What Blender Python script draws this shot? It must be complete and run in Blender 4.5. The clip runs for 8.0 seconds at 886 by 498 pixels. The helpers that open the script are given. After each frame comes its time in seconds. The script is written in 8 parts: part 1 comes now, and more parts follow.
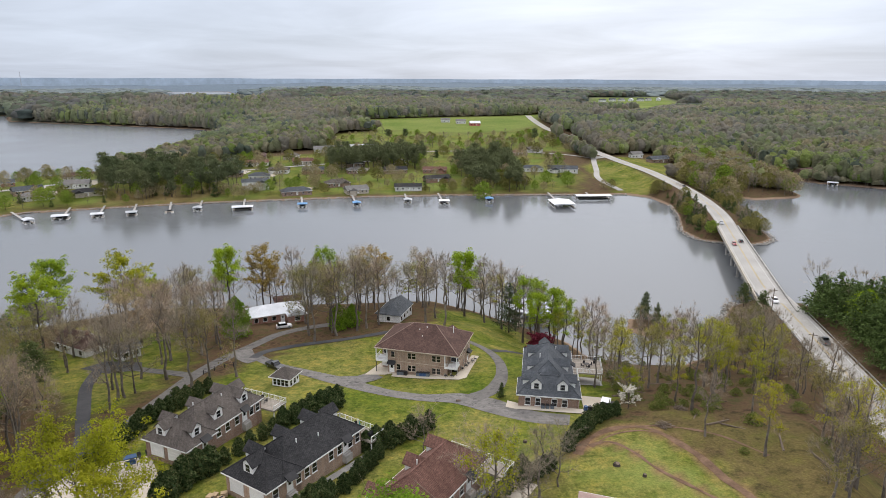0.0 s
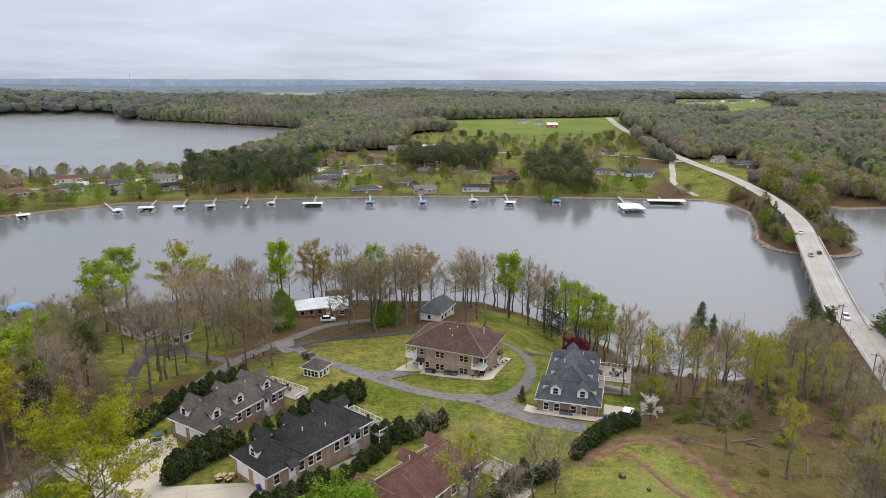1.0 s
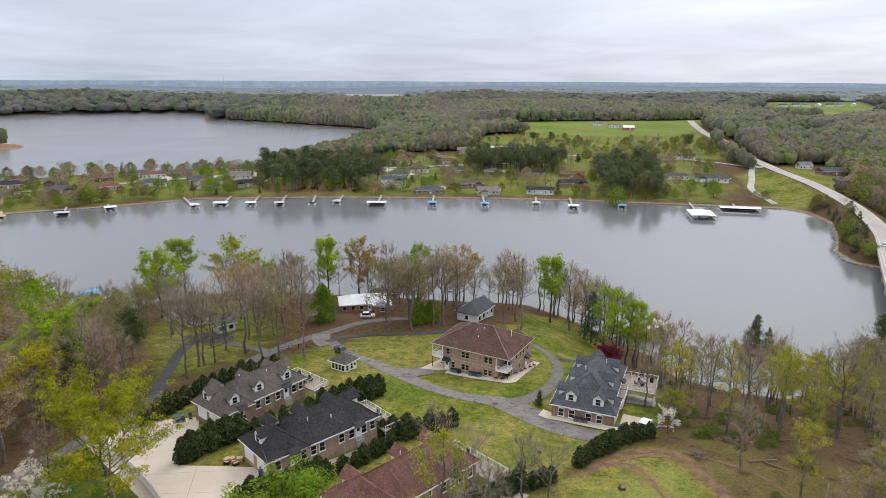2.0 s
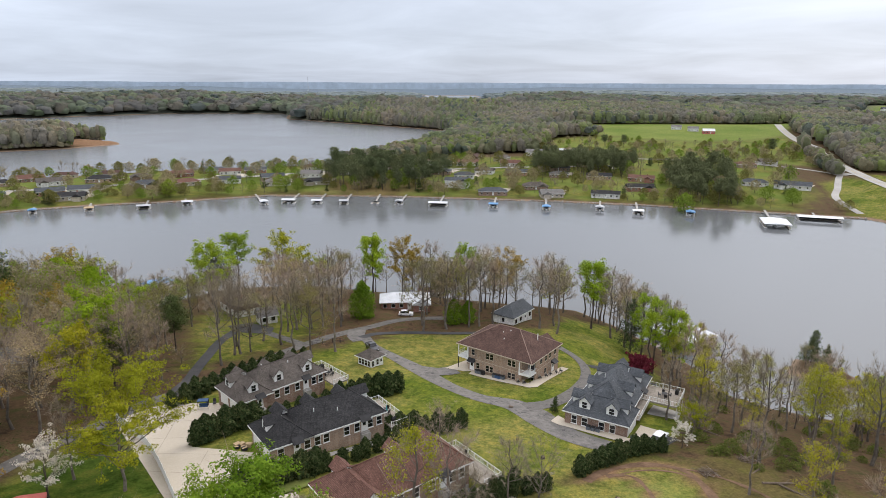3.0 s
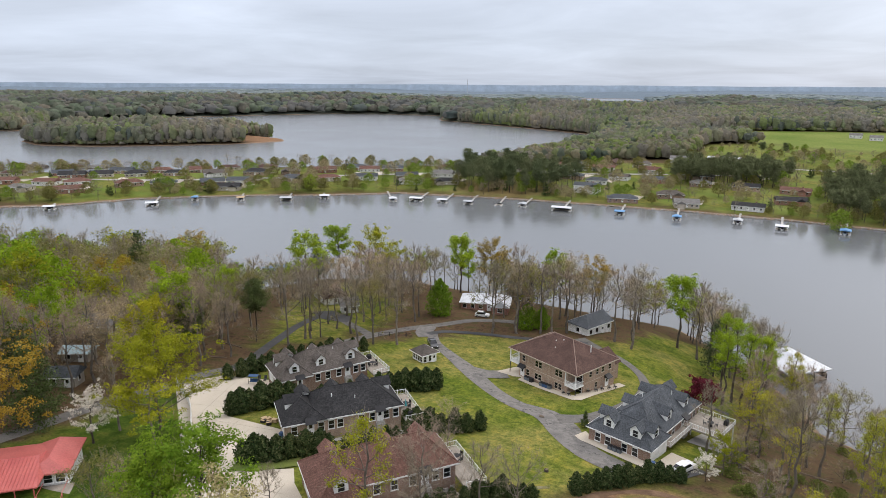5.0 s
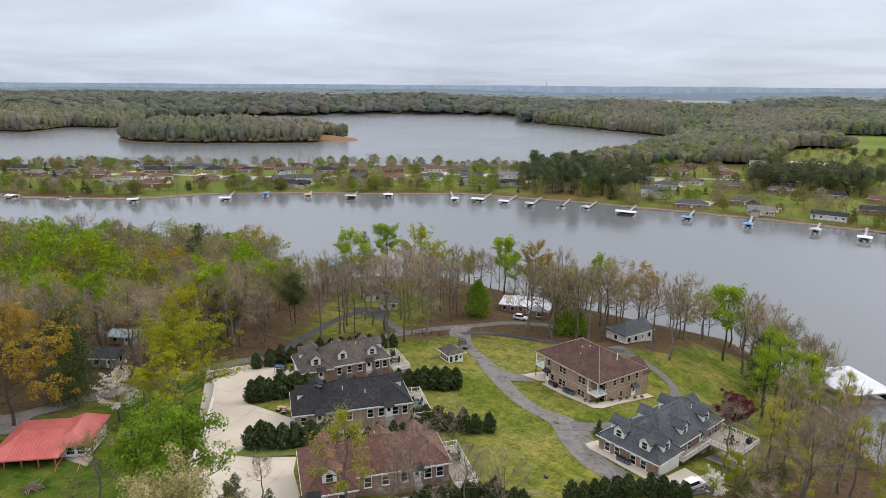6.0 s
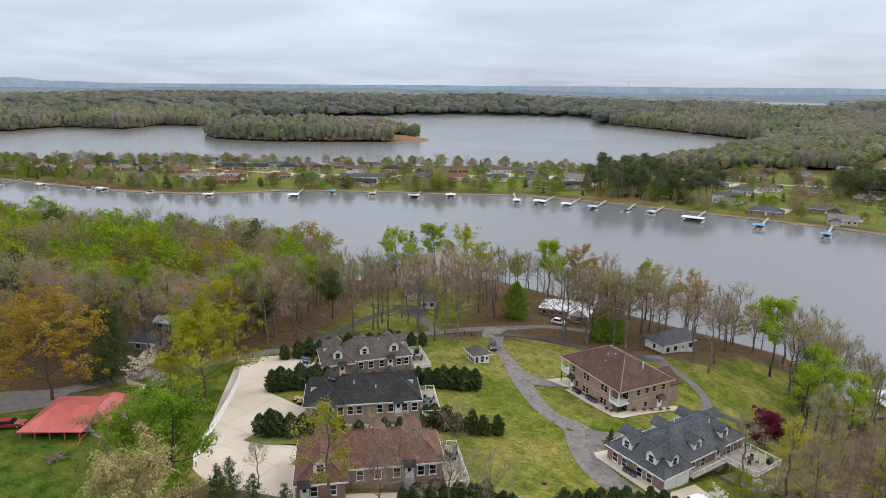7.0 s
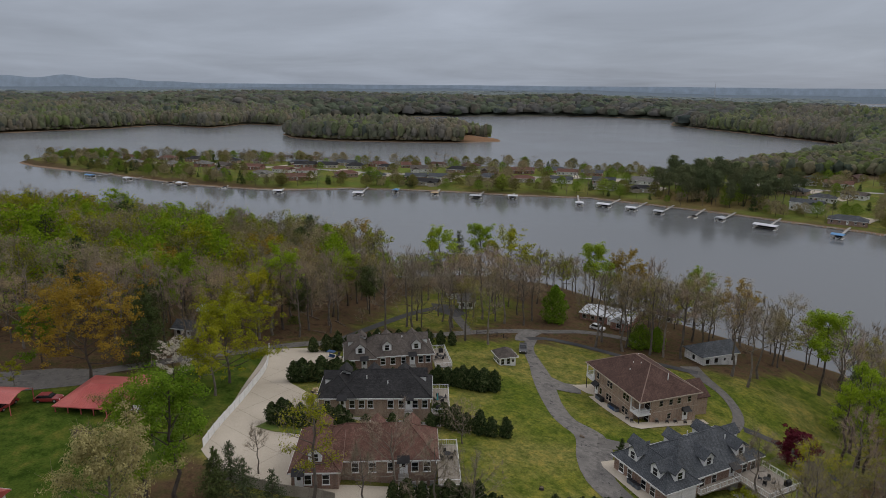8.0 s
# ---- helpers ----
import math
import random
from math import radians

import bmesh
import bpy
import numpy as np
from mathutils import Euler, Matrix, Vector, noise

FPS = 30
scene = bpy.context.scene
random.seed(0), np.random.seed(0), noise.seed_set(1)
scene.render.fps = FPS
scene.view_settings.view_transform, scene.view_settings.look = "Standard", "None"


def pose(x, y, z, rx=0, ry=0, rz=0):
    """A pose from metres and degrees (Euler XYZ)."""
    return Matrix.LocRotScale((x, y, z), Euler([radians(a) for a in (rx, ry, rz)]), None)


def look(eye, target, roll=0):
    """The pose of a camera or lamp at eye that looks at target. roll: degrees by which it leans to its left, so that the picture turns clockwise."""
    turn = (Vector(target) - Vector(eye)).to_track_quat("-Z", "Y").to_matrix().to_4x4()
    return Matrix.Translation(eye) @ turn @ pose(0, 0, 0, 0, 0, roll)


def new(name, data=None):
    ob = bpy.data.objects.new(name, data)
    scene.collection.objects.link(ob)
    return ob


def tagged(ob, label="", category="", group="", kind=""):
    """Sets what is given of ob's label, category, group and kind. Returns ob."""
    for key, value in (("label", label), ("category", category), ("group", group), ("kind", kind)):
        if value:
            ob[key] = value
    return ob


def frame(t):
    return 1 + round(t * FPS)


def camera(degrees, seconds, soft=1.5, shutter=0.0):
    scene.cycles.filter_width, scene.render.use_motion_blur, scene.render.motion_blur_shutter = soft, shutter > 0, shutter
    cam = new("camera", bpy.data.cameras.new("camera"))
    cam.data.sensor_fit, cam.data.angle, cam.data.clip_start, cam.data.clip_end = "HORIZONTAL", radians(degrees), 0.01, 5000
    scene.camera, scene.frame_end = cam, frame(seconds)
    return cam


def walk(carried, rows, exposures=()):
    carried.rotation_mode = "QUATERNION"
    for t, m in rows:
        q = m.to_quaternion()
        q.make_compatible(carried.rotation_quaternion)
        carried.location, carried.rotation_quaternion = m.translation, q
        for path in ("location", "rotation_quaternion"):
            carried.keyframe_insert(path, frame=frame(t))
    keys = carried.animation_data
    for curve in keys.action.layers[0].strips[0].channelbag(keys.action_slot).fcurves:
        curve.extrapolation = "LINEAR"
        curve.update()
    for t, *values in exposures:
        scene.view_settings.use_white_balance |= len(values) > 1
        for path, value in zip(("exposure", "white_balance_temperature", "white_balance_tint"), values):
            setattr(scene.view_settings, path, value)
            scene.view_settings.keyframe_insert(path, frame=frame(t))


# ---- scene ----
cam = camera(69.1, 8.0, soft=0.6)
METRES, EYE, TILT, LEAN, TURN = 90.0, 87.0, -14.9, -0.2, 0.0
ROWS = [
    (0.0, 0.0, 0.0, 0.0, 0.0, 0.0, -0.0),
    (0.5, 0.0627, 0.0003, -0.0016, 3.6, 0.02, -0.97),
    (1.0, 0.1255, 0.0042, -0.0021, 7.11, -0.01, -1.9),
    (1.5, 0.1879, 0.0115, -0.0015, 10.54, -0.08, -2.8),
    (3.0, 0.3708, 0.0544, 0.0073, 20.68, -0.6, -5.42),
    (3.5, 0.429, 0.0763, 0.0125, 24.06, -0.88, -6.27),
    (4.0, 0.4862, 0.1012, 0.0184, 27.47, -1.2, -7.09),
    (4.5, 0.5416, 0.1292, 0.0257, 30.88, -1.6, -7.9),
    (6.0, 0.6959, 0.2309, 0.0525, 41.15, -3.09, -10.16),
    (6.5, 0.7427, 0.2712, 0.0631, 44.59, -3.68, -10.83),
    (7.0, 0.7874, 0.3129, 0.0749, 48.04, -4.32, -11.48),
    (7.5, 0.83, 0.3563, 0.0875, 51.49, -5.01, -12.08),
    (8.0, 0.869, 0.4025, 0.1005, 54.95, -5.73, -12.64),
]
walk(cam, [(t, pose(0, 0, EYE, TILT, LEAN, TURN) @ pose(METRES * x, METRES * y, METRES * z, 90 + pitch, roll, yaw)) for t, x, y, z, yaw, pitch, roll in ROWS],
     exposures=[(0.0, 0.0, 6500, 12.5), (7.25, 0.0, 6500, 12.5), (7.6, -0.19, 6500, 12.5), (8.0, -1.0, 6500, 12.5)])

# ---- sky, sun ----
SUN_TURN, SUN_RISE = 16.0, 40.0  # degrees to the right of straight ahead, and above the horizon
sx, sy, sz = (math.sin(radians(SUN_TURN)) * math.cos(radians(SUN_RISE)), math.cos(radians(SUN_TURN)) * math.cos(radians(SUN_RISE)), math.sin(radians(SUN_RISE)))
world = bpy.data.worlds.new("overcast")
scene.world = world
world.use_nodes = True
wn, wl = world.node_tree.nodes, world.node_tree.links
wn.clear()


def wnode(kind, **values):
    n = wn.new(kind)
    for k, v in values.items():
        n.inputs[k].default_value = v
    return n


def wmath(op, a, b=0.0, c=0.0):
    n = wn.new("ShaderNodeMath")
    n.operation = op
    for i, v in enumerate((a, b, c)):
        if isinstance(v, (int, float)):
            n.inputs[i].default_value = v
        else:
            wl.new(v, n.inputs[i])
    return n.outputs[0]


def wmix(kind, fac, a, b):
    n = wn.new("ShaderNodeMixRGB")
    n.blend_type = kind
    for i, v in enumerate((fac, a, b)):
        if isinstance(v, (int, float)):
            n.inputs[i].default_value = v
        elif isinstance(v, tuple):
            n.inputs[i].default_value = (*v, 1)
        else:
            wl.new(v, n.inputs[i])
    return n.outputs[0]


coord = wn.new("ShaderNodeTexCoord")
split = wn.new("ShaderNodeSeparateXYZ")
wl.new(coord.outputs["Generated"], split.inputs[0])
up = wmath("MAXIMUM", split.outputs[2], 0.0)
# the cloud layer, seen from below
lift = wmath("ADD", up, 0.10)
flat = wn.new("ShaderNodeCombineXYZ")
wl.new(wmath("DIVIDE", split.outputs[0], lift), flat.inputs[0])
wl.new(wmath("DIVIDE", split.outputs[1], lift), flat.inputs[1])
streak = wnode("ShaderNodeTexNoise", Scale=0.55, Detail=5.0, Roughness=0.55, Distortion=0.4)
wl.new(flat.outputs[0], streak.inputs["Vector"])
bank = wnode("ShaderNodeTexNoise", Scale=0.16, Detail=3.0, Roughness=0.5)
wl.new(flat.outputs[0], bank.inputs["Vector"])
cloud = wmath("ADD", wmath("MULTIPLY", streak.outputs[0], 0.55), wmath("MULTIPLY", bank.outputs[0], 0.45))
cloud = wmath("MULTIPLY_ADD", wmath("SUBTRACT", cloud, 0.5), 1.35, 1.0)
# an overcast sky is brightest overhead and round the veiled sun
tall = wmath("MAXIMUM", wmath("POWER", up, 1.2), wmath("MULTIPLY_ADD", wmath("MINIMUM", up, 0.55), 1.75, -0.19))
body = wmix("MIX", tall, (0.70, 0.80, 0.95), (2.25, 2.26, 2.36))
dot = wn.new("ShaderNodeVectorMath")
dot.operation = "DOT_PRODUCT"
wl.new(coord.outputs["Generated"], dot.inputs[0])
dot.inputs[1].default_value = (0.248, 0.811, 0.53)  # the thinnest part of the cloud, below the sun
glow = wmath("POWER", wmath("MAXIMUM", dot.outputs["Value"], 0.0), 14.0)
body = wmix("ADD", 1.0, body, wmix("MULTIPLY", 1.0, (1.10, 1.07, 1.02), glow))
grey = wn.new("ShaderNodeCombineXYZ")
for i in range(3):
    wl.new(cloud, grey.inputs[i])
body = wmix("MULTIPLY", 1.0, body, grey.outputs[0])
sky = wn.new("ShaderNodeTexSky")
sky.sky_type, sky.sun_disc, sky.sun_elevation, sky.sun_rotation = "NISHITA", False, radians(SUN_RISE), radians(SUN_TURN)
blue = wmix("MULTIPLY", 1.0, sky.outputs[0], (0.1, 0.1, 0.1))
back = wn.new("ShaderNodeBackground")
wl.new(wmix("MIX", 0.88, blue, body), back.inputs[0])
back.inputs[1].default_value = 0.86
wl.new(back.outputs[0], wn.new("ShaderNodeOutputWorld").inputs[0])

sun = new("sun", bpy.data.lights.new("sun", "SUN"))
sun.data.energy, sun.data.angle, sun.data.color = 1.0, radians(14), (1.0, 0.94, 0.84)
sun.matrix_world = look((sx * 500, sy * 500, sz * 500), (0, 0, 0))

# ---- materials ----
def shader(name):
    m = bpy.data.materials.new(name)
    m.use_nodes = True
    t = m.node_tree
    return m, t.nodes, t.links, t.nodes["Principled BSDF"]


def ramp(nodes, links, fac, stops):
    r = nodes.new("ShaderNodeValToRGB")
    while len(r.color_ramp.elements) < len(stops):
        r.color_ramp.elements.new(0.5)
    for e, (p, c) in zip(r.color_ramp.elements, stops):
        e.position, e.color = p, (*c, 1)
    links.new(fac, r.inputs[0])
    return r.outputs[0]


def noise_of(nodes, links, vec, scale, detail=4.0, rough=0.55):
    n = nodes.new("ShaderNodeTexNoise")
    n.inputs["Scale"].default_value, n.inputs["Detail"].default_value, n.inputs["Roughness"].default_value = scale, detail, rough
    links.new(vec, n.inputs["Vector"])
    return n.outputs[0]


def mixed(nodes, links, kind, fac, a, b):
    n = nodes.new("ShaderNodeMixRGB")
    n.blend_type = kind
    for i, v in enumerate((fac, a, b)):
        if isinstance(v, (int, float)):
            n.inputs[i].default_value = v
        elif isinstance(v, tuple):
            n.inputs[i].default_value = (*v, 1)
        else:
            links.new(v, n.inputs[i])
    return n.outputs[0]


def bumped(nodes, links, bsdf, height, strength, distance=0.05):
    b = nodes.new("ShaderNodeBump")
    b.inputs["Strength"].default_value, b.inputs["Distance"].default_value = strength, distance
    links.new(height, b.inputs["Height"])
    links.new(b.outputs[0], bsdf.inputs["Normal"])


def plain(name, a, b, rough=0.7, coarse=0.35, fine=6.0, bump=0.15, metal=0.0, vary=0.0, spec=0.2):
    """A surface whose colour wanders between a and b in wide stains, with a fine grain."""
    m, n, l, p = shader(name)
    c = n.new("ShaderNodeTexCoord").outputs["Object"]
    col = ramp(n, l, noise_of(n, l, c, coarse), [(0.32, a), (0.68, b)])
    grain = noise_of(n, l, c, fine, 5.0, 0.65)
    col = mixed(n, l, "MULTIPLY", 0.8, col, ramp(n, l, grain, [(0.25, (0.72,) * 3), (0.75, (1.18,) * 3)]))
    if vary:
        info = n.new("ShaderNodeObjectInfo").outputs["Random"]
        col = mixed(n, l, "MULTIPLY", 1.0, col, ramp(n, l, info, [(0.0, (1 - vary,) * 3), (1.0, (1 + vary,) * 3)]))
    l.new(col, p.inputs["Base Color"])
    p.inputs["Roughness"].default_value, p.inputs["Metallic"].default_value = rough, metal
    p.inputs["Specular IOR Level"].default_value = spec
    if bump:
        bumped(n, l, p, grain, bump)
    return m


def coursed(name, a, b, joint, wide, high, vertical=True, rough=0.85, bump=0.4):
    """Courses of bricks or shingles: colours a to b, joints between."""
    m, n, l, p = shader(name)
    c = n.new("ShaderNodeTexCoord").outputs["Object"]
    s = n.new("ShaderNodeSeparateXYZ")
    l.new(c, s.inputs[0])
    add = n.new("ShaderNodeMath")
    add.operation = "ADD"
    l.new(s.outputs[0], add.inputs[0])
    l.new(s.outputs[1], add.inputs[1])
    v = n.new("ShaderNodeCombineXYZ")
    l.new(add.outputs[0], v.inputs[0])
    l.new(s.outputs[2], v.inputs[1])
    t = n.new("ShaderNodeTexBrick")
    t.inputs["Scale"].default_value, t.inputs["Brick Width"].default_value, t.inputs["Row Height"].default_value = 1.0, wide, high
    t.inputs["Mortar Size"].default_value = min(wide, high) * 0.10
    t.inputs["Color1"].default_value, t.inputs["Color2"].default_value, t.inputs["Mortar"].default_value = (*a, 1), (*b, 1), (*joint, 1)
    l.new(v.outputs[0], t.inputs["Vector"])
    stain = noise_of(n, l, c, 0.35, 4.0)
    col = mixed(n, l, "MULTIPLY", 0.85, t.outputs[0], ramp(n, l, stain, [(0.3, (0.74,) * 3), (0.7, (1.2,) * 3)]))
    drip = n.new("ShaderNodeMapping")
    drip.inputs["Scale"].default_value = (1.6, 1.6, 0.12)
    l.new(c, drip.inputs[0])
    col = mixed(n, l, "MULTIPLY", 0.6, col, ramp(n, l, noise_of(n, l, drip.outputs[0], 1.0, 4.0), [(0.35, (0.72,) * 3), (0.65, (1.1,) * 3)]))
    col = mixed(n, l, "MULTIPLY", 0.8, col, ramp(n, l, noise_of(n, l, c, 5.0, 4.0, 0.7), [(0.25, (0.7,) * 3), (0.75, (1.25,) * 3)]))
    l.new(col, p.inputs["Base Color"])
    p.inputs["Roughness"].default_value = rough
    p.inputs["Specular IOR Level"].default_value = 0.1
    bumped(n, l, p, t.outputs[1], -bump, 0.02)
    return m


def leafy(name, a, b, c=None, through_light=0.25, island=True):
    """Foliage: leaf colours from a to b, each tree a little of its own."""
    m, n, l, p = shader(name)
    geo = n.new("ShaderNodeNewGeometry").outputs["Random Per Island"]
    info = n.new("ShaderNodeObjectInfo").outputs["Random"]
    spot = noise_of(n, l, n.new("ShaderNodeTexCoord").outputs["Object"], 0.22, 3.0)
    col = ramp(n, l, geo if island else spot, [(0.0, a), (1.0, b)] if c is None else [(0.0, a), (0.5, b), (1.0, c)])
    col = mixed(n, l, "MULTIPLY", 1.0, col, ramp(n, l, info, [(0.0, (0.80, 0.84, 0.8)), (0.5, (1.0, 1.0, 1.0)), (1.0, (1.22, 1.12, 1.1))]))
    col = mixed(n, l, "MULTIPLY", 0.8, col, ramp(n, l, spot, [(0.3, (0.78,) * 3), (0.7, (1.2,) * 3)]))
    l.new(col, p.inputs["Base Color"])
    p.inputs["Roughness"].default_value = 0.75
    p.inputs["Specular IOR Level"].default_value = 0.04
    tr = n.new("ShaderNodeBsdfTranslucent")
    l.new(col, tr.inputs[0])
    mx = n.new("ShaderNodeMixShader")
    mx.inputs[0].default_value = through_light
    l.new(p.outputs[0], mx.inputs[1])
    l.new(tr.outputs[0], mx.inputs[2])
    l.new(mx.outputs[0], n["Material Output"].inputs[0])
    return m


BRICK = coursed("tan_brick", (0.30, 0.20, 0.14), (0.40, 0.28, 0.20), (0.42, 0.38, 0.33), 0.22, 0.075)
BRICK_DARK = coursed("brown_brick", (0.20, 0.12, 0.09), (0.30, 0.19, 0.14), (0.36, 0.32, 0.28), 0.22, 0.075)
BRICK_RED = coursed("red_brick", (0.26, 0.11, 0.08), (0.34, 0.16, 0.11), (0.35, 0.3, 0.27), 0.22, 0.075)
TAUPE = coursed("taupe_shingle", (0.105, 0.090, 0.078), (0.150, 0.130, 0.115), (0.05, 0.045, 0.04), 0.32, 0.10)
BLACK = coursed("charcoal_shingle", (0.034, 0.034, 0.035), (0.058, 0.057, 0.057), (0.016, 0.016, 0.018), 0.32, 0.10)
RUSSET = coursed("russet_shingle", (0.150, 0.078, 0.060), (0.210, 0.115, 0.090), (0.07, 0.04, 0.032), 0.32, 0.10)
SLATE = coursed("slate_grey_shingle", (0.076, 0.084, 0.092), (0.115, 0.124, 0.134), (0.04, 0.044, 0.048), 0.32, 0.10)
BROWN = coursed("brown_shingle", (0.092, 0.056, 0.046), (0.126, 0.078, 0.064), (0.055, 0.033, 0.027), 0.32, 0.10)
OLD_GREY = coursed("weathered_shingle", (0.17, 0.16, 0.15), (0.24, 0.23, 0.215), (0.1, 0.1, 0.09), 0.32, 0.10)
WHITE = plain("white_paint", (0.72, 0.73, 0.72), (0.80, 0.80, 0.78), 0.5, 0.5, 8, 0.05)
SIDING = coursed("white_siding", (0.70, 0.70, 0.68), (0.76, 0.76, 0.74), (0.45, 0.45, 0.44), 6.0, 0.2, rough=0.6, bump=0.3)
TANSIDE = coursed("tan_siding", (0.45, 0.40, 0.32), (0.5, 0.45, 0.37), (0.3, 0.27, 0.22), 6.0, 0.2, rough=0.7, bump=0.3)
TRIM_TAN = plain("tan_trim", (0.46, 0.38, 0.30), (0.54, 0.46, 0.37), 0.6)
GLASS, gn, gl, gp = shader("window_glass")
gp.inputs["Base Color"].default_value, gp.inputs["Roughness"].default_value = (0.012, 0.014, 0.016, 1), 0.06
gp.inputs["Specular IOR Level"].default_value = 0.6


def patched(name, pale, mid_, dark, scale=0.32):
    """Old paving: pale worn runs, darker repairs with hard edges, fine grain."""
    m, n, l, p = shader(name)
    c = n.new("ShaderNodeTexCoord").outputs["Object"]
    big, small, grain = noise_of(n, l, c, scale, 5.0, 0.6), noise_of(n, l, c, scale * 4, 4.0, 0.6), noise_of(n, l, c, 6.0, 4.0, 0.7)
    col = ramp(n, l, big, [(0.36, mid_), (0.50, pale), (0.64, mid_)])
    spot = n.new("ShaderNodeMapRange")
    spot.inputs["From Min"].default_value, spot.inputs["From Max"].default_value = 0.60, 0.66
    l.new(noise_of(n, l, c, scale * 1.7, 3.0, 0.75), spot.inputs["Value"])
    col = mixed(n, l, "MIX", spot.outputs[0], col, dark)
    col = mixed(n, l, "MULTIPLY", 0.8, col, ramp(n, l, small, [(0.3, (0.78,) * 3), (0.7, (1.18,) * 3)]))
    col = mixed(n, l, "MULTIPLY", 0.8, col, ramp(n, l, grain, [(0.3, (0.75,) * 3), (0.7, (1.22,) * 3)]))
    l.new(col, p.inputs["Base Color"])
    p.inputs["Roughness"].default_value, p.inputs["Specular IOR Level"].default_value = 0.92, 0.2
    bumped(n, l, p, grain, 0.3)
    return m


ASPHALT = patched("worn_asphalt", (0.190, 0.178, 0.163), (0.140, 0.132, 0.122), (0.075, 0.072, 0.068))
ASPHALT_MID = patched("old_asphalt", (0.150, 0.140, 0.128), (0.115, 0.108, 0.100), (0.07, 0.066, 0.062))
ASPHALT_DARK = plain("dark_asphalt", (0.045, 0.045, 0.047), (0.085, 0.083, 0.082), 0.9, 0.12, 2.2, 0.25)
HIGHWAY = plain("pale_asphalt", (0.32, 0.31, 0.285), (0.41, 0.395, 0.365), 0.9, 0.06, 1.5, 0.15)
CONCRETE = plain("pale_concrete", (0.45, 0.395, 0.315), (0.54, 0.482, 0.392), 0.85, 0.10, 7.0, 0.12)
TRIM_ROOF = plain("light_brown_cap_shingle", (0.22, 0.15, 0.12), (0.28, 0.20, 0.165), 0.9)
GRASS = plain("short_green_grass", (0.085, 0.13, 0.025), (0.16, 0.18, 0.045), 0.95, 0.3, 4, 0.4)
CONCRETE_OLD = plain("stained_concrete", (0.28, 0.27, 0.25), (0.42, 0.40, 0.37), 0.9, 0.3, 3.0, 0.2)
YELLOW = plain("yellow_line_paint", (0.42, 0.30, 0.06), (0.5, 0.36, 0.1), 0.8)
LINE = plain("white_line_paint", (0.55, 0.55, 0.52), (0.65, 0.65, 0.62), 0.8)
TIMBER = plain("grey_timber", (0.26, 0.23, 0.19), (0.36, 0.32, 0.27), 0.85, 0.8, 9, 0.3, vary=0.1)
LOGS = plain("dead_wood", (0.115, 0.085, 0.062), (0.215, 0.172, 0.130), 0.9, 0.8, 7, 0.4, vary=0.15)
RED_METAL = plain("red_metal_roofing", (0.40, 0.085, 0.075), (0.50, 0.13, 0.11), 0.45, 0.25, 4, 0.08, spec=0.5)
WHITE_METAL = plain("white_metal_roofing", (0.50, 0.52, 0.54), (0.66, 0.68, 0.70), 0.45, 0.25, 5, 0.05, spec=0.5)
GREY_METAL = plain("grey_metal_roofing", (0.34, 0.36, 0.38), (0.44, 0.46, 0.48), 0.4, 0.25, 5, 0.05, spec=0.5)
PINK_ROOF = plain("faded_pink_shingle", (0.34, 0.24, 0.21), (0.42, 0.31, 0.27), 0.9, 0.3, 6, 0.3)
STEEL = plain("galvanised_steel", (0.40, 0.41, 0.42), (0.5, 0.51, 0.52), 0.45, 0.8, 6, 0.05, 0.7)
DARK = plain("black_metal", (0.015, 0.015, 0.016), (0.03, 0.03, 0.032), 0.5, 0.8, 6, 0.05)
BLUE = plain("blue_canvas", (0.10, 0.24, 0.44), (0.15, 0.32, 0.54), 0.6, 0.5, 6, 0.05)
BIN_BLUE = plain("blue_plastic", (0.03, 0.07, 0.16), (0.05, 0.10, 0.20), 0.5)
BIN_GREY = plain("grey_plastic", (0.10, 0.12, 0.14), (0.14, 0.16, 0.18), 0.5)
BLUE_ROOF = plain("light_blue_metal_roofing", (0.30, 0.42, 0.46), (0.38, 0.50, 0.54), 0.5)
TEAL = plain("teal_canvas", (0.05, 0.28, 0.30), (0.08, 0.36, 0.38), 0.6)
TANCLOTH = plain("tan_canvas", (0.40, 0.29, 0.17), (0.48, 0.36, 0.23), 0.7)
RUBBER = plain("black_rubber", (0.02, 0.02, 0.02), (0.03, 0.03, 0.03), 0.8)
LAMP_RED = plain("red_lamp_glass", (0.3, 0.01, 0.01), (0.35, 0.02, 0.02), 0.2)
LAMP_CLEAR = plain("clear_lamp_glass", (0.6, 0.6, 0.6), (0.7, 0.7, 0.7), 0.15)
STONE = plain("pale_rock", (0.30, 0.28, 0.25), (0.44, 0.42, 0.38), 0.9, 0.5, 3, 0.4)
TRACK_EARTH = plain("brown_earth", (0.115, 0.070, 0.043), (0.20, 0.125, 0.078), 0.95, 0.5, 3, 0.5)
BARK = plain("grey_bark", (0.100, 0.084, 0.067), (0.195, 0.170, 0.140), 0.95, 0.6, 5, 0.5, vary=0.25)
BARK_DARK = plain("dark_bark", (0.055, 0.044, 0.036), (0.10, 0.082, 0.068), 0.95, 0.6, 5, 0.5, vary=0.2)
TWIG = leafy("bare_twigs", (0.170, 0.137, 0.100), (0.315, 0.262, 0.195), None, 0.15)
BUD_TAN = leafy("tan_buds", (0.26, 0.210, 0.118), (0.42, 0.35, 0.205), None, 0.35)
BUD_ORANGE = leafy("orange_buds", (0.26, 0.165, 0.022), (0.41, 0.28, 0.045), None, 0.3)
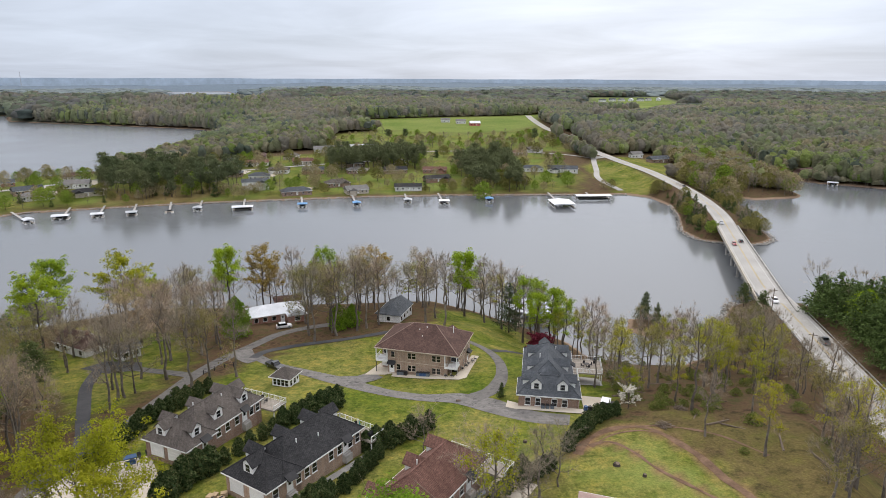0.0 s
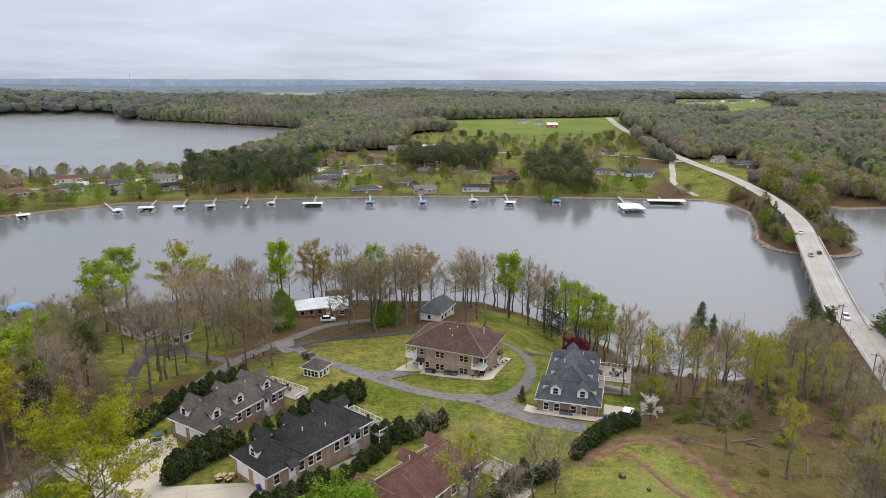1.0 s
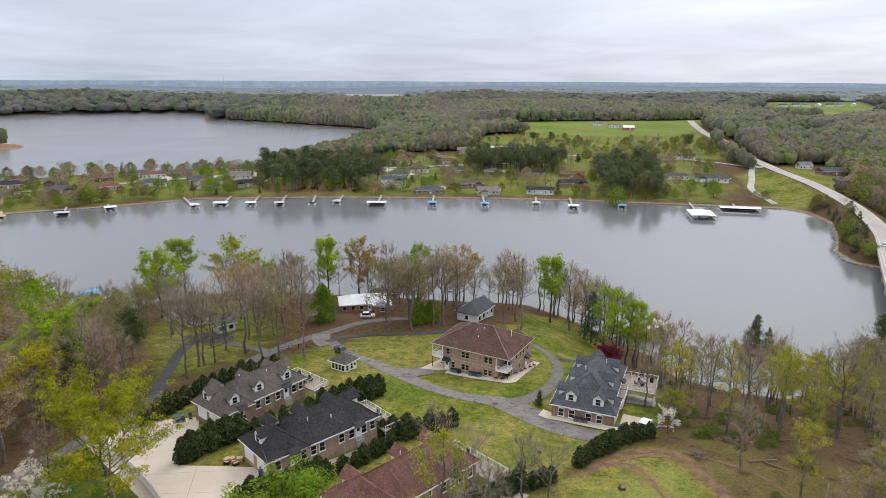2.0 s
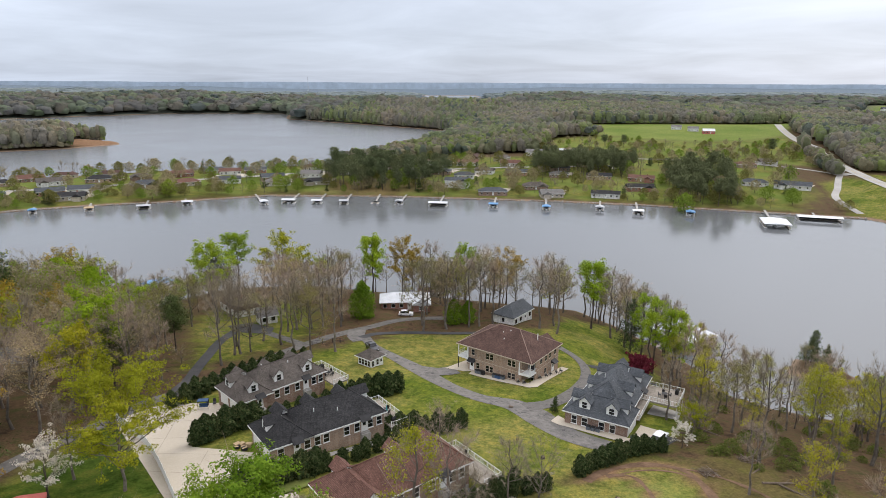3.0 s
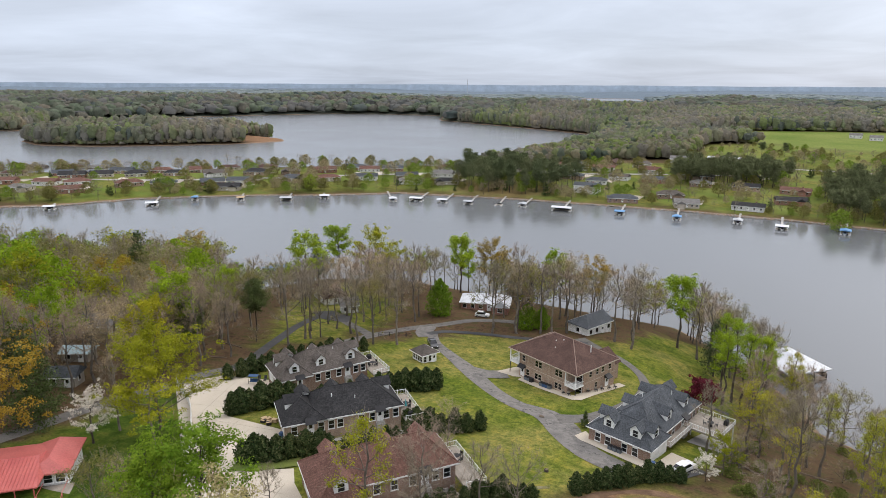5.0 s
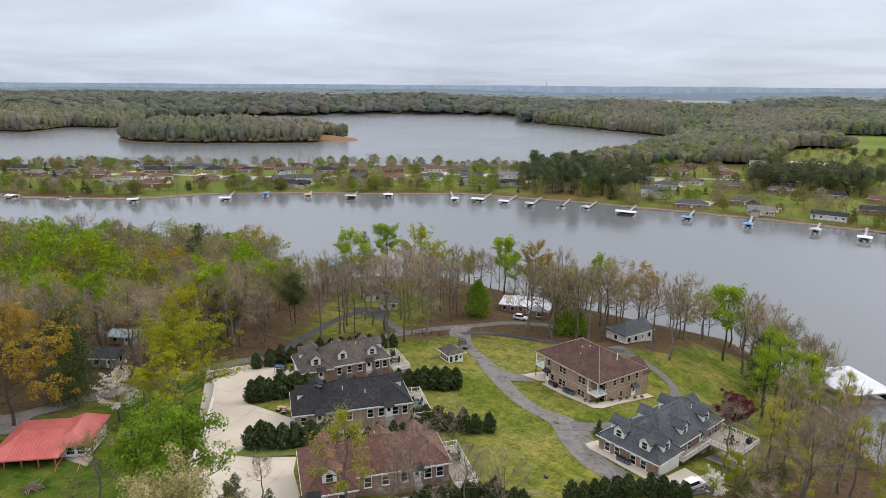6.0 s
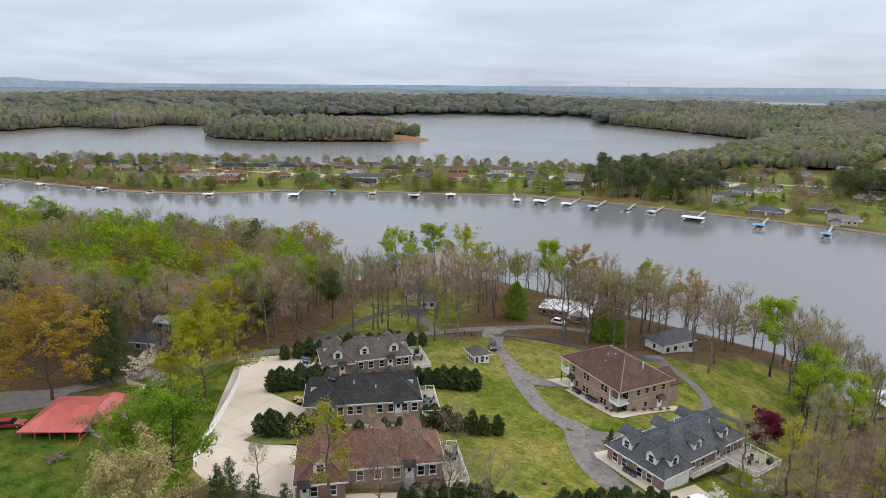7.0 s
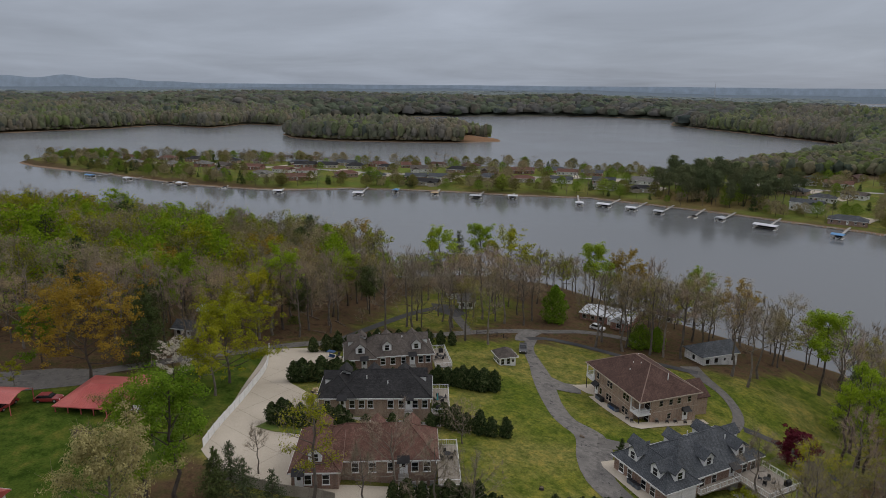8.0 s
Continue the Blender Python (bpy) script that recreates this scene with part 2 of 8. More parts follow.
LEAF_YELLOW = leafy("yellow_green_leaves", (0.215, 0.238, 0.012), (0.39, 0.385, 0.030), None, 0.35)
LEAF_LIME = leafy("lime_leaves", (0.155, 0.245, 0.010), (0.32, 0.43, 0.03), None, 0.35)
LEAF_GREEN = leafy("fresh_green_leaves", (0.10, 0.19, 0.012), (0.21, 0.31, 0.03), None, 0.3)
LEAF_OLIVE = leafy("olive_leaves", (0.145, 0.14, 0.04), (0.25, 0.225, 0.075), None, 0.3)
LEAF_PALE = leafy("pale_yellow_young_leaves", (0.30, 0.255, 0.10), (0.48, 0.43, 0.20), None, 0.3)
LEAF_DARK = leafy("glossy_dark_leaves", (0.018, 0.034, 0.012), (0.042, 0.066, 0.022), (0.115, 0.130, 0.055), 0.1)
NEEDLE = leafy("pine_needles", (0.045, 0.066, 0.022), (0.105, 0.138, 0.045), None, 0.12)
NEEDLE_FIR = leafy("fresh_pine_needles", (0.050, 0.082, 0.024), (0.120, 0.170, 0.050), None, 0.15)
NEEDLE_GREY = leafy("grey_green_needles", (0.048, 0.066, 0.030), (0.105, 0.130, 0.058), None, 0.12)
BLOSSOM = leafy("white_blossom", (0.55, 0.54, 0.46), (0.75, 0.74, 0.66), None, 0.3)
MAROON = leafy("maroon_leaves", (0.075, 0.010, 0.018), (0.17, 0.030, 0.045), None, 0.2)
SCRUB = leafy("scrub_leaves", (0.065, 0.10, 0.018), (0.14, 0.18, 0.038), (0.20, 0.17, 0.07), 0.25)

# ---- the lie of the land ----
COAST = [(-1000, -1000), (-800, -900), (-700, -500), (-560, -230), (-450, -60), (-360, 35), (-290, 95), (-225, 140),
         (-200, 165), (-178, 190), (-170, 178), (-160, 180), (-152, 205), (-117, 232), (-60, 238), (-4, 244), (12, 233), (24, 222), (35, 211),
         (42, 204), (47, 191), (60, 186), (75, 185), (90, 195), (98, 212), (104, 224), (114, 240), (130, 238), (142, 224), (190, 215), (420, 160),
         (1000, 80), (1000, 330), (600, 440), (364, 523), (325, 551), (312, 573), (318, 640), (335, 700), (318, 705), (300, 640), (283, 535),
         (277, 492), (270, 481), (233, 472), (221, 482), (205, 430), (190, 372), (184, 347), (170, 337), (155, 340), (143, 347), (141, 369), (153, 409),
         (161, 447), (157, 480), (143, 492), (81, 488), (7, 485), (-61, 476), (-125, 461), (-181, 447), (-226, 431), (-271, 415),
         (-315, 369), (-353, 339), (-380, 311), (-412, 275), (-433, 224), (-458, 199), (-505, 164), (-577, 131), (-641, 100), (-716, 61),
         (-762, 48), (-800, 66), (-780, 110), (-720, 190), (-640, 280), (-560, 360), (-500, 430), (-440, 500), (-385, 550), (-335, 590),
         (-306, 650), (-298, 760), (-304, 880), (-330, 990), (-375, 1070), (-408, 1112), (-480, 1147), (-669, 1222), (-862, 1301), (-985, 1490), (-1168, 1456), (-1290, 1370),
         (-1390, 1150), (-1450, 900), (-1420, 700), (-1230, 520), (-1316, 478), (-1228, 373), (-1359, 306), (-1292, 213), (-1256, 35),
         (-1230, -200), (-1200, -600)]
ISLAND = [(-1012, 440), (-925, 425), (-843, 465), (-783, 532), (-730, 600), (-712, 680), (-735, 700), (-800, 690), (-900, 640), (-1000, 540)]
SLIVER = [(-1640, 3900), (-1330, 4050), (-1090, 3480), (-1380, 3400)]
SIGHT_WEDGE = [(-640, 1900), (-780, 1900), (-1290, 3150), (-1660, 3900), (-1330, 4080), (-1080, 3480), (-940, 3000)]
ISLET = [(66, 214), (73, 207), (82, 208), (86, 215), (80, 224), (70, 226)]


PLANE = (37.28, 0.0364, -0.1198)


def inside_gap(P, poly):
    """Distance to the outline of poly, positive inside."""
    q = np.array(poly, float)
    best = np.full(len(P), 1e18)
    ins = np.zeros(len(P), bool)
    for a, b in zip(q, np.roll(q, -1, axis=0)):
        d = b - a
        s = np.clip(((P - a) @ d) / (d @ d), 0, 1)
        best = np.minimum(best, ((P - a - s[:, None] * d) ** 2).sum(1))
        cond = (a[1] > P[:, 1]) != (b[1] > P[:, 1])
        with np.errstate(divide="ignore", invalid="ignore"):
            xs = a[0] + (P[:, 1] - a[1]) / (b[1] - a[1]) * d[0]
        ins ^= cond & (P[:, 0] < xs)
    return np.where(ins, 1, -1) * np.sqrt(best)


def smin(a, b, k):
    h = np.clip(0.5 + 0.5 * (b - a) / k, 0, 1)
    return b + (a - b) * h - k * h * (1 - h)


def shore(P):
    """Distance to the water's edge, positive on land."""
    g = -inside_gap(P, COAST)
    g = np.maximum(g, inside_gap(P, ISLAND))
    g = np.maximum(g, inside_gap(P, ISLET))
    return np.minimum(g, -inside_gap(P, SLIVER))


def wave(P, size, seed):
    """A few crossed swells, about -1 to 1."""
    a = np.random.RandomState(seed).rand(5, 4)
    out = 0
    for k, p, u, w in a:
        f = (0.7 + 0.8 * w) * 2 * math.pi / size
        out = out + np.sin(P[:, 0] * f * math.cos(6.3 * k) + P[:, 1] * f * math.sin(6.3 * k) + 6.3 * p)
    return out / 3.2


ROAD = [(82, 62, 19.5), (94, 108, 15.5), (102, 137, 13), (110.5, 169, 10.8), (121, 213, 9.1), (126, 240, 8.5), (154, 335, 8), (168, 385, 8), (177, 440, 8),
        (180, 490, 8.5), (177, 550, 10), (168, 620, 11), (161, 700, 12), (159, 780, 13), (160, 860, 15), (152, 950, 16), (148, 1050, 20), (150, 1160, 23)]


def near_line(P, line):
    """Distance to a line of (x, y, z) and the line's height there."""
    q = np.array(line, float)
    best, z = np.full(len(P), 1e18), np.zeros(len(P))
    for a, b in zip(q, q[1:]):
        d = (b - a)[:2]
        s = np.clip(((P - a[:2]) @ d) / (d @ d), 0, 1)
        e = ((P - a[:2] - s[:, None] * d) ** 2).sum(1)
        z = np.where(e < best, a[2] + s * (b[2] - a[2]), z)
        best = np.minimum(best, e)
    return np.sqrt(best), z


def heights(P):
    P = np.asarray(P, float).reshape(-1, 2)
    x, y = P[:, 0], P[:, 1]
    g = shore(P)
    # the plateau with the houses falls towards the water
    top = PLANE[0] + PLANE[1] * x + PLANE[2] * y
    top = smin(top, np.full(len(P), 31.5), 3.0)
    top = -smin(-top, np.full(len(P), -13.0), 4.0)
    top = top - 1.25 * np.exp(-((x + 7) ** 2 + (y - 139) ** 2) / 420)  # the levelled plot of the large house
    near = smin(top, 0.4 + 0.36 * g, 4.0) + 0.25 * wave(P, 26, 1)*np.clip(g/20,0,1)
    # the far land
    d = np.hypot(x, y)
    az = np.degrees(np.arctan2(-x, y))
    dip = np.clip((az - 11) / 7, 0, 1) * np.clip((43 - az) / 7, 0, 1)  # land lowered to fit the camera's view of the distant lake
    roll = 9 + 18 * np.clip((d - 650) / 700, 0, 1) + 6 * wave(P, 900, 4) * np.clip((d - 600) / 600, 0, 1) - 17 * np.clip((d - 1450) / 600, 0, 1) * dip + np.clip(d - 2300, 0, 3500) * 0.009
    roll = np.where(inside_gap(P, SIGHT_WEDGE) > -20, np.minimum(roll, 1.5), roll)
    steep = 0.055 + 0.11 * np.clip((np.maximum(d - 760, -x - 800)) / 200, 0, 1)
    far = smin(roll, 1.3 + steep * np.clip(g, 0, None), 4.0)
    far = np.where(g < 3, np.minimum(far, 0.55 * g), far)
    w = np.clip((y - 262 + 0.55 * np.clip(-x - 200, 0, None)) / 20, 0, 1)
    land = near * (1 - w) + far * w
    out = np.where(g > 0, np.maximum(land, 0.25 * np.minimum(g, 3)), np.maximum(-2.5, 0.35 * g))
    # banks and cuttings along the highway, but none under the bridge
    for line in (ROAD[:6], ROAD[6:]):
        e, z = near_line(P, line)
        bank = np.where(e < 8, z - 0.35, z - 0.35 - 0.5 * (e - 8))
        cut = np.where(e < 8, z - 0.35, z - 0.35 + 0.6 * (e - 8))
        out = np.where(g > 0, np.minimum(np.maximum(out, np.minimum(bank, 0.75 * g)), np.maximum(cut, 0.2)), out)
    return out

# ---- mesh building ----
class Shape:
    """Points and faces of one mesh, gathered piece by piece."""

    def __init__(self, m=None):
        self.v, self.f, self.m = [], [], m or Matrix()

    def add(self, pts, faces):
        k = len(self.v)
        self.v += [tuple(self.m @ Vector(p)) for p in pts]
        self.f += [tuple(k + i for i in f) for f in faces]
        return self

    def box(self, x0, x1, y0, y1, z0, z1):
        return self.add([(x0, y0, z0), (x1, y0, z0), (x1, y1, z0), (x0, y1, z0), (x0, y0, z1), (x1, y0, z1), (x1, y1, z1), (x0, y1, z1)],
                        [(3, 2, 1, 0), (4, 5, 6, 7), (0, 1, 5, 4), (1, 2, 6, 5), (2, 3, 7, 6), (3, 0, 4, 7)])

    def prism(self, outline, z0, z1):
        n = len(outline)
        return self.add([(x, y, z0) for x, y in outline] + [(x, y, z1) for x, y in outline],
                        [tuple(range(n))[::-1], tuple(range(n, 2 * n))] + [(i, (i + 1) % n, n + (i + 1) % n, n + i) for i in range(n)])

    def tube(self, a, b, r0, r1, n=6):
        a, b = Vector(a), Vector(b)
        d = (b - a).normalized()
        s = d.orthogonal().normalized()
        t = d.cross(s)
        ring = [(math.cos(i * 2 * math.pi / n), math.sin(i * 2 * math.pi / n)) for i in range(n)]
        return self.add([a + (s * c + t * w) * r0 for c, w in ring] + [b + (s * c + t * w) * r1 for c, w in ring],
                        [(i, (i + 1) % n, n + (i + 1) % n, n + i) for i in range(n)] + [tuple(range(n))[::-1], tuple(range(n, 2 * n))])

    def hip(self, x0, x1, y0, y1, z, h, along="x", ends=(1, 1), thick=0.18):
        """A hipped (ends 1) or gabled (ends 0) roof over a rectangle, with a soffit."""
        if along == "x":
            half, p = (y1 - y0) / 2, lambda u, w, k: (u, w, k)
            u0, u1, w0, w1 = x0, x1, y0, y1
        else:
            half, p = (x1 - x0) / 2, lambda u, w, k: (w, u, k)
            u0, u1, w0, w1 = y0, y1, x0, x1
        mid = (w0 + w1) / 2
        a, b = u0 + half * ends[0], u1 - half * ends[1]
        if b < a + 0.05:
            a = b = (u0 + u1) / 2
            b += 0.05
        pts = [p(u0, w0, z), p(u1, w0, z), p(u1, w1, z), p(u0, w1, z), p(a, mid, z + h), p(b, mid, z + h),
               p(u0, w0, z - thick), p(u1, w0, z - thick), p(u1, w1, z - thick), p(u0, w1, z - thick)]
        return self.add(pts, [(0, 1, 5, 4), (1, 2, 5), (2, 3, 4, 5), (3, 0, 4), (6, 7, 1, 0), (7, 8, 2, 1), (8, 9, 3, 2), (9, 6, 0, 3), (9, 8, 7, 6)])

    def data(self, name, material, smooth=False):
        me = bpy.data.meshes.new(name)
        me.from_pydata(self.v, [], self.f)
        bm = bmesh.new()
        bm.from_mesh(me)
        bmesh.ops.recalc_face_normals(bm, faces=bm.faces)
        bm.to_mesh(me)
        bm.free()
        me.materials.append(material)
        if smooth:
            me.shade_smooth()
        return me


def part(name, shape, material, parent, label="", smooth=False):
    """One mesh object under a thing or a part."""
    ob = new(name, shape if isinstance(shape, bpy.types.Mesh) else shape.data(name, material, smooth))
    ob.parent = parent
    return tagged(ob, label)


def thing(name, m, label, category, group="", kind=""):
    ob = new(name)
    ob.empty_display_size = 0.5
    ob.matrix_basis = m
    return tagged(ob, label, category, group, kind)


def raw_mesh(name, verts, faces, materials, index=None, smooth=False):
    """A mesh from number arrays: faces all triangles or all quads."""
    me = bpy.data.meshes.new(name)
    verts, faces = np.asarray(verts, np.float32), np.asarray(faces, np.int32)
    k = faces.shape[1]
    me.vertices.add(len(verts))
    me.vertices.foreach_set("co", verts.ravel())
    me.loops.add(faces.size)
    me.loops.foreach_set("vertex_index", faces.ravel())
    me.polygons.add(len(faces))
    me.polygons.foreach_set("loop_start", np.arange(0, faces.size, k, dtype=np.int32))
    me.polygons.foreach_set("loop_total", np.full(len(faces), k, np.int32))
    for m in materials if isinstance(materials, (list, tuple)) else [materials]:
        me.materials.append(m)
    if index is not None:
        me.polygons.foreach_set("material_index", np.asarray(index, np.int32))
    if smooth:
        me.polygons.foreach_set("use_smooth", np.ones(len(faces), bool))
    me.update(calc_edges=True)
    me.validate()
    return me


def H(x, y):
    return float(heights([(x, y)])[0])


# ---- ground ----
LAWN = [(-60, 92), (-57, 128), (-50, 142), (-40, 162), (-20, 168), (-4, 182), (2, 215), (12, 224), (22, 208), (30, 180), (33, 150), (38, 125), (32, 108),
        (20, 95), (14, 76), (0, 60), (-20, 55), (-58, 78)]
DRIVE_LAWN = [(-64, 130), (-64, 150), (-78, 176), (-110, 182), (-105, 150), (-84, 128), (-74, 112)]
RED_LAWN = [(-66, 92), (-52, 80), (-20, 56), (-10, 40), (-30, 5), (-62, 10), (-56, 48), (-60, 62)]
CLEARING = [(20, 95), (28, 104), (38, 104), (44, 94), (47, 80), (44, 62), (22, 66), (14, 78)]
FARM = [(-182, 940), (-182, 1040), (-77, 1075), (116, 1160), (184, 1214), (151, 1050), (146, 980), (95, 895), (29, 858), (-26, 862), (-84, 890), (-150, 935)]
GARDENS = [(-130, 706), (142, 706), (142, 965), (95, 890), (29, 853), (-26, 857), (-84, 885), (-135, 850)]
RIGHT_FIELD = [(134, 496), (153, 482), (172, 500), (169, 600), (150, 640), (130, 600)]
CORNER_FIELD = [(176, 680), (200, 672), (226, 640), (215, 575), (194, 550), (184, 548), (178, 600)]
FAR_MEADOW = [(456, 2081), (761, 2304), (640, 1700), (380, 1240), (270, 1290)]
MEADOW_EDGE = [(250, 1180), (290, 1010), (420, 1060), (620, 1560), (470, 1500), (380, 1240)]
VILLAGE = [(-790, 60), (-640, 110), (-430, 235), (-350, 350), (-270, 425), (-60, 485), (100, 500), (120, 560), (100, 700), (-20, 700), (-180, 660), (-260, 600),
           (-400, 520), (-560, 340), (-700, 210)]
COURT = [(-62.5, 83), (-60.5, 93.5), (-50.5, 98.5), (-45, 90), (-41.5, 80), (-27, 83), (-23, 68), (-16.5, 74), (-13, 71), (-2.5, 65.5), (-10, 57.5), (-19, 57)]
TRACK = [(22.5, 94), (24.5, 98.5), (28.5, 102.5), (33, 104), (37, 103), (40, 98.5), (41.8, 93), (43, 84), (46, 74)]
TRACK_INNER = [(25, 97.5), (29, 98.5), (32, 94), (34, 88), (40, 78)]


def line_gap(P, pts):
    return near_line(P, [(x, y, 0) for x, y in pts])[0]


def soft(gap, width):
    return np.clip(0.5 + gap / width, 0, 1)


def steps(*runs):
    """Numbers from run to run, each (start, end, step)."""
    out = [np.arange(a, b, s, dtype=float) for a, b, s in runs]
    return np.concatenate(out + [np.array([runs[-1][1]], float)])


gx = steps((-5000, -2000, 250), (-2000, -1400, 60), (-1400, -880, 22), (-880, -300, 10), (-300, -112, 4), (-112, 132, 2.0), (132, 300, 4), (300, 560, 9), (560, 1400, 45), (1400, 5000, 240))
gy = steps((-5000, -1000, 400), (-1000, -60, 60), (-60, 28, 8), (28, 252, 2.0), (252, 520, 4), (520, 720, 8), (720, 1600, 20), (1600, 5000, 100))
GX, GY = np.meshgrid(gx, gy)
GP = np.stack([GX.ravel(), GY.ravel()], 1)
GZ = heights(GP)
nx, ny = len(gx), len(gy)
ii = (np.arange(ny - 1)[:, None] * nx + np.arange(nx - 1)[None]).ravel()
cover = np.zeros((len(GP), 4), np.float32)
ragged = 2.5 * wave(GP, 11, 21) + 1.5 * wave(GP, 4.3, 22)
lawn = np.zeros(len(GP))
for poly, blur in ((LAWN, 4), (DRIVE_LAWN, 6), (RED_LAWN, 5), (CLEARING, 6), (RIGHT_FIELD, 8), (CORNER_FIELD, 8)):
    lawn = np.maximum(lawn, soft(inside_gap(GP, poly) + ragged, blur))
lawn = np.maximum(lawn, 0.36 * soft(inside_gap(GP, [(38, 112), (62, 104), (76, 90), (70, 56), (46, 62), (40, 94)]) + 2 * ragged, 10))
cover[:, 0] = np.maximum(lawn, 0.9 * soft(np.maximum(inside_gap(GP, VILLAGE), inside_gap(GP, GARDENS)) + 3 * ragged, 20))
soil = np.zeros(len(GP))
for pts, wide in ((TRACK, 1.3), (TRACK_INNER, 0.9)):
    soil = np.maximum(soil, np.clip(1.2 - line_gap(GP, pts) / wide + 0.25 * ragged / 3, 0, 1))
soil = np.maximum(soil, 0.12 * soft(inside_gap(GP, [(40, 104), (60, 96), (75, 70), (62, 60), (48, 80), (44, 94)]) + ragged, 8))
soil = np.maximum(soil, 0.55 * soft(inside_gap(GP, [(-240, 440), (-204, 440), (-172, 460), (-160, 482), (-190, 500), (-250, 480)]) + 2 * ragged, 14))
soil = np.maximum(soil, soft(inside_gap(GP, [(-775, 585), (-706, 655), (-706, 690), (-740, 704), (-790, 668)]), 14))
cover[:, 1] = soil
cover[:, 2] = np.maximum(soft(inside_gap(GP, FARM), 20), soft(inside_gap(GP, FAR_MEADOW), 60))
lush = soft(inside_gap(GP, RED_LAWN) - 1 + ragged, 5)
cover[:, 2] = np.maximum(cover[:, 2], 0.75 * soft(inside_gap(GP, [(24, 88), (28, 95), (35, 97), (40, 88), (40, 74), (28, 76)]) - 1.5 + 1.6 * ragged, 6))
cover[:, 2] = np.maximum(cover[:, 2], 0.95 * soft(np.maximum(inside_gap(GP, VILLAGE), inside_gap(GP, GARDENS)), 20) * np.clip(0.5 + 0.9 * wave(GP, 34, 31), 0, 1))
# how far out, 0 to 1; drives the haze tint of the ground
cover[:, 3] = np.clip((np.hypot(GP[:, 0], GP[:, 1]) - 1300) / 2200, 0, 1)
gme = raw_mesh("ground", np.stack([GP[:, 0], GP[:, 1], GZ], 1), np.stack([ii, ii + 1, ii + nx + 1, ii + nx], 1), [], smooth=True)
gme.color_attributes.new("cover", "FLOAT_COLOR", "POINT").data.foreach_set("color", cover.ravel())
gme.attributes.new("lush", "FLOAT", "POINT").data.foreach_set("value", lush.astype(np.float32))

GROUND, n, l, p = shader("lawn_leaf_litter_and_clay")
at = n.new("ShaderNodeAttribute")
at.attribute_name = "cover"
sep = n.new("ShaderNodeSeparateColor")
l.new(at.outputs["Color"], sep.inputs[0])
pos = n.new("ShaderNodeNewGeometry").outputs["Position"]
wide, mid, fine = noise_of(n, l, pos, 0.045, 5.0, 0.6), noise_of(n, l, pos, 0.35, 5.0, 0.65), noise_of(n, l, pos, 2.6, 4.0, 0.7)
litter = ramp(n, l, mid, [(0.3, (0.040, 0.028, 0.018)), (0.48, (0.104, 0.066, 0.037)), (0.58, (0.080, 0.062, 0.029)), (0.72, (0.056, 0.064, 0.020))])
grass = ramp(n, l, wide, [(0.36, (0.080, 0.112, 0.014)), (0.46, (0.124, 0.142, 0.025)), (0.56, (0.170, 0.168, 0.044)), (0.66, (0.140, 0.142, 0.034)), (0.74, (0.090, 0.124, 0.018))])
patch = ramp(n, l, mid, [(0.34, (0.58, 0.70, 0.52)), (0.50, (1.0, 1.0, 1.0)), (0.66, (1.42, 1.22, 1.15))])
grass = mixed(n, l, "MULTIPLY", 1.0, grass, patch)
tuft = noise_of(n, l, pos, 1.1, 5.0, 0.75)
grass = mixed(n, l, "MULTIPLY", 0.9, grass, ramp(n, l, tuft, [(0.32, (0.48, 0.56, 0.46)), (0.5, (1.0, 1.0, 1.0)), (0.7, (1.55, 1.35, 1.35))]))
bright = ramp(n, l, noise_of(n, l, pos, 0.012, 4.0), [(0.35, (0.098, 0.146, 0.024)), (0.65, (0.170, 0.200, 0.050))])
clay = ramp(n, l, mid, [(0.3, (0.17, 0.095, 0.055)), (0.7, (0.27, 0.165, 0.095))])
col = mixed(n, l, "MIX", sep.outputs[0], litter, grass)
col = mixed(n, l, "MIX", sep.outputs[2], col, bright)
lush_at = n.new("ShaderNodeAttribute")
lush_at.attribute_name = "lush"
col = mixed(n, l, "MIX", lush_at.outputs["Fac"], col, mixed(n, l, "MULTIPLY", 0.7, ramp(n, l, mid, [(0.34, (0.036, 0.062, 0.008)), (0.52, (0.056, 0.088, 0.012)), (0.68, (0.080, 0.096, 0.018))]), patch))
col = mixed(n, l, "MIX", sep.outputs[1], col, clay)
# far ground with blue haze painted into its colour; open fields stay clear
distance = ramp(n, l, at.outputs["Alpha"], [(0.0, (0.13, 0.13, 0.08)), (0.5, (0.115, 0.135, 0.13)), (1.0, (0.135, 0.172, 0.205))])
haze_reach = n.new("ShaderNodeMapRange")
haze_reach.inputs["From Max"].default_value = 0.05
l.new(at.outputs["Alpha"], haze_reach.inputs["Value"])
haze_mask = n.new("ShaderNodeMath")
haze_mask.operation, haze_mask.use_clamp = "SUBTRACT", True
l.new(haze_reach.outputs[0], haze_mask.inputs[0])
l.new(sep.outputs[2], haze_mask.inputs[1])
col = mixed(n, l, "MIX", haze_mask.outputs[0], col, distance)
hz = n.new("ShaderNodeSeparateXYZ")
l.new(pos, hz.inputs[0])
low = n.new("ShaderNodeMapRange")
low.inputs["From Min"].default_value, low.inputs["From Max"].default_value = 1.15, 0.75
l.new(hz.outputs[2], low.inputs["Value"])
col = mixed(n, l, "MIX", low.outputs[0], col, mixed(n, l, "MIX", 0.5, clay, (0.25, 0.20, 0.15)))
col = mixed(n, l, "MULTIPLY", 0.8, col, ramp(n, l, fine, [(0.28, (0.52,) * 3), (0.72, (1.42,) * 3)]))
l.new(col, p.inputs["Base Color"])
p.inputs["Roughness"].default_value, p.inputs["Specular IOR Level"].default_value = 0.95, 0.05
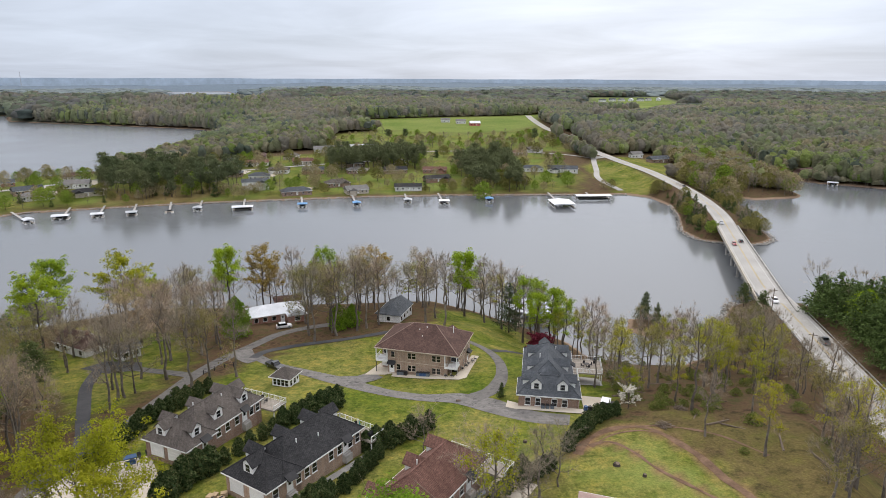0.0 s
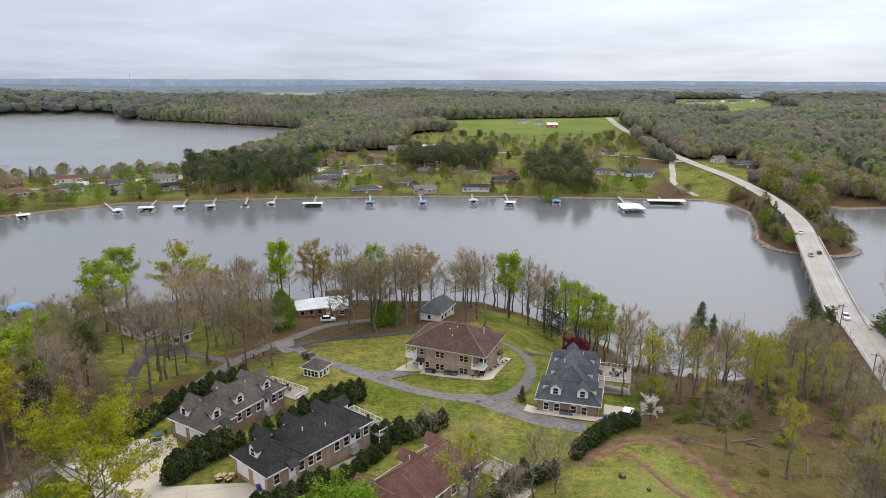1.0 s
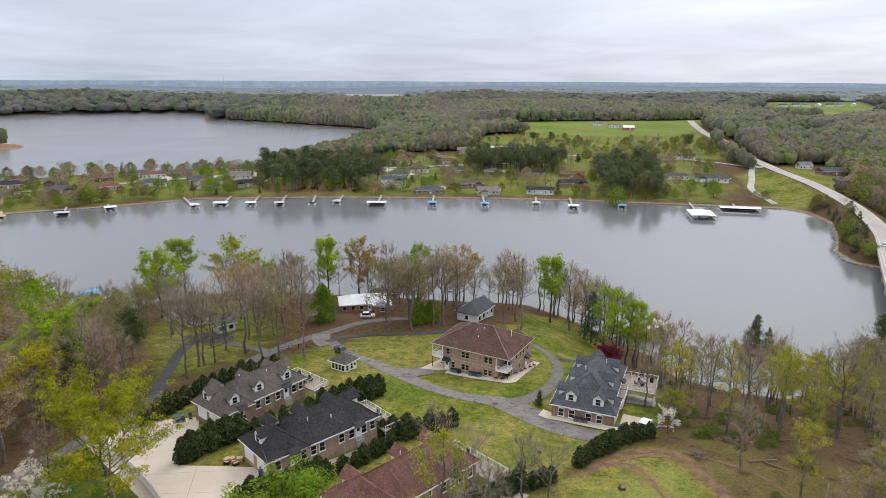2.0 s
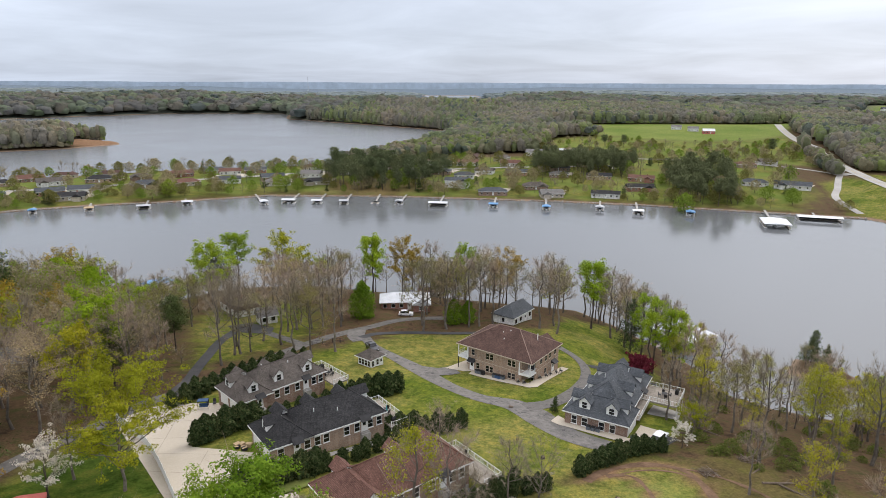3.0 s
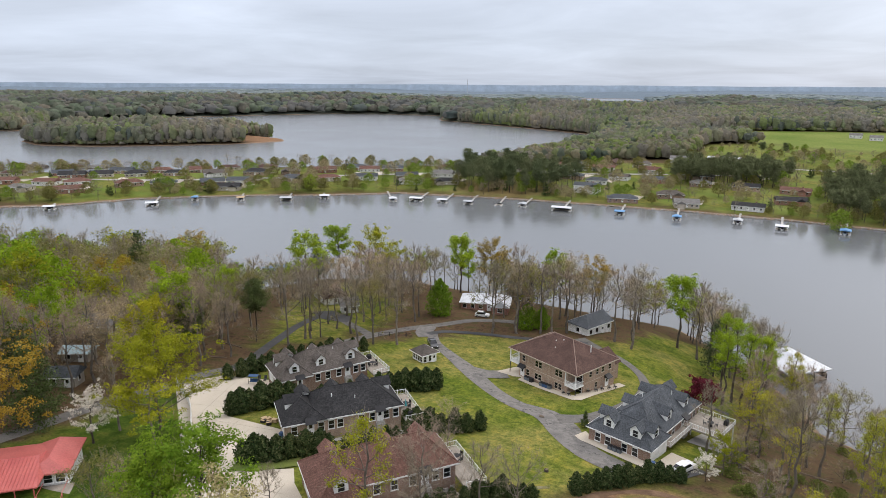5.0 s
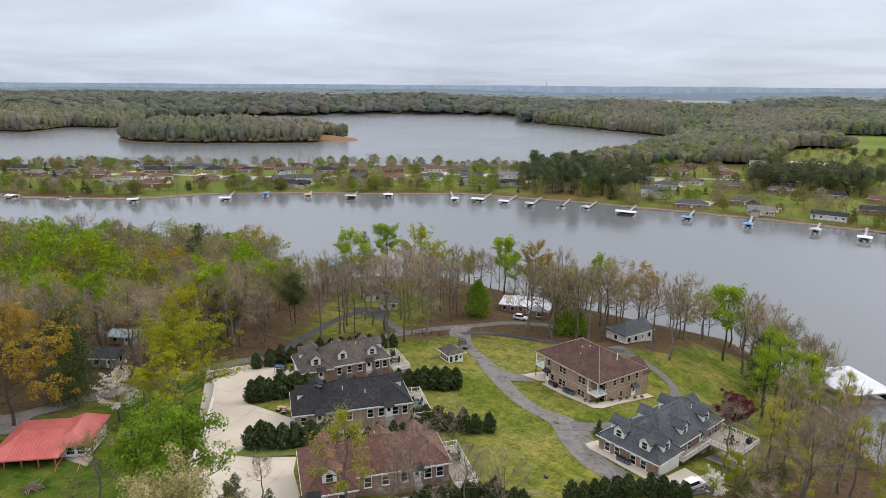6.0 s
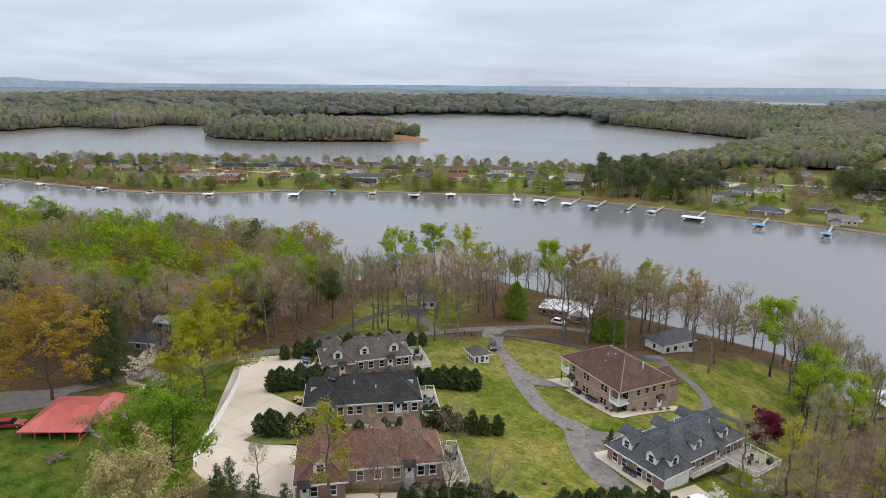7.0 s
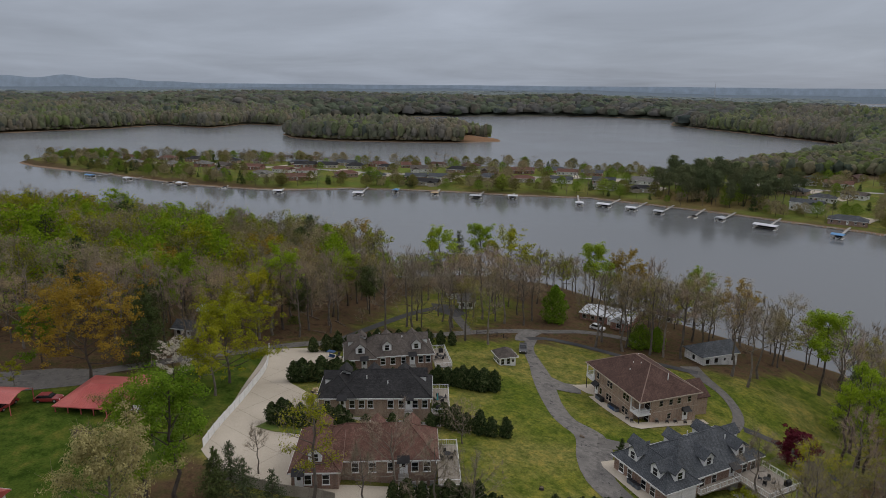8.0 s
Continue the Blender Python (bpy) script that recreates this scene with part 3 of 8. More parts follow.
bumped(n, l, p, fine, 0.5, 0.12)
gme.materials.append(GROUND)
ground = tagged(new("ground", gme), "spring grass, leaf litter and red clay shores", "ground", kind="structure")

# ---- water ----
WATER, n, l, p = shader("lake_water")
pos = n.new("ShaderNodeNewGeometry").outputs["Position"]
p.inputs["Base Color"].default_value = (0.134, 0.142, 0.147, 1)
p.inputs["IOR"].default_value = 1.38
calm = noise_of(n, l, pos, 0.006, 3.0)
rg = n.new("ShaderNodeMapRange")
rg.inputs["From Min"].default_value, rg.inputs["From Max"].default_value, rg.inputs["To Min"].default_value, rg.inputs["To Max"].default_value = 0.35, 0.65, 0.10, 0.17
l.new(calm, rg.inputs["Value"])
# the open reach behind the point is ruffled by the wind
xyz = n.new("ShaderNodeSeparateXYZ")
l.new(pos, xyz.inputs[0])
line = n.new("ShaderNodeMath")
line.operation = "MULTIPLY_ADD"
line.inputs[1].default_value = -0.494
l.new(xyz.outputs[0], line.inputs[0])
l.new(xyz.outputs[1], line.inputs[2])
wind = n.new("ShaderNodeMapRange")
wind.inputs["From Min"].default_value, wind.inputs["From Max"].default_value, wind.inputs["To Min"].default_value, wind.inputs["To Max"].default_value = 470, 540, 0.0, 0.10
l.new(line.outputs[0], wind.inputs["Value"])
total = n.new("ShaderNodeMath")
total.operation = "ADD"
l.new(rg.outputs[0], total.inputs[0])
l.new(wind.outputs[0], total.inputs[1])
l.new(total.outputs[0], p.inputs["Roughness"])
bumped(n, l, p, noise_of(n, l, pos, 0.5, 4.0, 0.6), 0.05, 0.5)
wme = raw_mesh("water", [(-5000, -5000, 0), (5000, -5000, 0), (5000, 5000, 0), (-5000, 5000, 0)], [(0, 1, 2, 3)], WATER)
tagged(new("water", wme), "calm grey-green lake water reflecting the cloudy sky", "water", kind="structure")


# ---- roads and paving ----
def curve_points(pts, step=2.0):
    """A smooth run of points through pts."""
    q = np.array(pts, float)
    q = np.vstack([2 * q[0] - q[1], q, 2 * q[-1] - q[-2]])
    out = []
    for i in range(1, len(q) - 2):
        a, b, c, d = q[i - 1:i + 3]
        k = max(2, int(np.linalg.norm((c - b)[:2]) / step))
        for s in np.arange(k) / k:
            out.append(0.5 * (2 * b + (c - a) * s + (2 * a - 5 * b + 4 * c - d) * s ** 2 + (3 * b - a - 3 * c + d) * s ** 3))
    return np.array(out + [q[-2]])


def ribbon(name, pts, width, material, label, lift=0.07, offset=0.0, cat="road", across=5, parent=None, step=2.0):
    """A paved strip laid over the ground, or at the heights given in pts."""
    q = curve_points(pts, step)
    d = np.gradient(q[:, :2], axis=0)
    d /= np.linalg.norm(d, axis=1)[:, None]
    side = np.stack([d[:, 1], -d[:, 0]], 1)
    k = np.linspace(-0.5, 0.5, across)
    ws = np.broadcast_to(np.asarray(width, float), len(q)) if np.ndim(width) == 0 else np.interp(np.linspace(0, 1, len(q)), np.linspace(0, 1, len(width)), width)
    P = q[:, None, :2] + side[:, None] * (k[None, :, None] * ws[:, None, None] + offset)
    z = heights(P.reshape(-1, 2)).reshape(len(q), across) if q.shape[1] == 2 else np.repeat(q[:, 2:3], across, 1)
    V = np.concatenate([P, (z + lift)[..., None]], 2).reshape(-1, 3)
    a = (np.arange(len(q) - 1)[:, None] * across + np.arange(across - 1)[None]).ravel()
    ob = new(name, raw_mesh(name, V, np.stack([a, a + 1, a + across + 1, a + across], 1), material, smooth=True))
    if parent:
        ob.parent = parent
        return tagged(ob, label)
    return tagged(ob, label, cat, kind="structure")


def slab(name, outline, material, label, lift=0.09, cell=2.0, cat="pavement"):
    """Paving inside an outline, draped over the ground."""
    bm = bmesh.new()
    bm.faces.new([bm.verts.new((x, y, 0)) for x, y in outline])
    for axis in (0, 1):
        vals = [c[axis] for c in outline]
        for s in np.arange(min(vals) + cell, max(vals), cell):
            co, no = [0, 0, 0], [0, 0, 0]
            co[axis], no[axis] = s, 1
            bmesh.ops.bisect_plane(bm, geom=bm.verts[:] + bm.edges[:] + bm.faces[:], plane_co=co, plane_no=no)
    bm.verts.ensure_lookup_table()
    zs = heights([(v.co.x, v.co.y) for v in bm.verts])
    for v, z in zip(bm.verts, zs):
        v.co.z = z + lift
    for f in bm.faces:
        if f.normal.z < 0:
            f.normal_flip()
    me = bpy.data.meshes.new(name)
    bm.to_mesh(me)
    bm.free()
    me.materials.append(material)
    return tagged(new(name, me), label, cat, kind="structure")


slab("pavement", COURT, CONCRETE, "pale tan concrete court in front of the garages")
JOINT = plain("dark_joint_sealant", (0.20, 0.18, 0.15), (0.26, 0.23, 0.19), 0.9)
for a, b in (((-58, 84), (-46, 91)), ((-54, 78), (-42, 84.5)), ((-48.5, 74.5), (-30, 81.5)), ((-42, 70.2), (-24.5, 77)), ((-35, 66), (-17, 72)), ((-28, 62), (-12, 68)), ((-22, 59), (-8, 63)), ((-55, 92), (-44, 74)), ((-38, 80), (-31, 66)), ((-14, 70), (-9, 59))):
    ribbon("expansion_joint", [a, ((a[0] + b[0]) / 2, (a[1] + b[1]) / 2), b], 0.06, JOINT, "thin dark joint between concrete panels", 0.098, cat="joint", across=2)
ribbon("road", [(-49, 155), (-43.5, 148.5), (-39.5, 145), (-29, 138.8), (-19, 132), (-11, 126.8), (-4, 123.2), (3, 122.3), (8, 118.5), (12.2, 113.8), (17, 110.3), (24, 108.4)],
       [3.0, 3.0, 3.0, 3.6, 4.8, 4.8, 4.2, 4.4, 6.2, 6.6, 5.2, 4.6], ASPHALT, "worn grey asphalt lane with dark patches")
ribbon("road", [(6, 121.5), (10.5, 125.5), (12.8, 131), (14, 138), (14.2, 147), (12.6, 156), (9, 163), (2, 169), (-8, 174.5), (-14, 178)], [5, 4.0, 2.8, 2.6, 2.4, 2.4, 2.4, 2.6, 3.4, 5],
       ASPHALT_MID, "worn asphalt drive looping behind the house", lift=0.10)
ribbon("road", [(13.4, 158), (18, 161.5), (23, 163.6), (30, 165)], 2.8, ASPHALT_DARK, "dark asphalt side path on the lawn", lift=0.09)
ribbon("road", [(-23, 134.8), (-18.5, 136.5), (-15.5, 139.5)], [7, 5, 5], ASPHALT, "worn asphalt apron by the garage", lift=0.11)
# darker asphalt than the lane, with some tree shade put into its tone
ribbon("road", [(-60, 36), (-60.5, 50), (-63.5, 65), (-63.5, 80), (-64, 93), (-62, 104), (-60.5, 116), (-60, 128), (-58.5, 143), (-54, 158), (-49.5, 169), (-46, 174), (-39, 180), (-32, 183)],
       3.6, ASPHALT_MID, "grey asphalt drive under the trees")
ribbon("road", [(-53.5, 159.5), (-50.5, 153.2), (-47, 150)], 5.0, ASPHALT, "asphalt drive entrance", lift=0.10)
ribbon("road", [(-48.5, 152.5), (-47.2, 157.5), (-43, 161), (-36, 164), (-27, 167), (-18, 172), (-10, 176)], 2.6, ASPHALT_DARK, "dark asphalt path round the lawn", lift=0.11)
ribbon("road", [(-63.5, 98), (-66.5, 106), (-71.2, 114.5), (-76.2, 124), (-81.5, 134.5), (-85, 146)], 2.7, ASPHALT_DARK, "dark asphalt side drive between trees", lift=0.09)
ribbon("road", [(-60, 140.5), (-68, 143.5), (-76, 147), (-82, 149)], 3.0, ASPHALT_MID, "grey asphalt link to the cottage", lift=0.10)
slab("pavement", [(-90, 147), (-82, 143.5), (-74, 146), (-77, 152), (-87, 153)], ASPHALT_DARK, "dark asphalt parking pad", 0.12)
for run, w in ((TRACK, 1.5), ([(x + 0.9, y - 1.7) for x, y in TRACK[1:]], 0.7), (TRACK_INNER, 0.9), ([(34, 104), (41, 103.5), (48, 100), (53, 92)], 0.8)):
    rw = np.random.RandomState(len(run) + int(w * 10))
    ribbon("dirt_track", run, list(w * rw.uniform(0.35, 1.2, 26)), TRACK_EARTH, "bare red-brown wheel track across the clearing", 0.05, cat="track", step=1.0)
slab("pavement", [(28.4, 111.2), (33, 110.5), (35.5, 116.5), (31, 118.5)], ASPHALT_DARK, "dark asphalt parking pad beside the hedge", 0.12)
slab("pavement", [(-70, 20), (-60, 18), (-57, 34), (-54, 45), (-60, 50), (-66, 40)], ASPHALT_MID, "grey gravel yard beside the carport", 0.1)

# the highway, its bridge and markings
road_low, road_up = [r for r in ROAD[:6]], [r for r in ROAD[6:]]
ribbon("road", road_low, 10.5, HIGHWAY, "pale two-lane highway", 0.02)
ribbon("road", road_up, 10.5, HIGHWAY, "pale two-lane highway", 0.02)
for o in (-0.16, 0.16):
    ribbon("road_marking", ROAD, 0.13, YELLOW, "double yellow centre line", 0.06, o, across=2)
for o in (-3.9, 3.9):
    ribbon("road_marking", ROAD, 0.16, LINE, "white edge line", 0.06, o, across=2)
ribbon("road", [(163, 690), (150, 640), (140, 585), (133, 545), (140, 500)], 5, HIGHWAY, "pale lane down to the boat ramp", 0.3)
ribbon("road", [(160, 640), (140, 670), (100, 690), (40, 700), (-40, 690)], 5, HIGHWAY, "pale village street", 0.3)
ribbon("road", [(-40, 640), (-120, 600), (-190, 560), (-260, 530), (-340, 450), (-430, 350), (-520, 270), (-600, 215)], 5.5, HIGHWAY, "pale village street on the point", 0.3)
bridge = thing("bridge", Matrix(), "concrete road bridge with pale parapets over the lake", "bridge", kind="")
span = [r for r in ROAD[5:7]]
bq = np.array(span, float)
bd = (bq[1] - bq[0])[:2]
blen, bang = float(np.hypot(*bd)), math.degrees(math.atan2(bd[1], bd[0]))
bridge.matrix_basis = pose(bq[0][0], bq[0][1], bq[0][2], 0, -math.degrees(math.atan2(bq[1][2] - bq[0][2], blen)), bang)
part("deck", Shape().box(-6, blen + 6, -5.6, 5.6, -1.0, 0.0), HIGHWAY, bridge, "pale concrete road deck")
for s in (-1, 1):
    part("parapet", Shape().box(-30, blen + 14, s * 5.45 - 0.2, s * 5.45 + 0.2, -0.4, 0.95), CONCRETE_OLD if s < 0 else CONCRETE, bridge, "concrete parapet wall")
for i in range(5):
    part("girder", Shape().box(-4, blen + 4, -4.4 + i * 2.2 - 0.25, -4.4 + i * 2.2 + 0.25, -2.2, -1.0), CONCRETE_OLD, bridge, "concrete girder")
for k in (0.2, 0.4, 0.6, 0.8):
    s = Shape().box(k * blen - 0.7, k * blen + 0.7, -5.2, 5.2, -3.4, -2.2)
    for w in (-3.6, 0, 3.6):
        s.tube((k * blen, w, -12), (k * blen, w, -3.3), 0.6, 0.6, 10)
    part("pier", s, CONCRETE_OLD, bridge, "concrete bridge pier with three columns")

# ---- houses ----
def facing(side, a, b, z):
    """A frame on a wall: x along it, y out of it, z up. side: S, N, W or E; a: place along the wall, b: the wall's plane."""
    turn = {"S": 180, "N": 0, "E": -90, "W": 90}[side]
    at_ = (a, b, z) if side in "SN" else (b, a, z)
    return pose(*at_, 0, 0, turn)


def window(parent, m, w=0.95, h=1.5, trim=WHITE, arch=False, name="window"):
    """A double-hung window: frame, two panes and a sill."""
    e = 0.09
    ob = part(name, Shape(m).box(-w / 2 - e, w / 2 + e, -0.02, 0.05, -e, h + e), trim, parent)
    part("pane", Shape(m).box(-w / 2, w / 2, 0, 0.062, h / 2 + 0.04, h), GLASS, ob)
    part("pane", Shape(m).box(-w / 2, w / 2, 0, 0.058, 0, h / 2 - 0.04), GLASS, ob)
    if arch:
        part("lintel", Shape(m).add([(x_, y_, z_) for y_ in (0, 0.07) for x_, z_ in ((-w / 2 - e, h + e), (w / 2 + e, h + e), (w * 0.3, h + 0.32), (-w * 0.3, h + 0.32))],
                                    [(0, 1, 2, 3), (7, 6, 5, 4), (1, 5, 6, 2), (2, 6, 7, 3), (3, 7, 4, 0), (0, 4, 5, 1)]), trim, ob)
    part("sill", Shape(m).box(-w / 2 - 0.15, w / 2 + 0.15, 0, 0.16, -0.17, -0.09), trim, ob)
    return ob


def house_door(parent, m, w=1.0, h=2.1, mat=WHITE, awning=False):
    s = Shape(m).box(-w / 2, w / 2, 0, 0.06, 0, h)
    ob = part("door", s, mat, parent, "panelled house door")
    part("door_frame", Shape(m).box(-w / 2 - 0.12, -w / 2, 0, 0.1, 0, h + 0.12).box(w / 2, w / 2 + 0.12, 0, 0.1, 0, h + 0.12).box(-w / 2, w / 2, 0, 0.1, h, h + 0.12), WHITE, ob)
    part("pane", Shape(m).box(-w * 0.28, w * 0.28, 0.06, 0.075, h * 0.52, h * 0.86), GLASS, ob)
    if awning:
        part("awning", Shape(m).add([(-0.95, 0, h + 0.95), (0.95, 0, h + 0.95), (0.95, 1.15, h + 0.25), (-0.95, 1.15, h + 0.25), (-0.95, 0, h + 0.2), (0.95, 0, h + 0.2)],
                                    [(0, 1, 2, 3), (0, 3, 4), (1, 5, 2), (4, 3, 2, 5), (0, 4, 5, 1)]), DARK, parent, "black canopy over the door")
    return ob


def garage_door(parent, m, w=2.7, h=2.15):
    s = Shape(m)
    for i in range(4):
        s.box(-w / 2, w / 2, 0, 0.06, i * h / 4 + 0.015, (i + 1) * h / 4 - 0.015)
    ob = part("garage_door", s, WHITE, parent, "white sectional garage door")
    part("door_frame", Shape(m).box(-w / 2 - 0.14, -w / 2, 0, 0.1, 0, h + 0.14).box(w / 2, w / 2 + 0.14, 0, 0.1, 0, h + 0.14).box(-w / 2, w / 2, 0, 0.1, h, h + 0.14), WHITE, ob)
    return ob


def dormer(parent, side, a, b, z, roof, slope, w=2.0, h=1.45):
    """A gabled dormer whose front stands on the roof at the point given and looks to that side."""
    m = facing(side, a, b, z)
    g = 0.95
    deep, back = h / slope + 0.3, (h + g) / slope + 0.2
    s = Shape(m).add([(-w / 2, 0, -0.25), (w / 2, 0, -0.25), (w / 2, 0, h), (0, 0, h + g), (-w / 2, 0, h), (-w / 2, -deep, h), (w / 2, -deep, h), (-w / 2, -deep, h - 0.3), (w / 2, -deep, h - 0.3), (0, -back, h + g)],
                     [(0, 1, 2, 3, 4), (0, 4, 5, 7), (2, 1, 8, 6), (5, 9, 6, 8, 7), (4, 3, 9, 5), (3, 2, 6, 9)])
    ob = part("dormer", s, WHITE, parent, "white boarded dormer")
    o, t, y0, y1 = 0.32, 0.12, 0.32, -back
    k = g / (w / 2)
    top, low = h + g + 0.03, h + g + 0.03 - k * (w / 2 + o)
    r = Shape(m).add([(-w / 2 - o, y0, low), (0, y0, top), (w / 2 + o, y0, low), (-w / 2 - o, -deep + 0.2, low), (0, y1, top), (w / 2 + o, -deep + 0.2, low),
                      (-w / 2 - o, y0, low + t), (0, y0, top + t), (w / 2 + o, y0, low + t), (-w / 2 - o, -deep + 0.2, low + t), (0, y1, top + t), (w / 2 + o, -deep + 0.2, low + t)],
                     [(6, 9, 10, 7), (7, 10, 11, 8), (0, 1, 4, 3), (1, 2, 5, 4), (0, 6, 7, 1), (1, 7, 8, 2), (3, 4, 10, 9), (4, 5, 11, 10), (0, 3, 9, 6), (2, 8, 11, 5)])
    part("dormer_roof", r, roof, ob, "shingled gable")
    part("window_frame", Shape(m).box(-0.55, 0.55, -0.02, 0.05, 0.12, 1.42), WHITE, ob)
    part("pane", Shape(m).box(-0.45, 0.45, 0, 0.06, 0.2, 0.73), GLASS, ob)
    part("pane", Shape(m).box(-0.45, 0.45, 0, 0.06, 0.80, 1.34), GLASS, ob)
    return ob


def ridge_caps(parent, x0, x1, y0, y1, z, hgt, along, ends, mat):
    """Lighter cap shingles along the hips and the ridge of a roof."""
    if along == "x":
        half, f = (y1 - y0) / 2, lambda u, w_: (u, w_)
        u0, u1, w0, w1 = x0, x1, y0, y1
    else:
        half, f = (x1 - x0) / 2, lambda u, w_: (w_, u)
        u0, u1, w0, w1 = y0, y1, x0, x1
    a, b, mid = u0 + half * ends[0], u1 - half * ends[1], (w0 + w1) / 2
    if b < a + 0.05:
        a = b = (u0 + u1) / 2
    P = lambda u, w_, zz: (*f(u, w_), zz)
    runs = [(P(a, mid, z + hgt), P(b + 0.06, mid, z + hgt))]
    for u, e, r in ((u0, ends[0], a), (u1, ends[1], b)):
        if e:
            runs += [(P(u, w0, z), P(r, mid, z + hgt)), (P(u, w1, z), P(r, mid, z + hgt))]
    for s, e in runs:
        part("ridge_cap", Shape().tube(s, e, 0.11, 0.11, 5), mat, parent)


def railing(parent, pts, z, h=1.0, mat=WHITE, gap=1.5):
    """Posts, a top and a bottom rail and balusters along pts."""
    for (x0, y0), (x1, y1) in zip(pts, pts[1:]):
        d = math.hypot(x1 - x0, y1 - y0)
        k = max(1, round(d / gap))
        for i in range(k + 1):
            x, y = x0 + (x1 - x0) * i / k, y0 + (y1 - y0) * i / k
            part("post", Shape().box(x - 0.05, x + 0.05, y - 0.05, y + 0.05, z, z + h + 0.1), mat, parent)
        m = pose(x0, y0, z, 0, 0, math.degrees(math.atan2(y1 - y0, x1 - x0)))
        part("rail", Shape(m).box(0, d, -0.035, 0.035, h - 0.06, h), mat, parent)
        part("rail", Shape(m).box(0, d, -0.03, 0.03, 0.1, 0.15), mat, parent)
        me = Shape().box(-0.013, 0.013, -0.013, 0.013, 0.15, h - 0.06).data("baluster", mat)
        for i in range(int(d / 0.3)):
            part("baluster", me, mat, parent).matrix_basis = m @ pose(0.15 + i * 0.3, 0, 0)


def estate_house(label, m, roof, brick, wing, body, eave, rise, wins, doors, garages, dormers, vents=()):
    """A long hipped brick house. wing, body: (x0, x1, y0, y1) of the walls."""
    ob = thing("house", m, label, "house")
    o = 0.45
    for x0, x1, y0, y1 in (body, wing):
        part("wall", Shape().box(x0, x1, y0, y1, -2.2, eave - 0.05), brick, ob)
    bx0, bx1, by0, by1 = body
    wx0, wx1, wy0, wy1 = wing
    slope = rise / ((by1 - by0) / 2 + o)
    wide_wing = (wy1 - wy0) > (wx1 - wx0) + 1.0
    wing_rise = (min(wx1 - wx0, wy1 - wy0) / 2 + o) * slope
    inner = (wx0 + wx1) / 2 - 0.6 if wide_wing else wx0 - o
    roofs = [((inner, bx1 + o, by0 - o, by1 + o, eave, rise), "x", (1, 1))]
    if wide_wing:
        roofs.append(((wx0 - o, wx1 + o, wy0 - o, wy1 + o, eave + 0.004, wing_rise), "y", (1, 1)))
    elif wy1 - wy0 > by1 - by0 + 0.2:
        roofs.append(((wx0 - o, wx1 + 3.0, wy0 - o, wy1 + o, eave + 0.004, ((wy1 - wy0) / 2 + o) * slope), "x", (1, 1)))
    for box_, along, ends in roofs:
        part("roof", Shape().hip(*box_, along, ends), roof, ob)
        ridge_caps(ob, *box_, along, ends, roof)
    runs = [(x0 - o - 0.03, x1 + o + 0.03, y, y + 0.05) for x0, x1, y0, y1 in (body, wing) for y in (y0 - o - 0.05, y1 + o)]
    for x0, x1, y0, y1 in runs + [(wx0 - o - 0.06, wx0 - o - 0.01, wy0 - o, wy1 + o), (bx1 + o + 0.01, bx1 + o + 0.06, by0 - o, by1 + o)]:
        part("gutter", Shape().box(x0, x1, y0, y1, eave - 0.2, eave + 0.02), WHITE, ob, "white gutter and fascia")
    planes = {}
    for side, a, b, *rest in wins:
        window(ob, facing(side, a, b, rest[0] if rest else 0.75), 0.95, 1.45, arch=True)
    for side, a, b in doors:
        house_door(ob, facing(side, a, b, 0.35), awning=True)
        part("step", Shape(facing(side, a, b, 0)).box(-0.8, 0.8, 0.0, 0.5, -1.2, 0.3).box(-0.8, 0.8, 0.5, 0.85, -1.2, 0.12), CONCRETE_OLD, ob)
    for side, a, b in garages:
        garage_door(ob, facing(side, a, b, 0.02))
    for side, a, b, _ in dormers:
        w_ = wing if (side in "SN" and wx0 <= a <= wx1) or side == "W" else body
        inset = {"S": b - (w_[2] - o), "N": (w_[3] + o) - b, "W": b - (w_[0] - o), "E": (w_[1] + o) - b}[side]
        dormer(ob, side, a, b, eave + slope * inset - 0.05, roof, slope)
    for x, y, z in vents:
        part("roof_vent", Shape().tube((x, y, z - 0.6), (x, y, z + 0.35), 0.09, 0.09, 8), WHITE, ob, "white vent pipe")
    return ob


def placed(x, y, z, ang):
    return pose(x, y, z, 0, 0, ang)


# three houses in a row along the court: x runs away from the court, y to the far side
HA = placed(-42.6, 93.5, 25.0, 65.6)
estate_house("brown brick house with taupe shingle roof and white dormers", HA, TAUPE, BRICK_DARK, (0.2, 6.6, -0.7, 8.6), (6.0, 19.6, 0.2, 8.2), 2.8, 3.6,
                      [("S", 1.6, -0.7), ("S", 8.4, 0.2), ("S", 10.6, 0.2), ("S", 13.0, 0.2), ("S", 16.9, 0.2), ("S", 18.6, 0.2), ("E", 2.6, 19.6), ("E", 5.8, 19.6), ("N", 9, 8.2), ("N", 14, 8.2)],
                      [("S", 4.2, -0.7), ("S", 15.0, 0.2)], [("W", 2.0, 0.2), ("W", 5.9, 0.2)],
                      [("W", 5.6, 0.9, 0), ("S", 3.4, 0.0, 0), ("S", 9.4, 0.9, 0), ("S", 16.0, 0.9, 0), ("N", 4, 7.9, 0), ("N", 9.8, 7.5, 0), ("N", 15.8, 7.5, 0), ("E", 4.6, 18.8, 0)],
                      [(8, 5.2, 6.0), (13, 3.4, 5.8)])
HB = placed(-24.9, 79.4, 27.1, 57.2)
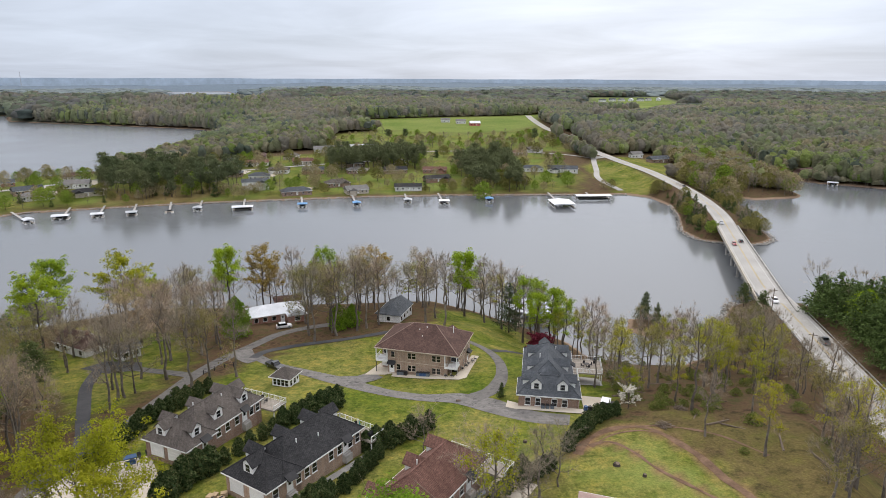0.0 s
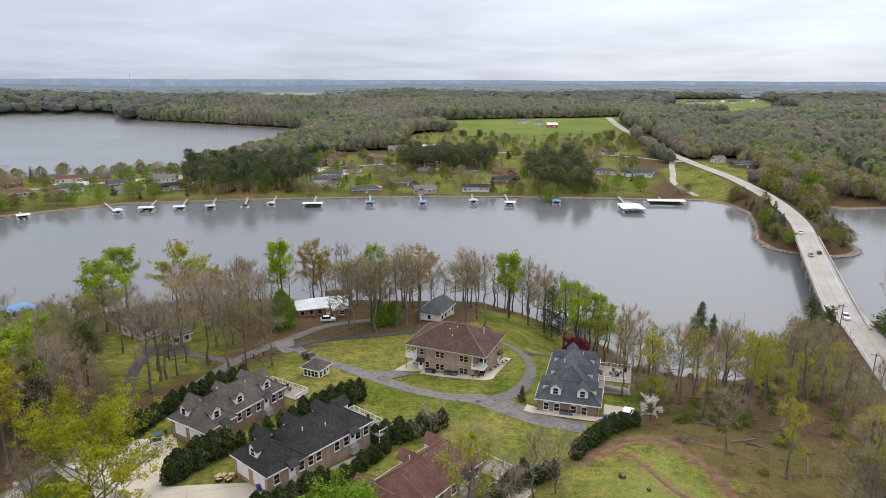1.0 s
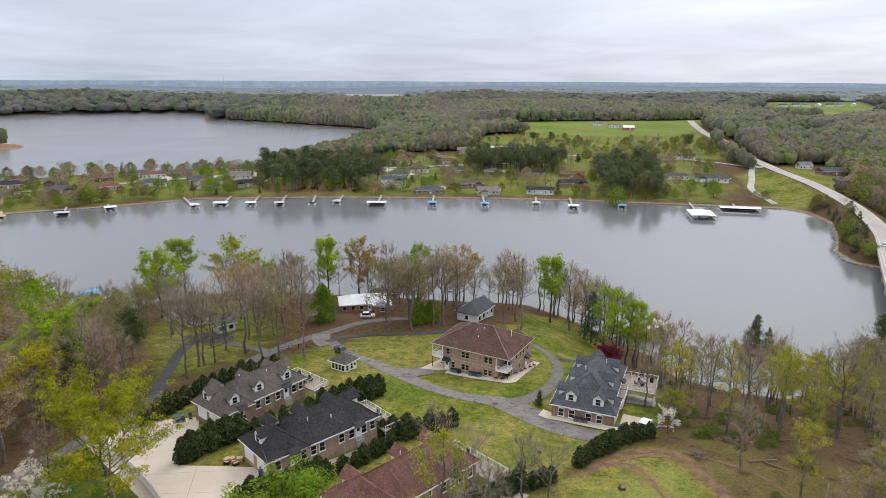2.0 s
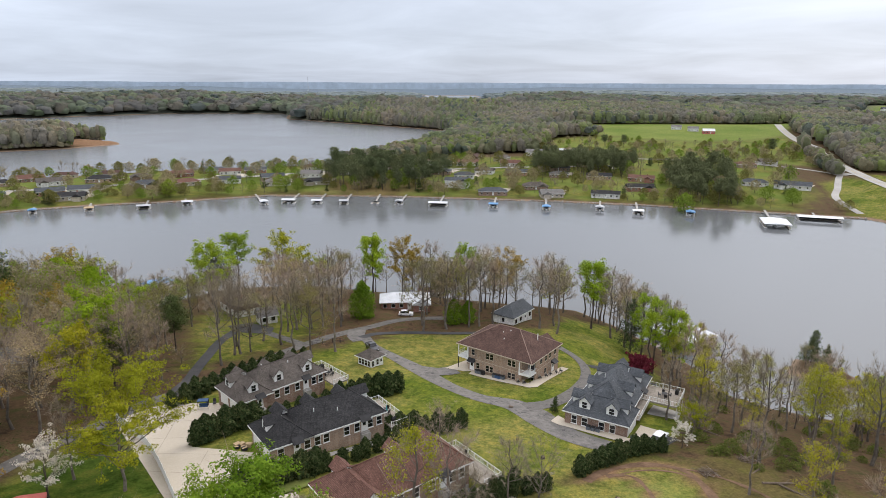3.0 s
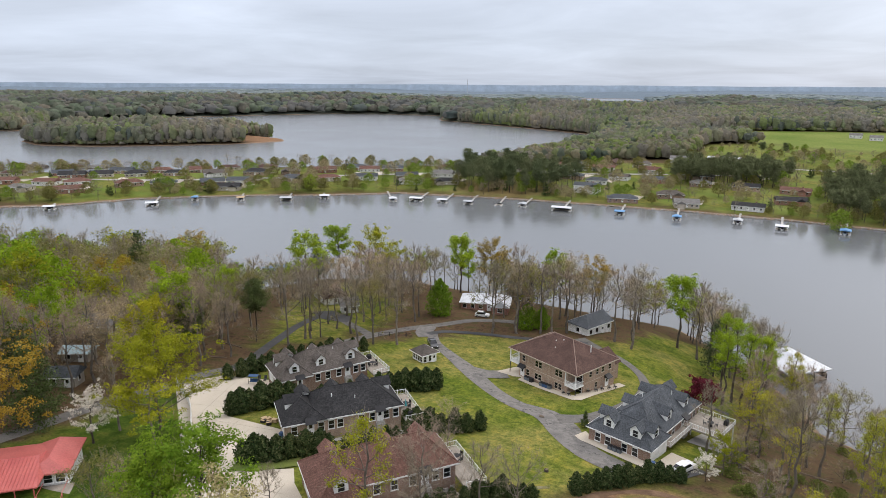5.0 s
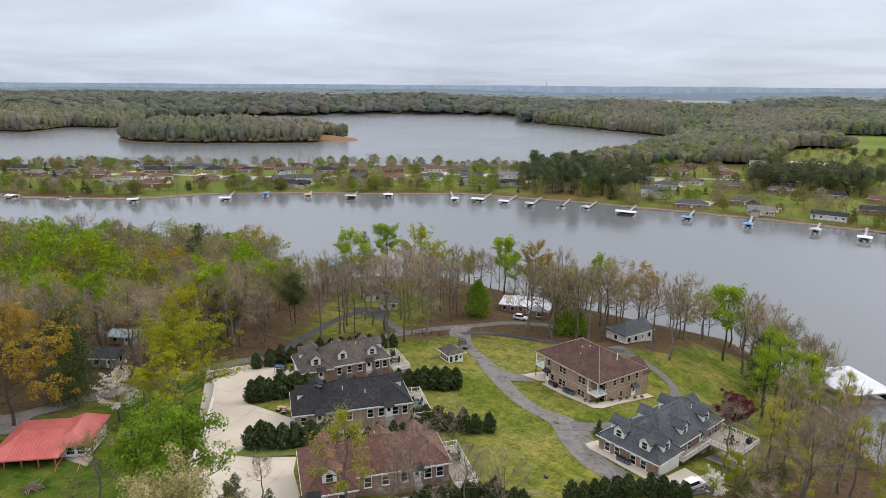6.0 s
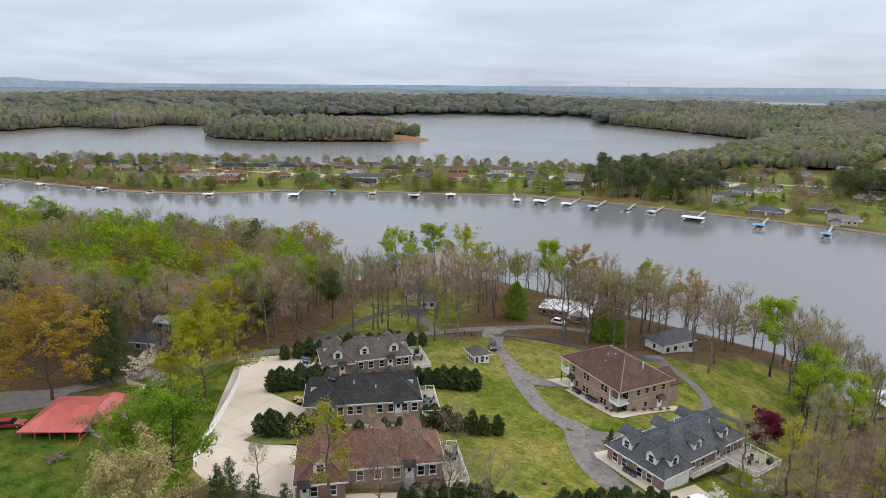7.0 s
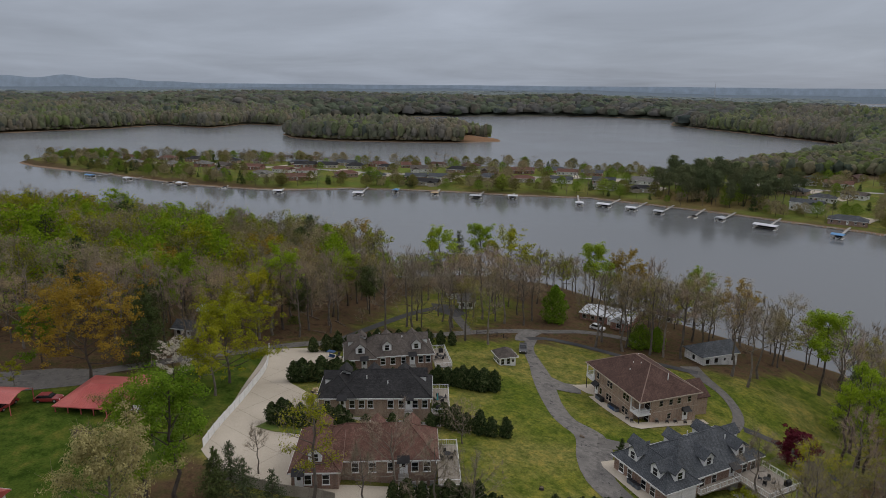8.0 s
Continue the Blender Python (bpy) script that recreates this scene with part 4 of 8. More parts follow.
estate_house("tan brick house with charcoal shingle roof beside the court", HB, BLACK, BRICK, (0.2, 7.0, 0.2, 9.0), (6.0, 21.0, 0.2, 9.0), 2.85, 3.7,
                      [("S", 1.8, 0.2), ("S", 6.4, 0.2), ("S", 8.2, 0.2), ("S", 9.8, 0.2), ("S", 13.6, 0.2), ("S", 15.6, 0.2), ("S", 18.2, 0.2), ("S", 20.0, 0.2), ("E", 3, 21.0), ("E", 6.4, 21.0)],
                      [("S", 4.6, 0.2), ("S", 17.0, 0.2)], [("W", 2.3, 0.2), ("W", 6.6, 0.2)],
                      [("W", 4.8, 1.0, 0), ("N", 4.5, 8.2, 0), ("N", 10, 8.2, 0), ("N", 16, 8.2, 0), ("E", 5.8, 20.2, 0)],
                      [(9, 3.0, 5.6), (13, 2.2, 4.9)])
HC = placed(-0.9, 73.0, 29.1, 58.2)
houseC = estate_house("brown brick house with russet shingle roof", HC, RUSSET, BRICK_DARK, (-7.0, -0.2, -2.7, 8.8), (-1.0, 14.2, 0.2, 8.4), 2.85, 3.7,
                      [("S", -4.6, -2.7, 0.75), ("S", -2.0, -2.7), ("S", 2.0, 0.2), ("S", 4.6, 0.2), ("S", 7.4, 0.2), ("S", 11.0, 0.2), ("S", 12.8, 0.2), ("E", 2.4, 14.2), ("E", 6.0, 14.2)],
                      [("S", -5.9, -2.7), ("S", 9.3, 0.2)], [("W", 0.6, -7.0), ("W", 5.0, -7.0)],
                      [("S", -3.6, -1.9, 0), ("N", -3.4, 8.0, 0), ("N", 5.0, 7.6, 0), ("N", 10.6, 7.6, 0)], [(4, 5.5, 6.0)])
part("wing_flashing", Shape().box(-0.05, 0.1, -3.2, 4.0, 2.85, 2.95).add([(0.37, -3.1, 2.8), (0.43, -3.1, 2.8), (0.43, 4.0, 6.0), (0.37, 4.0, 6.0), (0.37, -3.1, 2.98), (0.43, -3.1, 2.98), (0.43, 4.0, 6.18), (0.37, 4.0, 6.18)],
                                                                       [(0, 1, 2, 3), (4, 5, 6, 7), (0, 1, 5, 4), (3, 2, 6, 7), (0, 3, 7, 4), (1, 2, 6, 5)]), TRIM_ROOF, houseC, "light brown flashing between the roofs")
# the grey house at the end of the lane: x runs north, y to the west
HG = placed(26.4, 113.5, 23.9, 81.5)
estate_house("brown brick house with slate grey roof and white dormers", HG, SLATE, BRICK_DARK, (0.2, 6.8, -0.3, 11.4), (6.2, 22.4, 0.8, 10.6), 2.95, 3.9,
                      [("W", 2.4, 0.2), ("W", 4.4, 0.2), ("W", 7.6, 0.2), ("W", 9.6, 0.2), ("S", 9.0, 0.8), ("S", 11.6, 0.8), ("S", 18.6, 0.8), ("S", 20.6, 0.8), ("E", 3.4, 22.4), ("E", 7.4, 22.4), ("N", 10, 10.6), ("N", 15, 10.6)],
                      [("S", 15.6, 0.8)], [("S", 1.9, -0.3), ("S", 5.0, -0.3)],
                      [("W", 2.9, 0.9, 0), ("W", 8.0, 0.9, 0), ("S", 3.5, 0.4, 0), ("S", 10.8, 1.5, 0), ("S", 18.0, 1.5, 0), ("N", 3.5, 10.7, 0), ("N", 10.4, 9.9, 0), ("N", 17.0, 9.9, 0), ("E", 6.4, 21.7, 0)],
                      [(12, 7.4, 6.2), (17, 4.0, 6.0)])

# the large two-storey house: x along its front
HBH = placed(-15.4, 141.7, 19.1, -15.2)
bh = thing("house", HBH, "large two-storey tan brick house with brown hipped roof", "house")
part("wall", Shape().box(2.6, 17.2, 0, 14, -2.0, 6.15).box(0.1, 2.6, 3.0, 14, -2.0, 6.15).box(17.2, 19.4, 2.6, 14, -2.0, 6.15).box(16.0, 17.2, 2.6, 14, 0, 6.15), BRICK, bh)
part("band_course", Shape().box(2.57, 17.23, -0.03, 14.03, 3.0, 3.12).box(0.07, 19.43, 3.3, 14.03, 3.0, 3.12), TRIM_TAN, bh, "brown band between the storeys")
part("roof", Shape().hip(-0.6, 20.1, -0.6, 14.6, 6.2, 4.2, "x"), BROWN, bh, "brown shingle hipped roof")
ridge_caps(bh, -0.6, 20.1, -0.6, 14.6, 6.2, 4.2, "x", (1, 1), TRIM_ROOF)
part("gutter", Shape().box(-0.65, 20.15, -0.66, -0.6, 6.0, 6.22).box(20.1, 20.16, -0.6, 14.6, 6.0, 6.22).box(-0.66, -0.6, -0.6, 14.6, 6.0, 6.22).box(-0.65, 20.15, 14.6, 14.66, 6.0, 6.22), TRIM_TAN, bh, "tan gutter and fascia")
for x, y in ((9, 5.2), (10.6, 6.0), (10.2, 3.6), (5.0, 9.4), (16.5, 8.5)):
    part("roof_vent", Shape().tube((x, y, 7.5), (x, y, 6.2 + 4.2 * min(y, 14 - y) / 7.4 + 0.45), 0.1, 0.1, 8), WHITE, bh)
part("back_wing", Shape().box(10, 17, 14, 19, -2, 3.1), BRICK, bh)
part("back_roof", Shape().hip(9.6, 17.4, 13.6, 19.4, 3.2, 2.6, "y", (0, 0)), BROWN, bh, "lower brown gable roof behind")
for a in (3.9, 8.0, 9.1, 14.0, 15.1):
    window(bh, facing("S", a, 0, 4.05), 0.85, 1.35, TRIM_TAN)
for a in (5.3, 8.0, 9.1, 14.0, 15.1):
    window(bh, facing("S", a, 0, 0.95), 0.85, 1.35, TRIM_TAN)
for a in (5.0, 7.4, 9.4, 12.0):
    window(bh, facing("E", a, 19.4, 4.2), 0.8, 1.15, TRIM_TAN)
window(bh, facing("E", 7.2, 19.4, 1.1), 0.8, 1.15, TRIM_TAN)
house_door(bh, facing("E", 11.2, 19.4, 0.1), awning=True)
house_door(bh, facing("S", 3.6, 0, 0.1), awning=True)
garage_door(bh, facing("S", 1.35, 3.0, 0.05), 2.3, 2.2)
window(bh, facing("S", 1.35, 3.0, 3.4), 1.6, 2.0, WHITE)
window(bh, facing("S", 18.3, 2.6, 3.4), 1.6, 2.0, WHITE)
window(bh, facing("S", 18.3, 2.6, 0.5), 1.4, 1.8, WHITE)
for nm, x0, x1, y1 in (("balcony", -0.3, 2.6, 3.0), ("balcony", 16.6, 19.6, 2.6)):
    bal = part(nm, Shape().box(x0, x1, -0.35, y1, 2.75, 3.05).box(x0, x1, -0.4, -0.3, 2.7, 3.2), WHITE, bh, "white balcony with railing at the corner")
    r = Shape().box(x0, x1, -0.38, -0.30, 3.95, 4.03).box(x0, x1, -0.36, -0.32, 3.15, 3.22)
    for i in range(12):
        r.box(x0 + i * (x1 - x0) / 11 - 0.025, x0 + i * (x1 - x0) / 11 + 0.025, -0.36, -0.32, 3.05, 4.0)
    xs = x0 if x0 < 5 else x1 - 0.08
    r.box(xs, xs + 0.08, -0.35, y1, 3.95, 4.03)
    for i in range(10):
        r.box(xs + 0.02, xs + 0.06, -0.3 + i * y1 / 10, -0.25 + i * y1 / 10, 3.05, 4.0)
    part("railing", r, WHITE, bal)
    for x in (x0 + 0.1, x1 - 0.1):
        part("post", Shape().box(x - 0.1, x + 0.1, -0.35, -0.15, 3.05, 6.1), WHITE, bal)
    part("post", Shape().box(xs, xs + 0.14, -0.34, -0.2, -1.2, 2.75), DARK, bal, "thin black steel post")
slab("pavement", [(-18.3, 139.4), (-15.2, 147.5), (-10.6, 146.6), (-11.9, 138.3), (3.9, 133.6), (5.6, 134.6), (9.4, 151.6), (7.6, 152.2), (3.0, 136.4), (-11.6, 140.2), (-13.5, 139.3)], CONCRETE, "pale concrete terrace round the brick house", 0.14)
for i, (x, col_) in enumerate(((5.6, BIN_GREY), (6.5, BIN_GREY), (7.3, DARK), (10.4, BIN_GREY), (11.2, BIN_BLUE), (12.0, BIN_BLUE), (12.8, BIN_GREY))):
    q = HBH @ Vector((x, -0.9, 0))
    u = thing("air_conditioner" if i > 2 else "storage_bin", placed(q.x, q.y, H(q.x, q.y) + 0.14, -15.2), "grey air conditioner unit on the terrace" if i > 2 else "dark plastic bin by the wall", "air conditioner" if i > 2 else "bin")
    part("casing", Shape().box(-0.38, 0.38, -0.38, 0.38, 0, 0.85), col_, u)
    part("lid", Shape().box(-0.41, 0.41, -0.41, 0.41, 0.85, 0.93), DARK, u)
for x, y, w in ((19.9, 4.0, 0.9), (20.3, 6.2, 0.7), (20.4, 8.2, 1.0), (21.0, 10.2, 0.8), (21.2, 12.2, 1.2), (18.6, -1.2, 0.9), (17.2, -1.3, 0.8)):
    q = HBH @ Vector((x, y, 0))
    u = thing("patio_chair", placed(q.x, q.y, H(q.x, q.y) + 0.15, 60 * w), "dark metal patio chair on the terrace", "chair", "terrace chairs")
    part("seat", Shape().box(-0.3, 0.3, -0.3, 0.3, 0.38, 0.46), DARK, u)
    part("backrest", Shape().box(-0.3, 0.3, 0.26, 0.32, 0.46, 0.95), TIMBER, u)
    for a, b in ((-0.27, -0.27), (0.27, -0.27), (-0.27, 0.27), (0.27, 0.27)):
        part("leg", Shape().box(a - 0.03, a + 0.03, b - 0.03, b + 0.03, 0, 0.38), DARK, u)

# the garden house on the lawn
gz = thing("garden_house", placed(-35.4, 133.3, 19.75, 72), "small white garden house with windows and taupe hipped roof", "garden house")
part("wall", Shape().box(-2.05, 2.05, -2.2, 2.2, -0.8, 2.45), WHITE, gz)
part("roof", Shape().hip(-2.6, 2.6, -2.75, 2.75, 2.5, 1.75, "y"), TAUPE, gz, "taupe shingle hipped roof")
part("fascia", Shape().box(-2.65, 2.65, -2.8, -2.75, 2.3, 2.5).box(-2.65, 2.65, 2.75, 2.8, 2.3, 2.5).box(-2.65, -2.6, -2.8, 2.8, 2.3, 2.5).box(2.6, 2.65, -2.8, 2.8, 2.3, 2.5), WHITE, gz)
for a in (-1.5, -0.5, 0.5, 1.5):
    window(gz, facing("W", a, -2.05, 0.6), 0.72, 1.45)
for a in (-1.4, 0.1):
    window(gz, facing("S", a, -2.2, 0.6), 0.72, 1.45)
    window(gz, facing("N", a, 2.2, 0.6), 0.72, 1.45)
house_door(gz, facing("S", 1.3, -2.2, 0.0), 0.85, 1.95)
for a in (-1.5, 0, 1.5):
    window(gz, facing("E", a, 2.05, 0.6), 0.72, 1.45)


def deck(label, m, x0, x1, y0, y1, z, open_side, mat=TIMBER, legs=True):
    ob = thing("deck", m, label, "deck")
    k = int((x1 - x0) / 0.3)
    for i in range(k):
        part("plank", Shape().box(x0 + i * (x1 - x0) / k + 0.01, x0 + (i + 1) * (x1 - x0) / k - 0.01, y0, y1, z - 0.05, z), mat, ob)
    part("joist_frame", Shape().box(x0, x1, y0, y0 + 0.08, z - 0.3, z - 0.05).box(x0, x1, y1 - 0.08, y1, z - 0.3, z - 0.05).box(x0, x0 + 0.08, y0, y1, z - 0.3, z - 0.05).box(x1 - 0.08, x1, y0, y1, z - 0.3, z - 0.05), mat, ob)
    run = {"N": [(x0, y1), (x0, y0), (x1, y0), (x1, y1)], "W": [(x0, y0), (x1, y0), (x1, y1), (x0, y1)], "S": [(x0, y0), (x0, y1), (x1, y1), (x1, y0)]}[open_side]
    railing(ob, run, z)
    if legs:
        for x in (x0 + 0.15, (x0 + x1) / 2, x1 - 0.15):
            for y in (y0 + 0.15, y1 - 0.15):
                part("leg", Shape().box(x - 0.08, x + 0.08, y - 0.08, y + 0.08, z - 4.0, z - 0.3), WHITE, ob)
    return ob


deck("weathered timber deck with white railing behind the house", HA, 19.9, 23.6, -2.6, 7.4, 0.5, "W")
deck("weathered timber deck with white railing at the house end", HB, 21.3, 24.6, -1.8, 8.2, 0.5, "W")
deck("pale timber deck with white railing at the house end", HC, 14.5, 17.8, -3.0, 8.0, 0.3, "W")
deck("raised weathered timber deck with white railing on posts", HG, 15.8, 22.8, -6.2, 0.7, 0.9, "N")
dg = thing("balcony_walk", HG, "narrow white railed balcony along the house wall", "balcony")
part("floor", Shape().box(7.0, 15.6, -0.9, 0.8, 0.7, 0.85), TIMBER, dg)
railing(dg, [(7.0, 0.7), (7.0, -0.85), (15.6, -0.85)], 0.85)
slab("pavement", [(15.4, 116.5), (13.3, 118.5), (12.6, 115.0), (14.2, 113.8), (28.2, 110.6), (32, 116.5), (32.6, 119.4), (28.6, 120.4), (27.6, 113.0)], CONCRETE, "pale concrete apron in front of the garages", 0.16)
slab("pavement", [(29.3, 127.6), (35.2, 128.4), (35.8, 135), (30.2, 135.4)], CONCRETE_OLD, "grey concrete patio under the deck", 0.14)
slab("pavement", [(0.0, 71.6), (-0.8, 68.4), (4.5, 68.2), (14.5, 84.6), (10.6, 88.4), (7.8, 86.5)], CONCRETE, "pale tan concrete terrace by the house", 0.12)
slab("pavement", [(-25.3, 77.6), (-24.4, 77.2), (-10.6, 97.6), (-12.0, 98.6)], CONCRETE_OLD, "narrow concrete walk along the house", 0.12)


def patio_set(m, label):
    t = thing("patio_table", m, label, "table")
    part("tabletop", Shape().tube((0, 0, 0.70), (0, 0, 0.75), 0.6, 0.6, 12), DARK, t)
    part("leg", Shape().tube((0, 0, 0), (0, 0, 0.7), 0.06, 0.06, 6), DARK, t)
    for k in range(4):
        c, s_ = math.cos(k * 1.57 + 0.4) * 1.0, math.sin(k * 1.57 + 0.4) * 1.0
        ch = thing("patio_chair", m @ pose(c, s_, 0, 0, 0, math.degrees(k * 1.57 + 0.4) - 90), "dark patio chair round the deck table", "chair", "deck chairs")
        part("seat", Shape().box(-0.26, 0.26, -0.26, 0.26, 0.38, 0.45), DARK, ch)
        part("backrest", Shape().box(-0.26, 0.26, 0.22, 0.28, 0.45, 0.95), DARK, ch)
        for a, b in ((-0.24, -0.24), (0.24, -0.24), (-0.24, 0.24), (0.24, 0.24)):
            part("leg", Shape().box(a - 0.025, a + 0.025, b - 0.025, b + 0.025, 0, 0.38), DARK, ch)


patio_set(HA @ pose(21.7, 2.0, 0.5), "round dark table on the timber deck")
patio_set(HB @ pose(22.9, 3.4, 0.5), "round dark table on the timber deck")
patio_set(HG @ pose(19.2, -3.0, 0.9), "round dark table on the raised deck")
patio_set(HC @ pose(16.2, 4.4, 0.3), "round dark table on the pale deck")
for k, (hm, x, y) in enumerate(((HB, 22.6, -0.6), (HA, 22.4, 5.6), (HG, 21.6, -5.0))):
    g = thing("grill", hm @ pose(x, y, 0.5 if k < 2 else 0.9), "black covered grill on the deck", "grill")
    part("cover", Shape().box(-0.5, 0.5, -0.35, 0.35, 0, 0.85).hip(-0.5, 0.5, -0.35, 0.35, 0.85, 0.3, "x", (0.3, 0.3), 0.02), DARK, g)
um = thing("patio_umbrella", HB @ pose(22.4, 1.6, 0.5), "closed teal umbrella on the deck", "umbrella")
part("pole", Shape().tube((0, 0, 0), (0, 0, 2.5), 0.03, 0.03, 6), STEEL, um)
part("canopy", Shape().tube((0, 0, 1.1), (0, 0, 2.4), 0.22, 0.05, 8), TEAL, um)
for k in range(7):
    q = HC @ Vector((9.5 + k * 0.75 if k < 5 else 13.6, -0.9 if k < 5 else 1.0 - 1.4 * (k - 5), 0))
    lo = thing("lounge_chair", placed(q.x, q.y, H(q.x, q.y) + 0.12, 58 + 10 * (k % 3)), "padded grey lounge chair on the terrace", "chair", "terrace lounge chairs")
    part("seat", Shape().box(-0.33, 0.33, -0.4, 0.4, 0.25, 0.45), BIN_GREY, lo)
    part("backrest", Shape().box(-0.33, 0.33, 0.3, 0.45, 0.45, 1.05), CONCRETE_OLD, lo)
    part("base", Shape().box(-0.3, 0.3, -0.35, 0.35, 0, 0.25), DARK, lo)


def bin_(x, y, mat, label):
    u = thing("wheelie_bin", placed(x, y, H(x, y) + 0.1, 20), label, "bin")
    part("body", Shape().prism([(-0.28, -0.3), (0.28, -0.3), (0.28, 0.3), (-0.28, 0.3)], 0.05, 0.95), mat, u)
    part("lid", Shape().box(-0.31, 0.31, -0.34, 0.34, 0.95, 1.03), mat, u)
    for s in (-1, 1):
        part("wheel", Shape().tube((s * 0.30, 0.28, 0.1), (s * 0.24, 0.28, 0.1), 0.1, 0.1, 10), RUBBER, u)


bin_(-26.8, 80.4, BIN_BLUE, "blue wheelie bin by the garage")
bin_(27.8, 112.2, BIN_BLUE, "blue wheelie bin by the garage")
bin_(28.6, 112.0, DARK, "black wheelie bin by the garage")
for k in range(3):
    q = HG @ Vector((-0.6, 4.8 + k * 0.9, 0))
    u = thing("air_conditioner", placed(q.x, q.y, H(q.x, q.y) + 0.15, 80), "grey air conditioner unit on the apron", "air conditioner")
    part("casing", Shape().box(-0.35, 0.35, -0.35, 0.35, 0, 0.75), BIN_GREY, u)
    part("lid", Shape().box(-0.37, 0.37, -0.37, 0.37, 0.75, 0.8), DARK, u)
# garden swing and loungers by the first garage, boxes by the second
sw = thing("garden_swing", placed(-51.8, 94.4, H(-51.8, 94.4) + 0.1, 30), "garden swing seat with a blue canopy", "swing")
part("canopy", Shape().box(-1.0, 1.0, -0.6, 0.6, 1.75, 1.87), BIN_BLUE, sw, "blue cloth canopy")
part("seat", Shape().box(-0.8, 0.8, -0.3, 0.3, 0.45, 0.55).box(-0.8, 0.8, 0.25, 0.33, 0.55, 1.0), BIN_BLUE, sw)
for a, b in ((-0.95, -0.5), (0.95, -0.5), (-0.95, 0.5), (0.95, 0.5)):
    part("leg", Shape().tube((a, b, 0), (a, b * 0.8, 1.78), 0.04, 0.04, 6), DARK, sw)
for k in range(4):
    q = (-52.6 + k * 1.0, 96.4 + k * 0.9)
    lo = thing("garden_chair", placed(*q, H(*q) + 0.1, 40), "dark folding garden chair on the concrete", "chair", "court chairs")
    part("seat", Shape().box(-0.3, 0.3, -0.7, 0.5, 0.3, 0.38), DARK, lo)
    part("backrest", Shape().add([(-0.3, 0.5, 0.32), (0.3, 0.5, 0.32), (0.3, 0.9, 0.85), (-0.3, 0.9, 0.85), (-0.3, 0.56, 0.3), (0.3, 0.56, 0.3), (0.3, 0.96, 0.83), (-0.3, 0.96, 0.83)],
                                 [(0, 1, 2, 3), (7, 6, 5, 4), (0, 1, 5, 4), (3, 2, 6, 7), (0, 3, 7, 4), (1, 2, 6, 5)]), DARK, lo)
    for a, b in ((-0.27, -0.6), (0.27, -0.6), (-0.27, 0.4), (0.27, 0.4)):
        part("leg", Shape().box(a - 0.02, a + 0.02, b - 0.02, b + 0.02, 0, 0.3), DARK, lo)
rb = random.Random(4)
for k in range(7):
    x, y, s_ = -33.4 + rb.uniform(-1.2, 1.2), 83.2 + rb.uniform(-1.0, 1.0), rb.uniform(0.3, 0.55)
    u = thing("cardboard_box", placed(x, y, H(x, y) + 0.1, rb.uniform(0, 90)), "brown cardboard box stacked by the garage", "box", "boxes by the garage")
    part("carton", Shape().box(-s_, s_, -s_ * 0.8, s_ * 0.8, 0, s_ * 1.2), TANCLOTH if k % 3 else DARK, u)
    part("flap", Shape().box(-s_, s_, -s_ * 0.85, 0, s_ * 1.2, s_ * 1.2 + 0.03), TANCLOTH, u)


# ---- fences, walls, gate ----
def run_fence(name, label, pts, h, mat, gap, post_mat, solid=True):
    ob = thing(name, Matrix(), label, "fence")
    q = curve_points(pts, gap)
    for a, b in zip(q, q[1:]):
        za, zb = H(*a), H(*b)
        d = b - a
        n_ = np.array([-d[1], d[0]]) / np.hypot(*d) * 0.04
        part("post", Shape().box(a[0] - 0.07, a[0] + 0.07, a[1] - 0.07, a[1] + 0.07, za - 0.3, za + h + 0.12), post_mat, ob)
        if solid:
            s = Shape()
            k = 1
            for i in range(k):
                u0, u1 = 0.03, 0.97
                p0, p1 = a + d * u0, a + d * u1
                z0, z1 = za + (zb - za) * u0, za + (zb - za) * u1
                c = [(p0[0] - n_[0] * .4, p0[1] - n_[1] * .4), (p1[0] - n_[0] * .4, p1[1] - n_[1] * .4), (p1[0] + n_[0] * .4, p1[1] + n_[1] * .4), (p0[0] + n_[0] * .4, p0[1] + n_[1] * .4)]
                s.add([(c[0][0], c[0][1], z0), (c[1][0], c[1][1], z1), (c[2][0], c[2][1], z1), (c[3][0], c[3][1], z0),
                       (c[0][0], c[0][1], z0 + h), (c[1][0], c[1][1], z1 + h), (c[2][0], c[2][1], z1 + h), (c[3][0], c[3][1], z0 + h)],
                      [(3, 2, 1, 0), (4, 5, 6, 7), (0, 1, 5, 4), (1, 2, 6, 5), (2, 3, 7, 6), (3, 0, 4, 7)])
            part("panel", s, mat, ob)
        else:
            for z in (0.25, 0.6, h):
                part("rail", Shape().tube((a[0], a[1], za + z), (b[0], b[1], zb + z), 0.035, 0.035, 5), mat, ob)
    return ob


run_fence("white_fence", "white board fence along the concrete court", [(-62.3, 83.2), (-51, 78.6), (-41, 72.4), (-30, 64.6), (-19.3, 57.4)], 1.7, WHITE, 2.4, WHITE)
run_fence("garden_fence", "grey weathered board fence at the terrace foot", [(-10.5, 56.4), (-6, 60.2), (-1.5, 63.6), (1.5, 66.8), (4.6, 69.4)], 1.8, TIMBER, 2.4, TIMBER)
run_fence("pipe_fence", "black rail fence by the entrance", [(-57, 141), (-53.5, 145.5), (-49.5, 146.6)], 1.1, DARK, 2.4, DARK, False)
run_fence("low_rail", "low timber edging rail on the lawn", [(11.2, 86.6), (14.5, 91), (17.6, 94.4)], 0.4, TIMBER, 2.4, TIMBER, False)
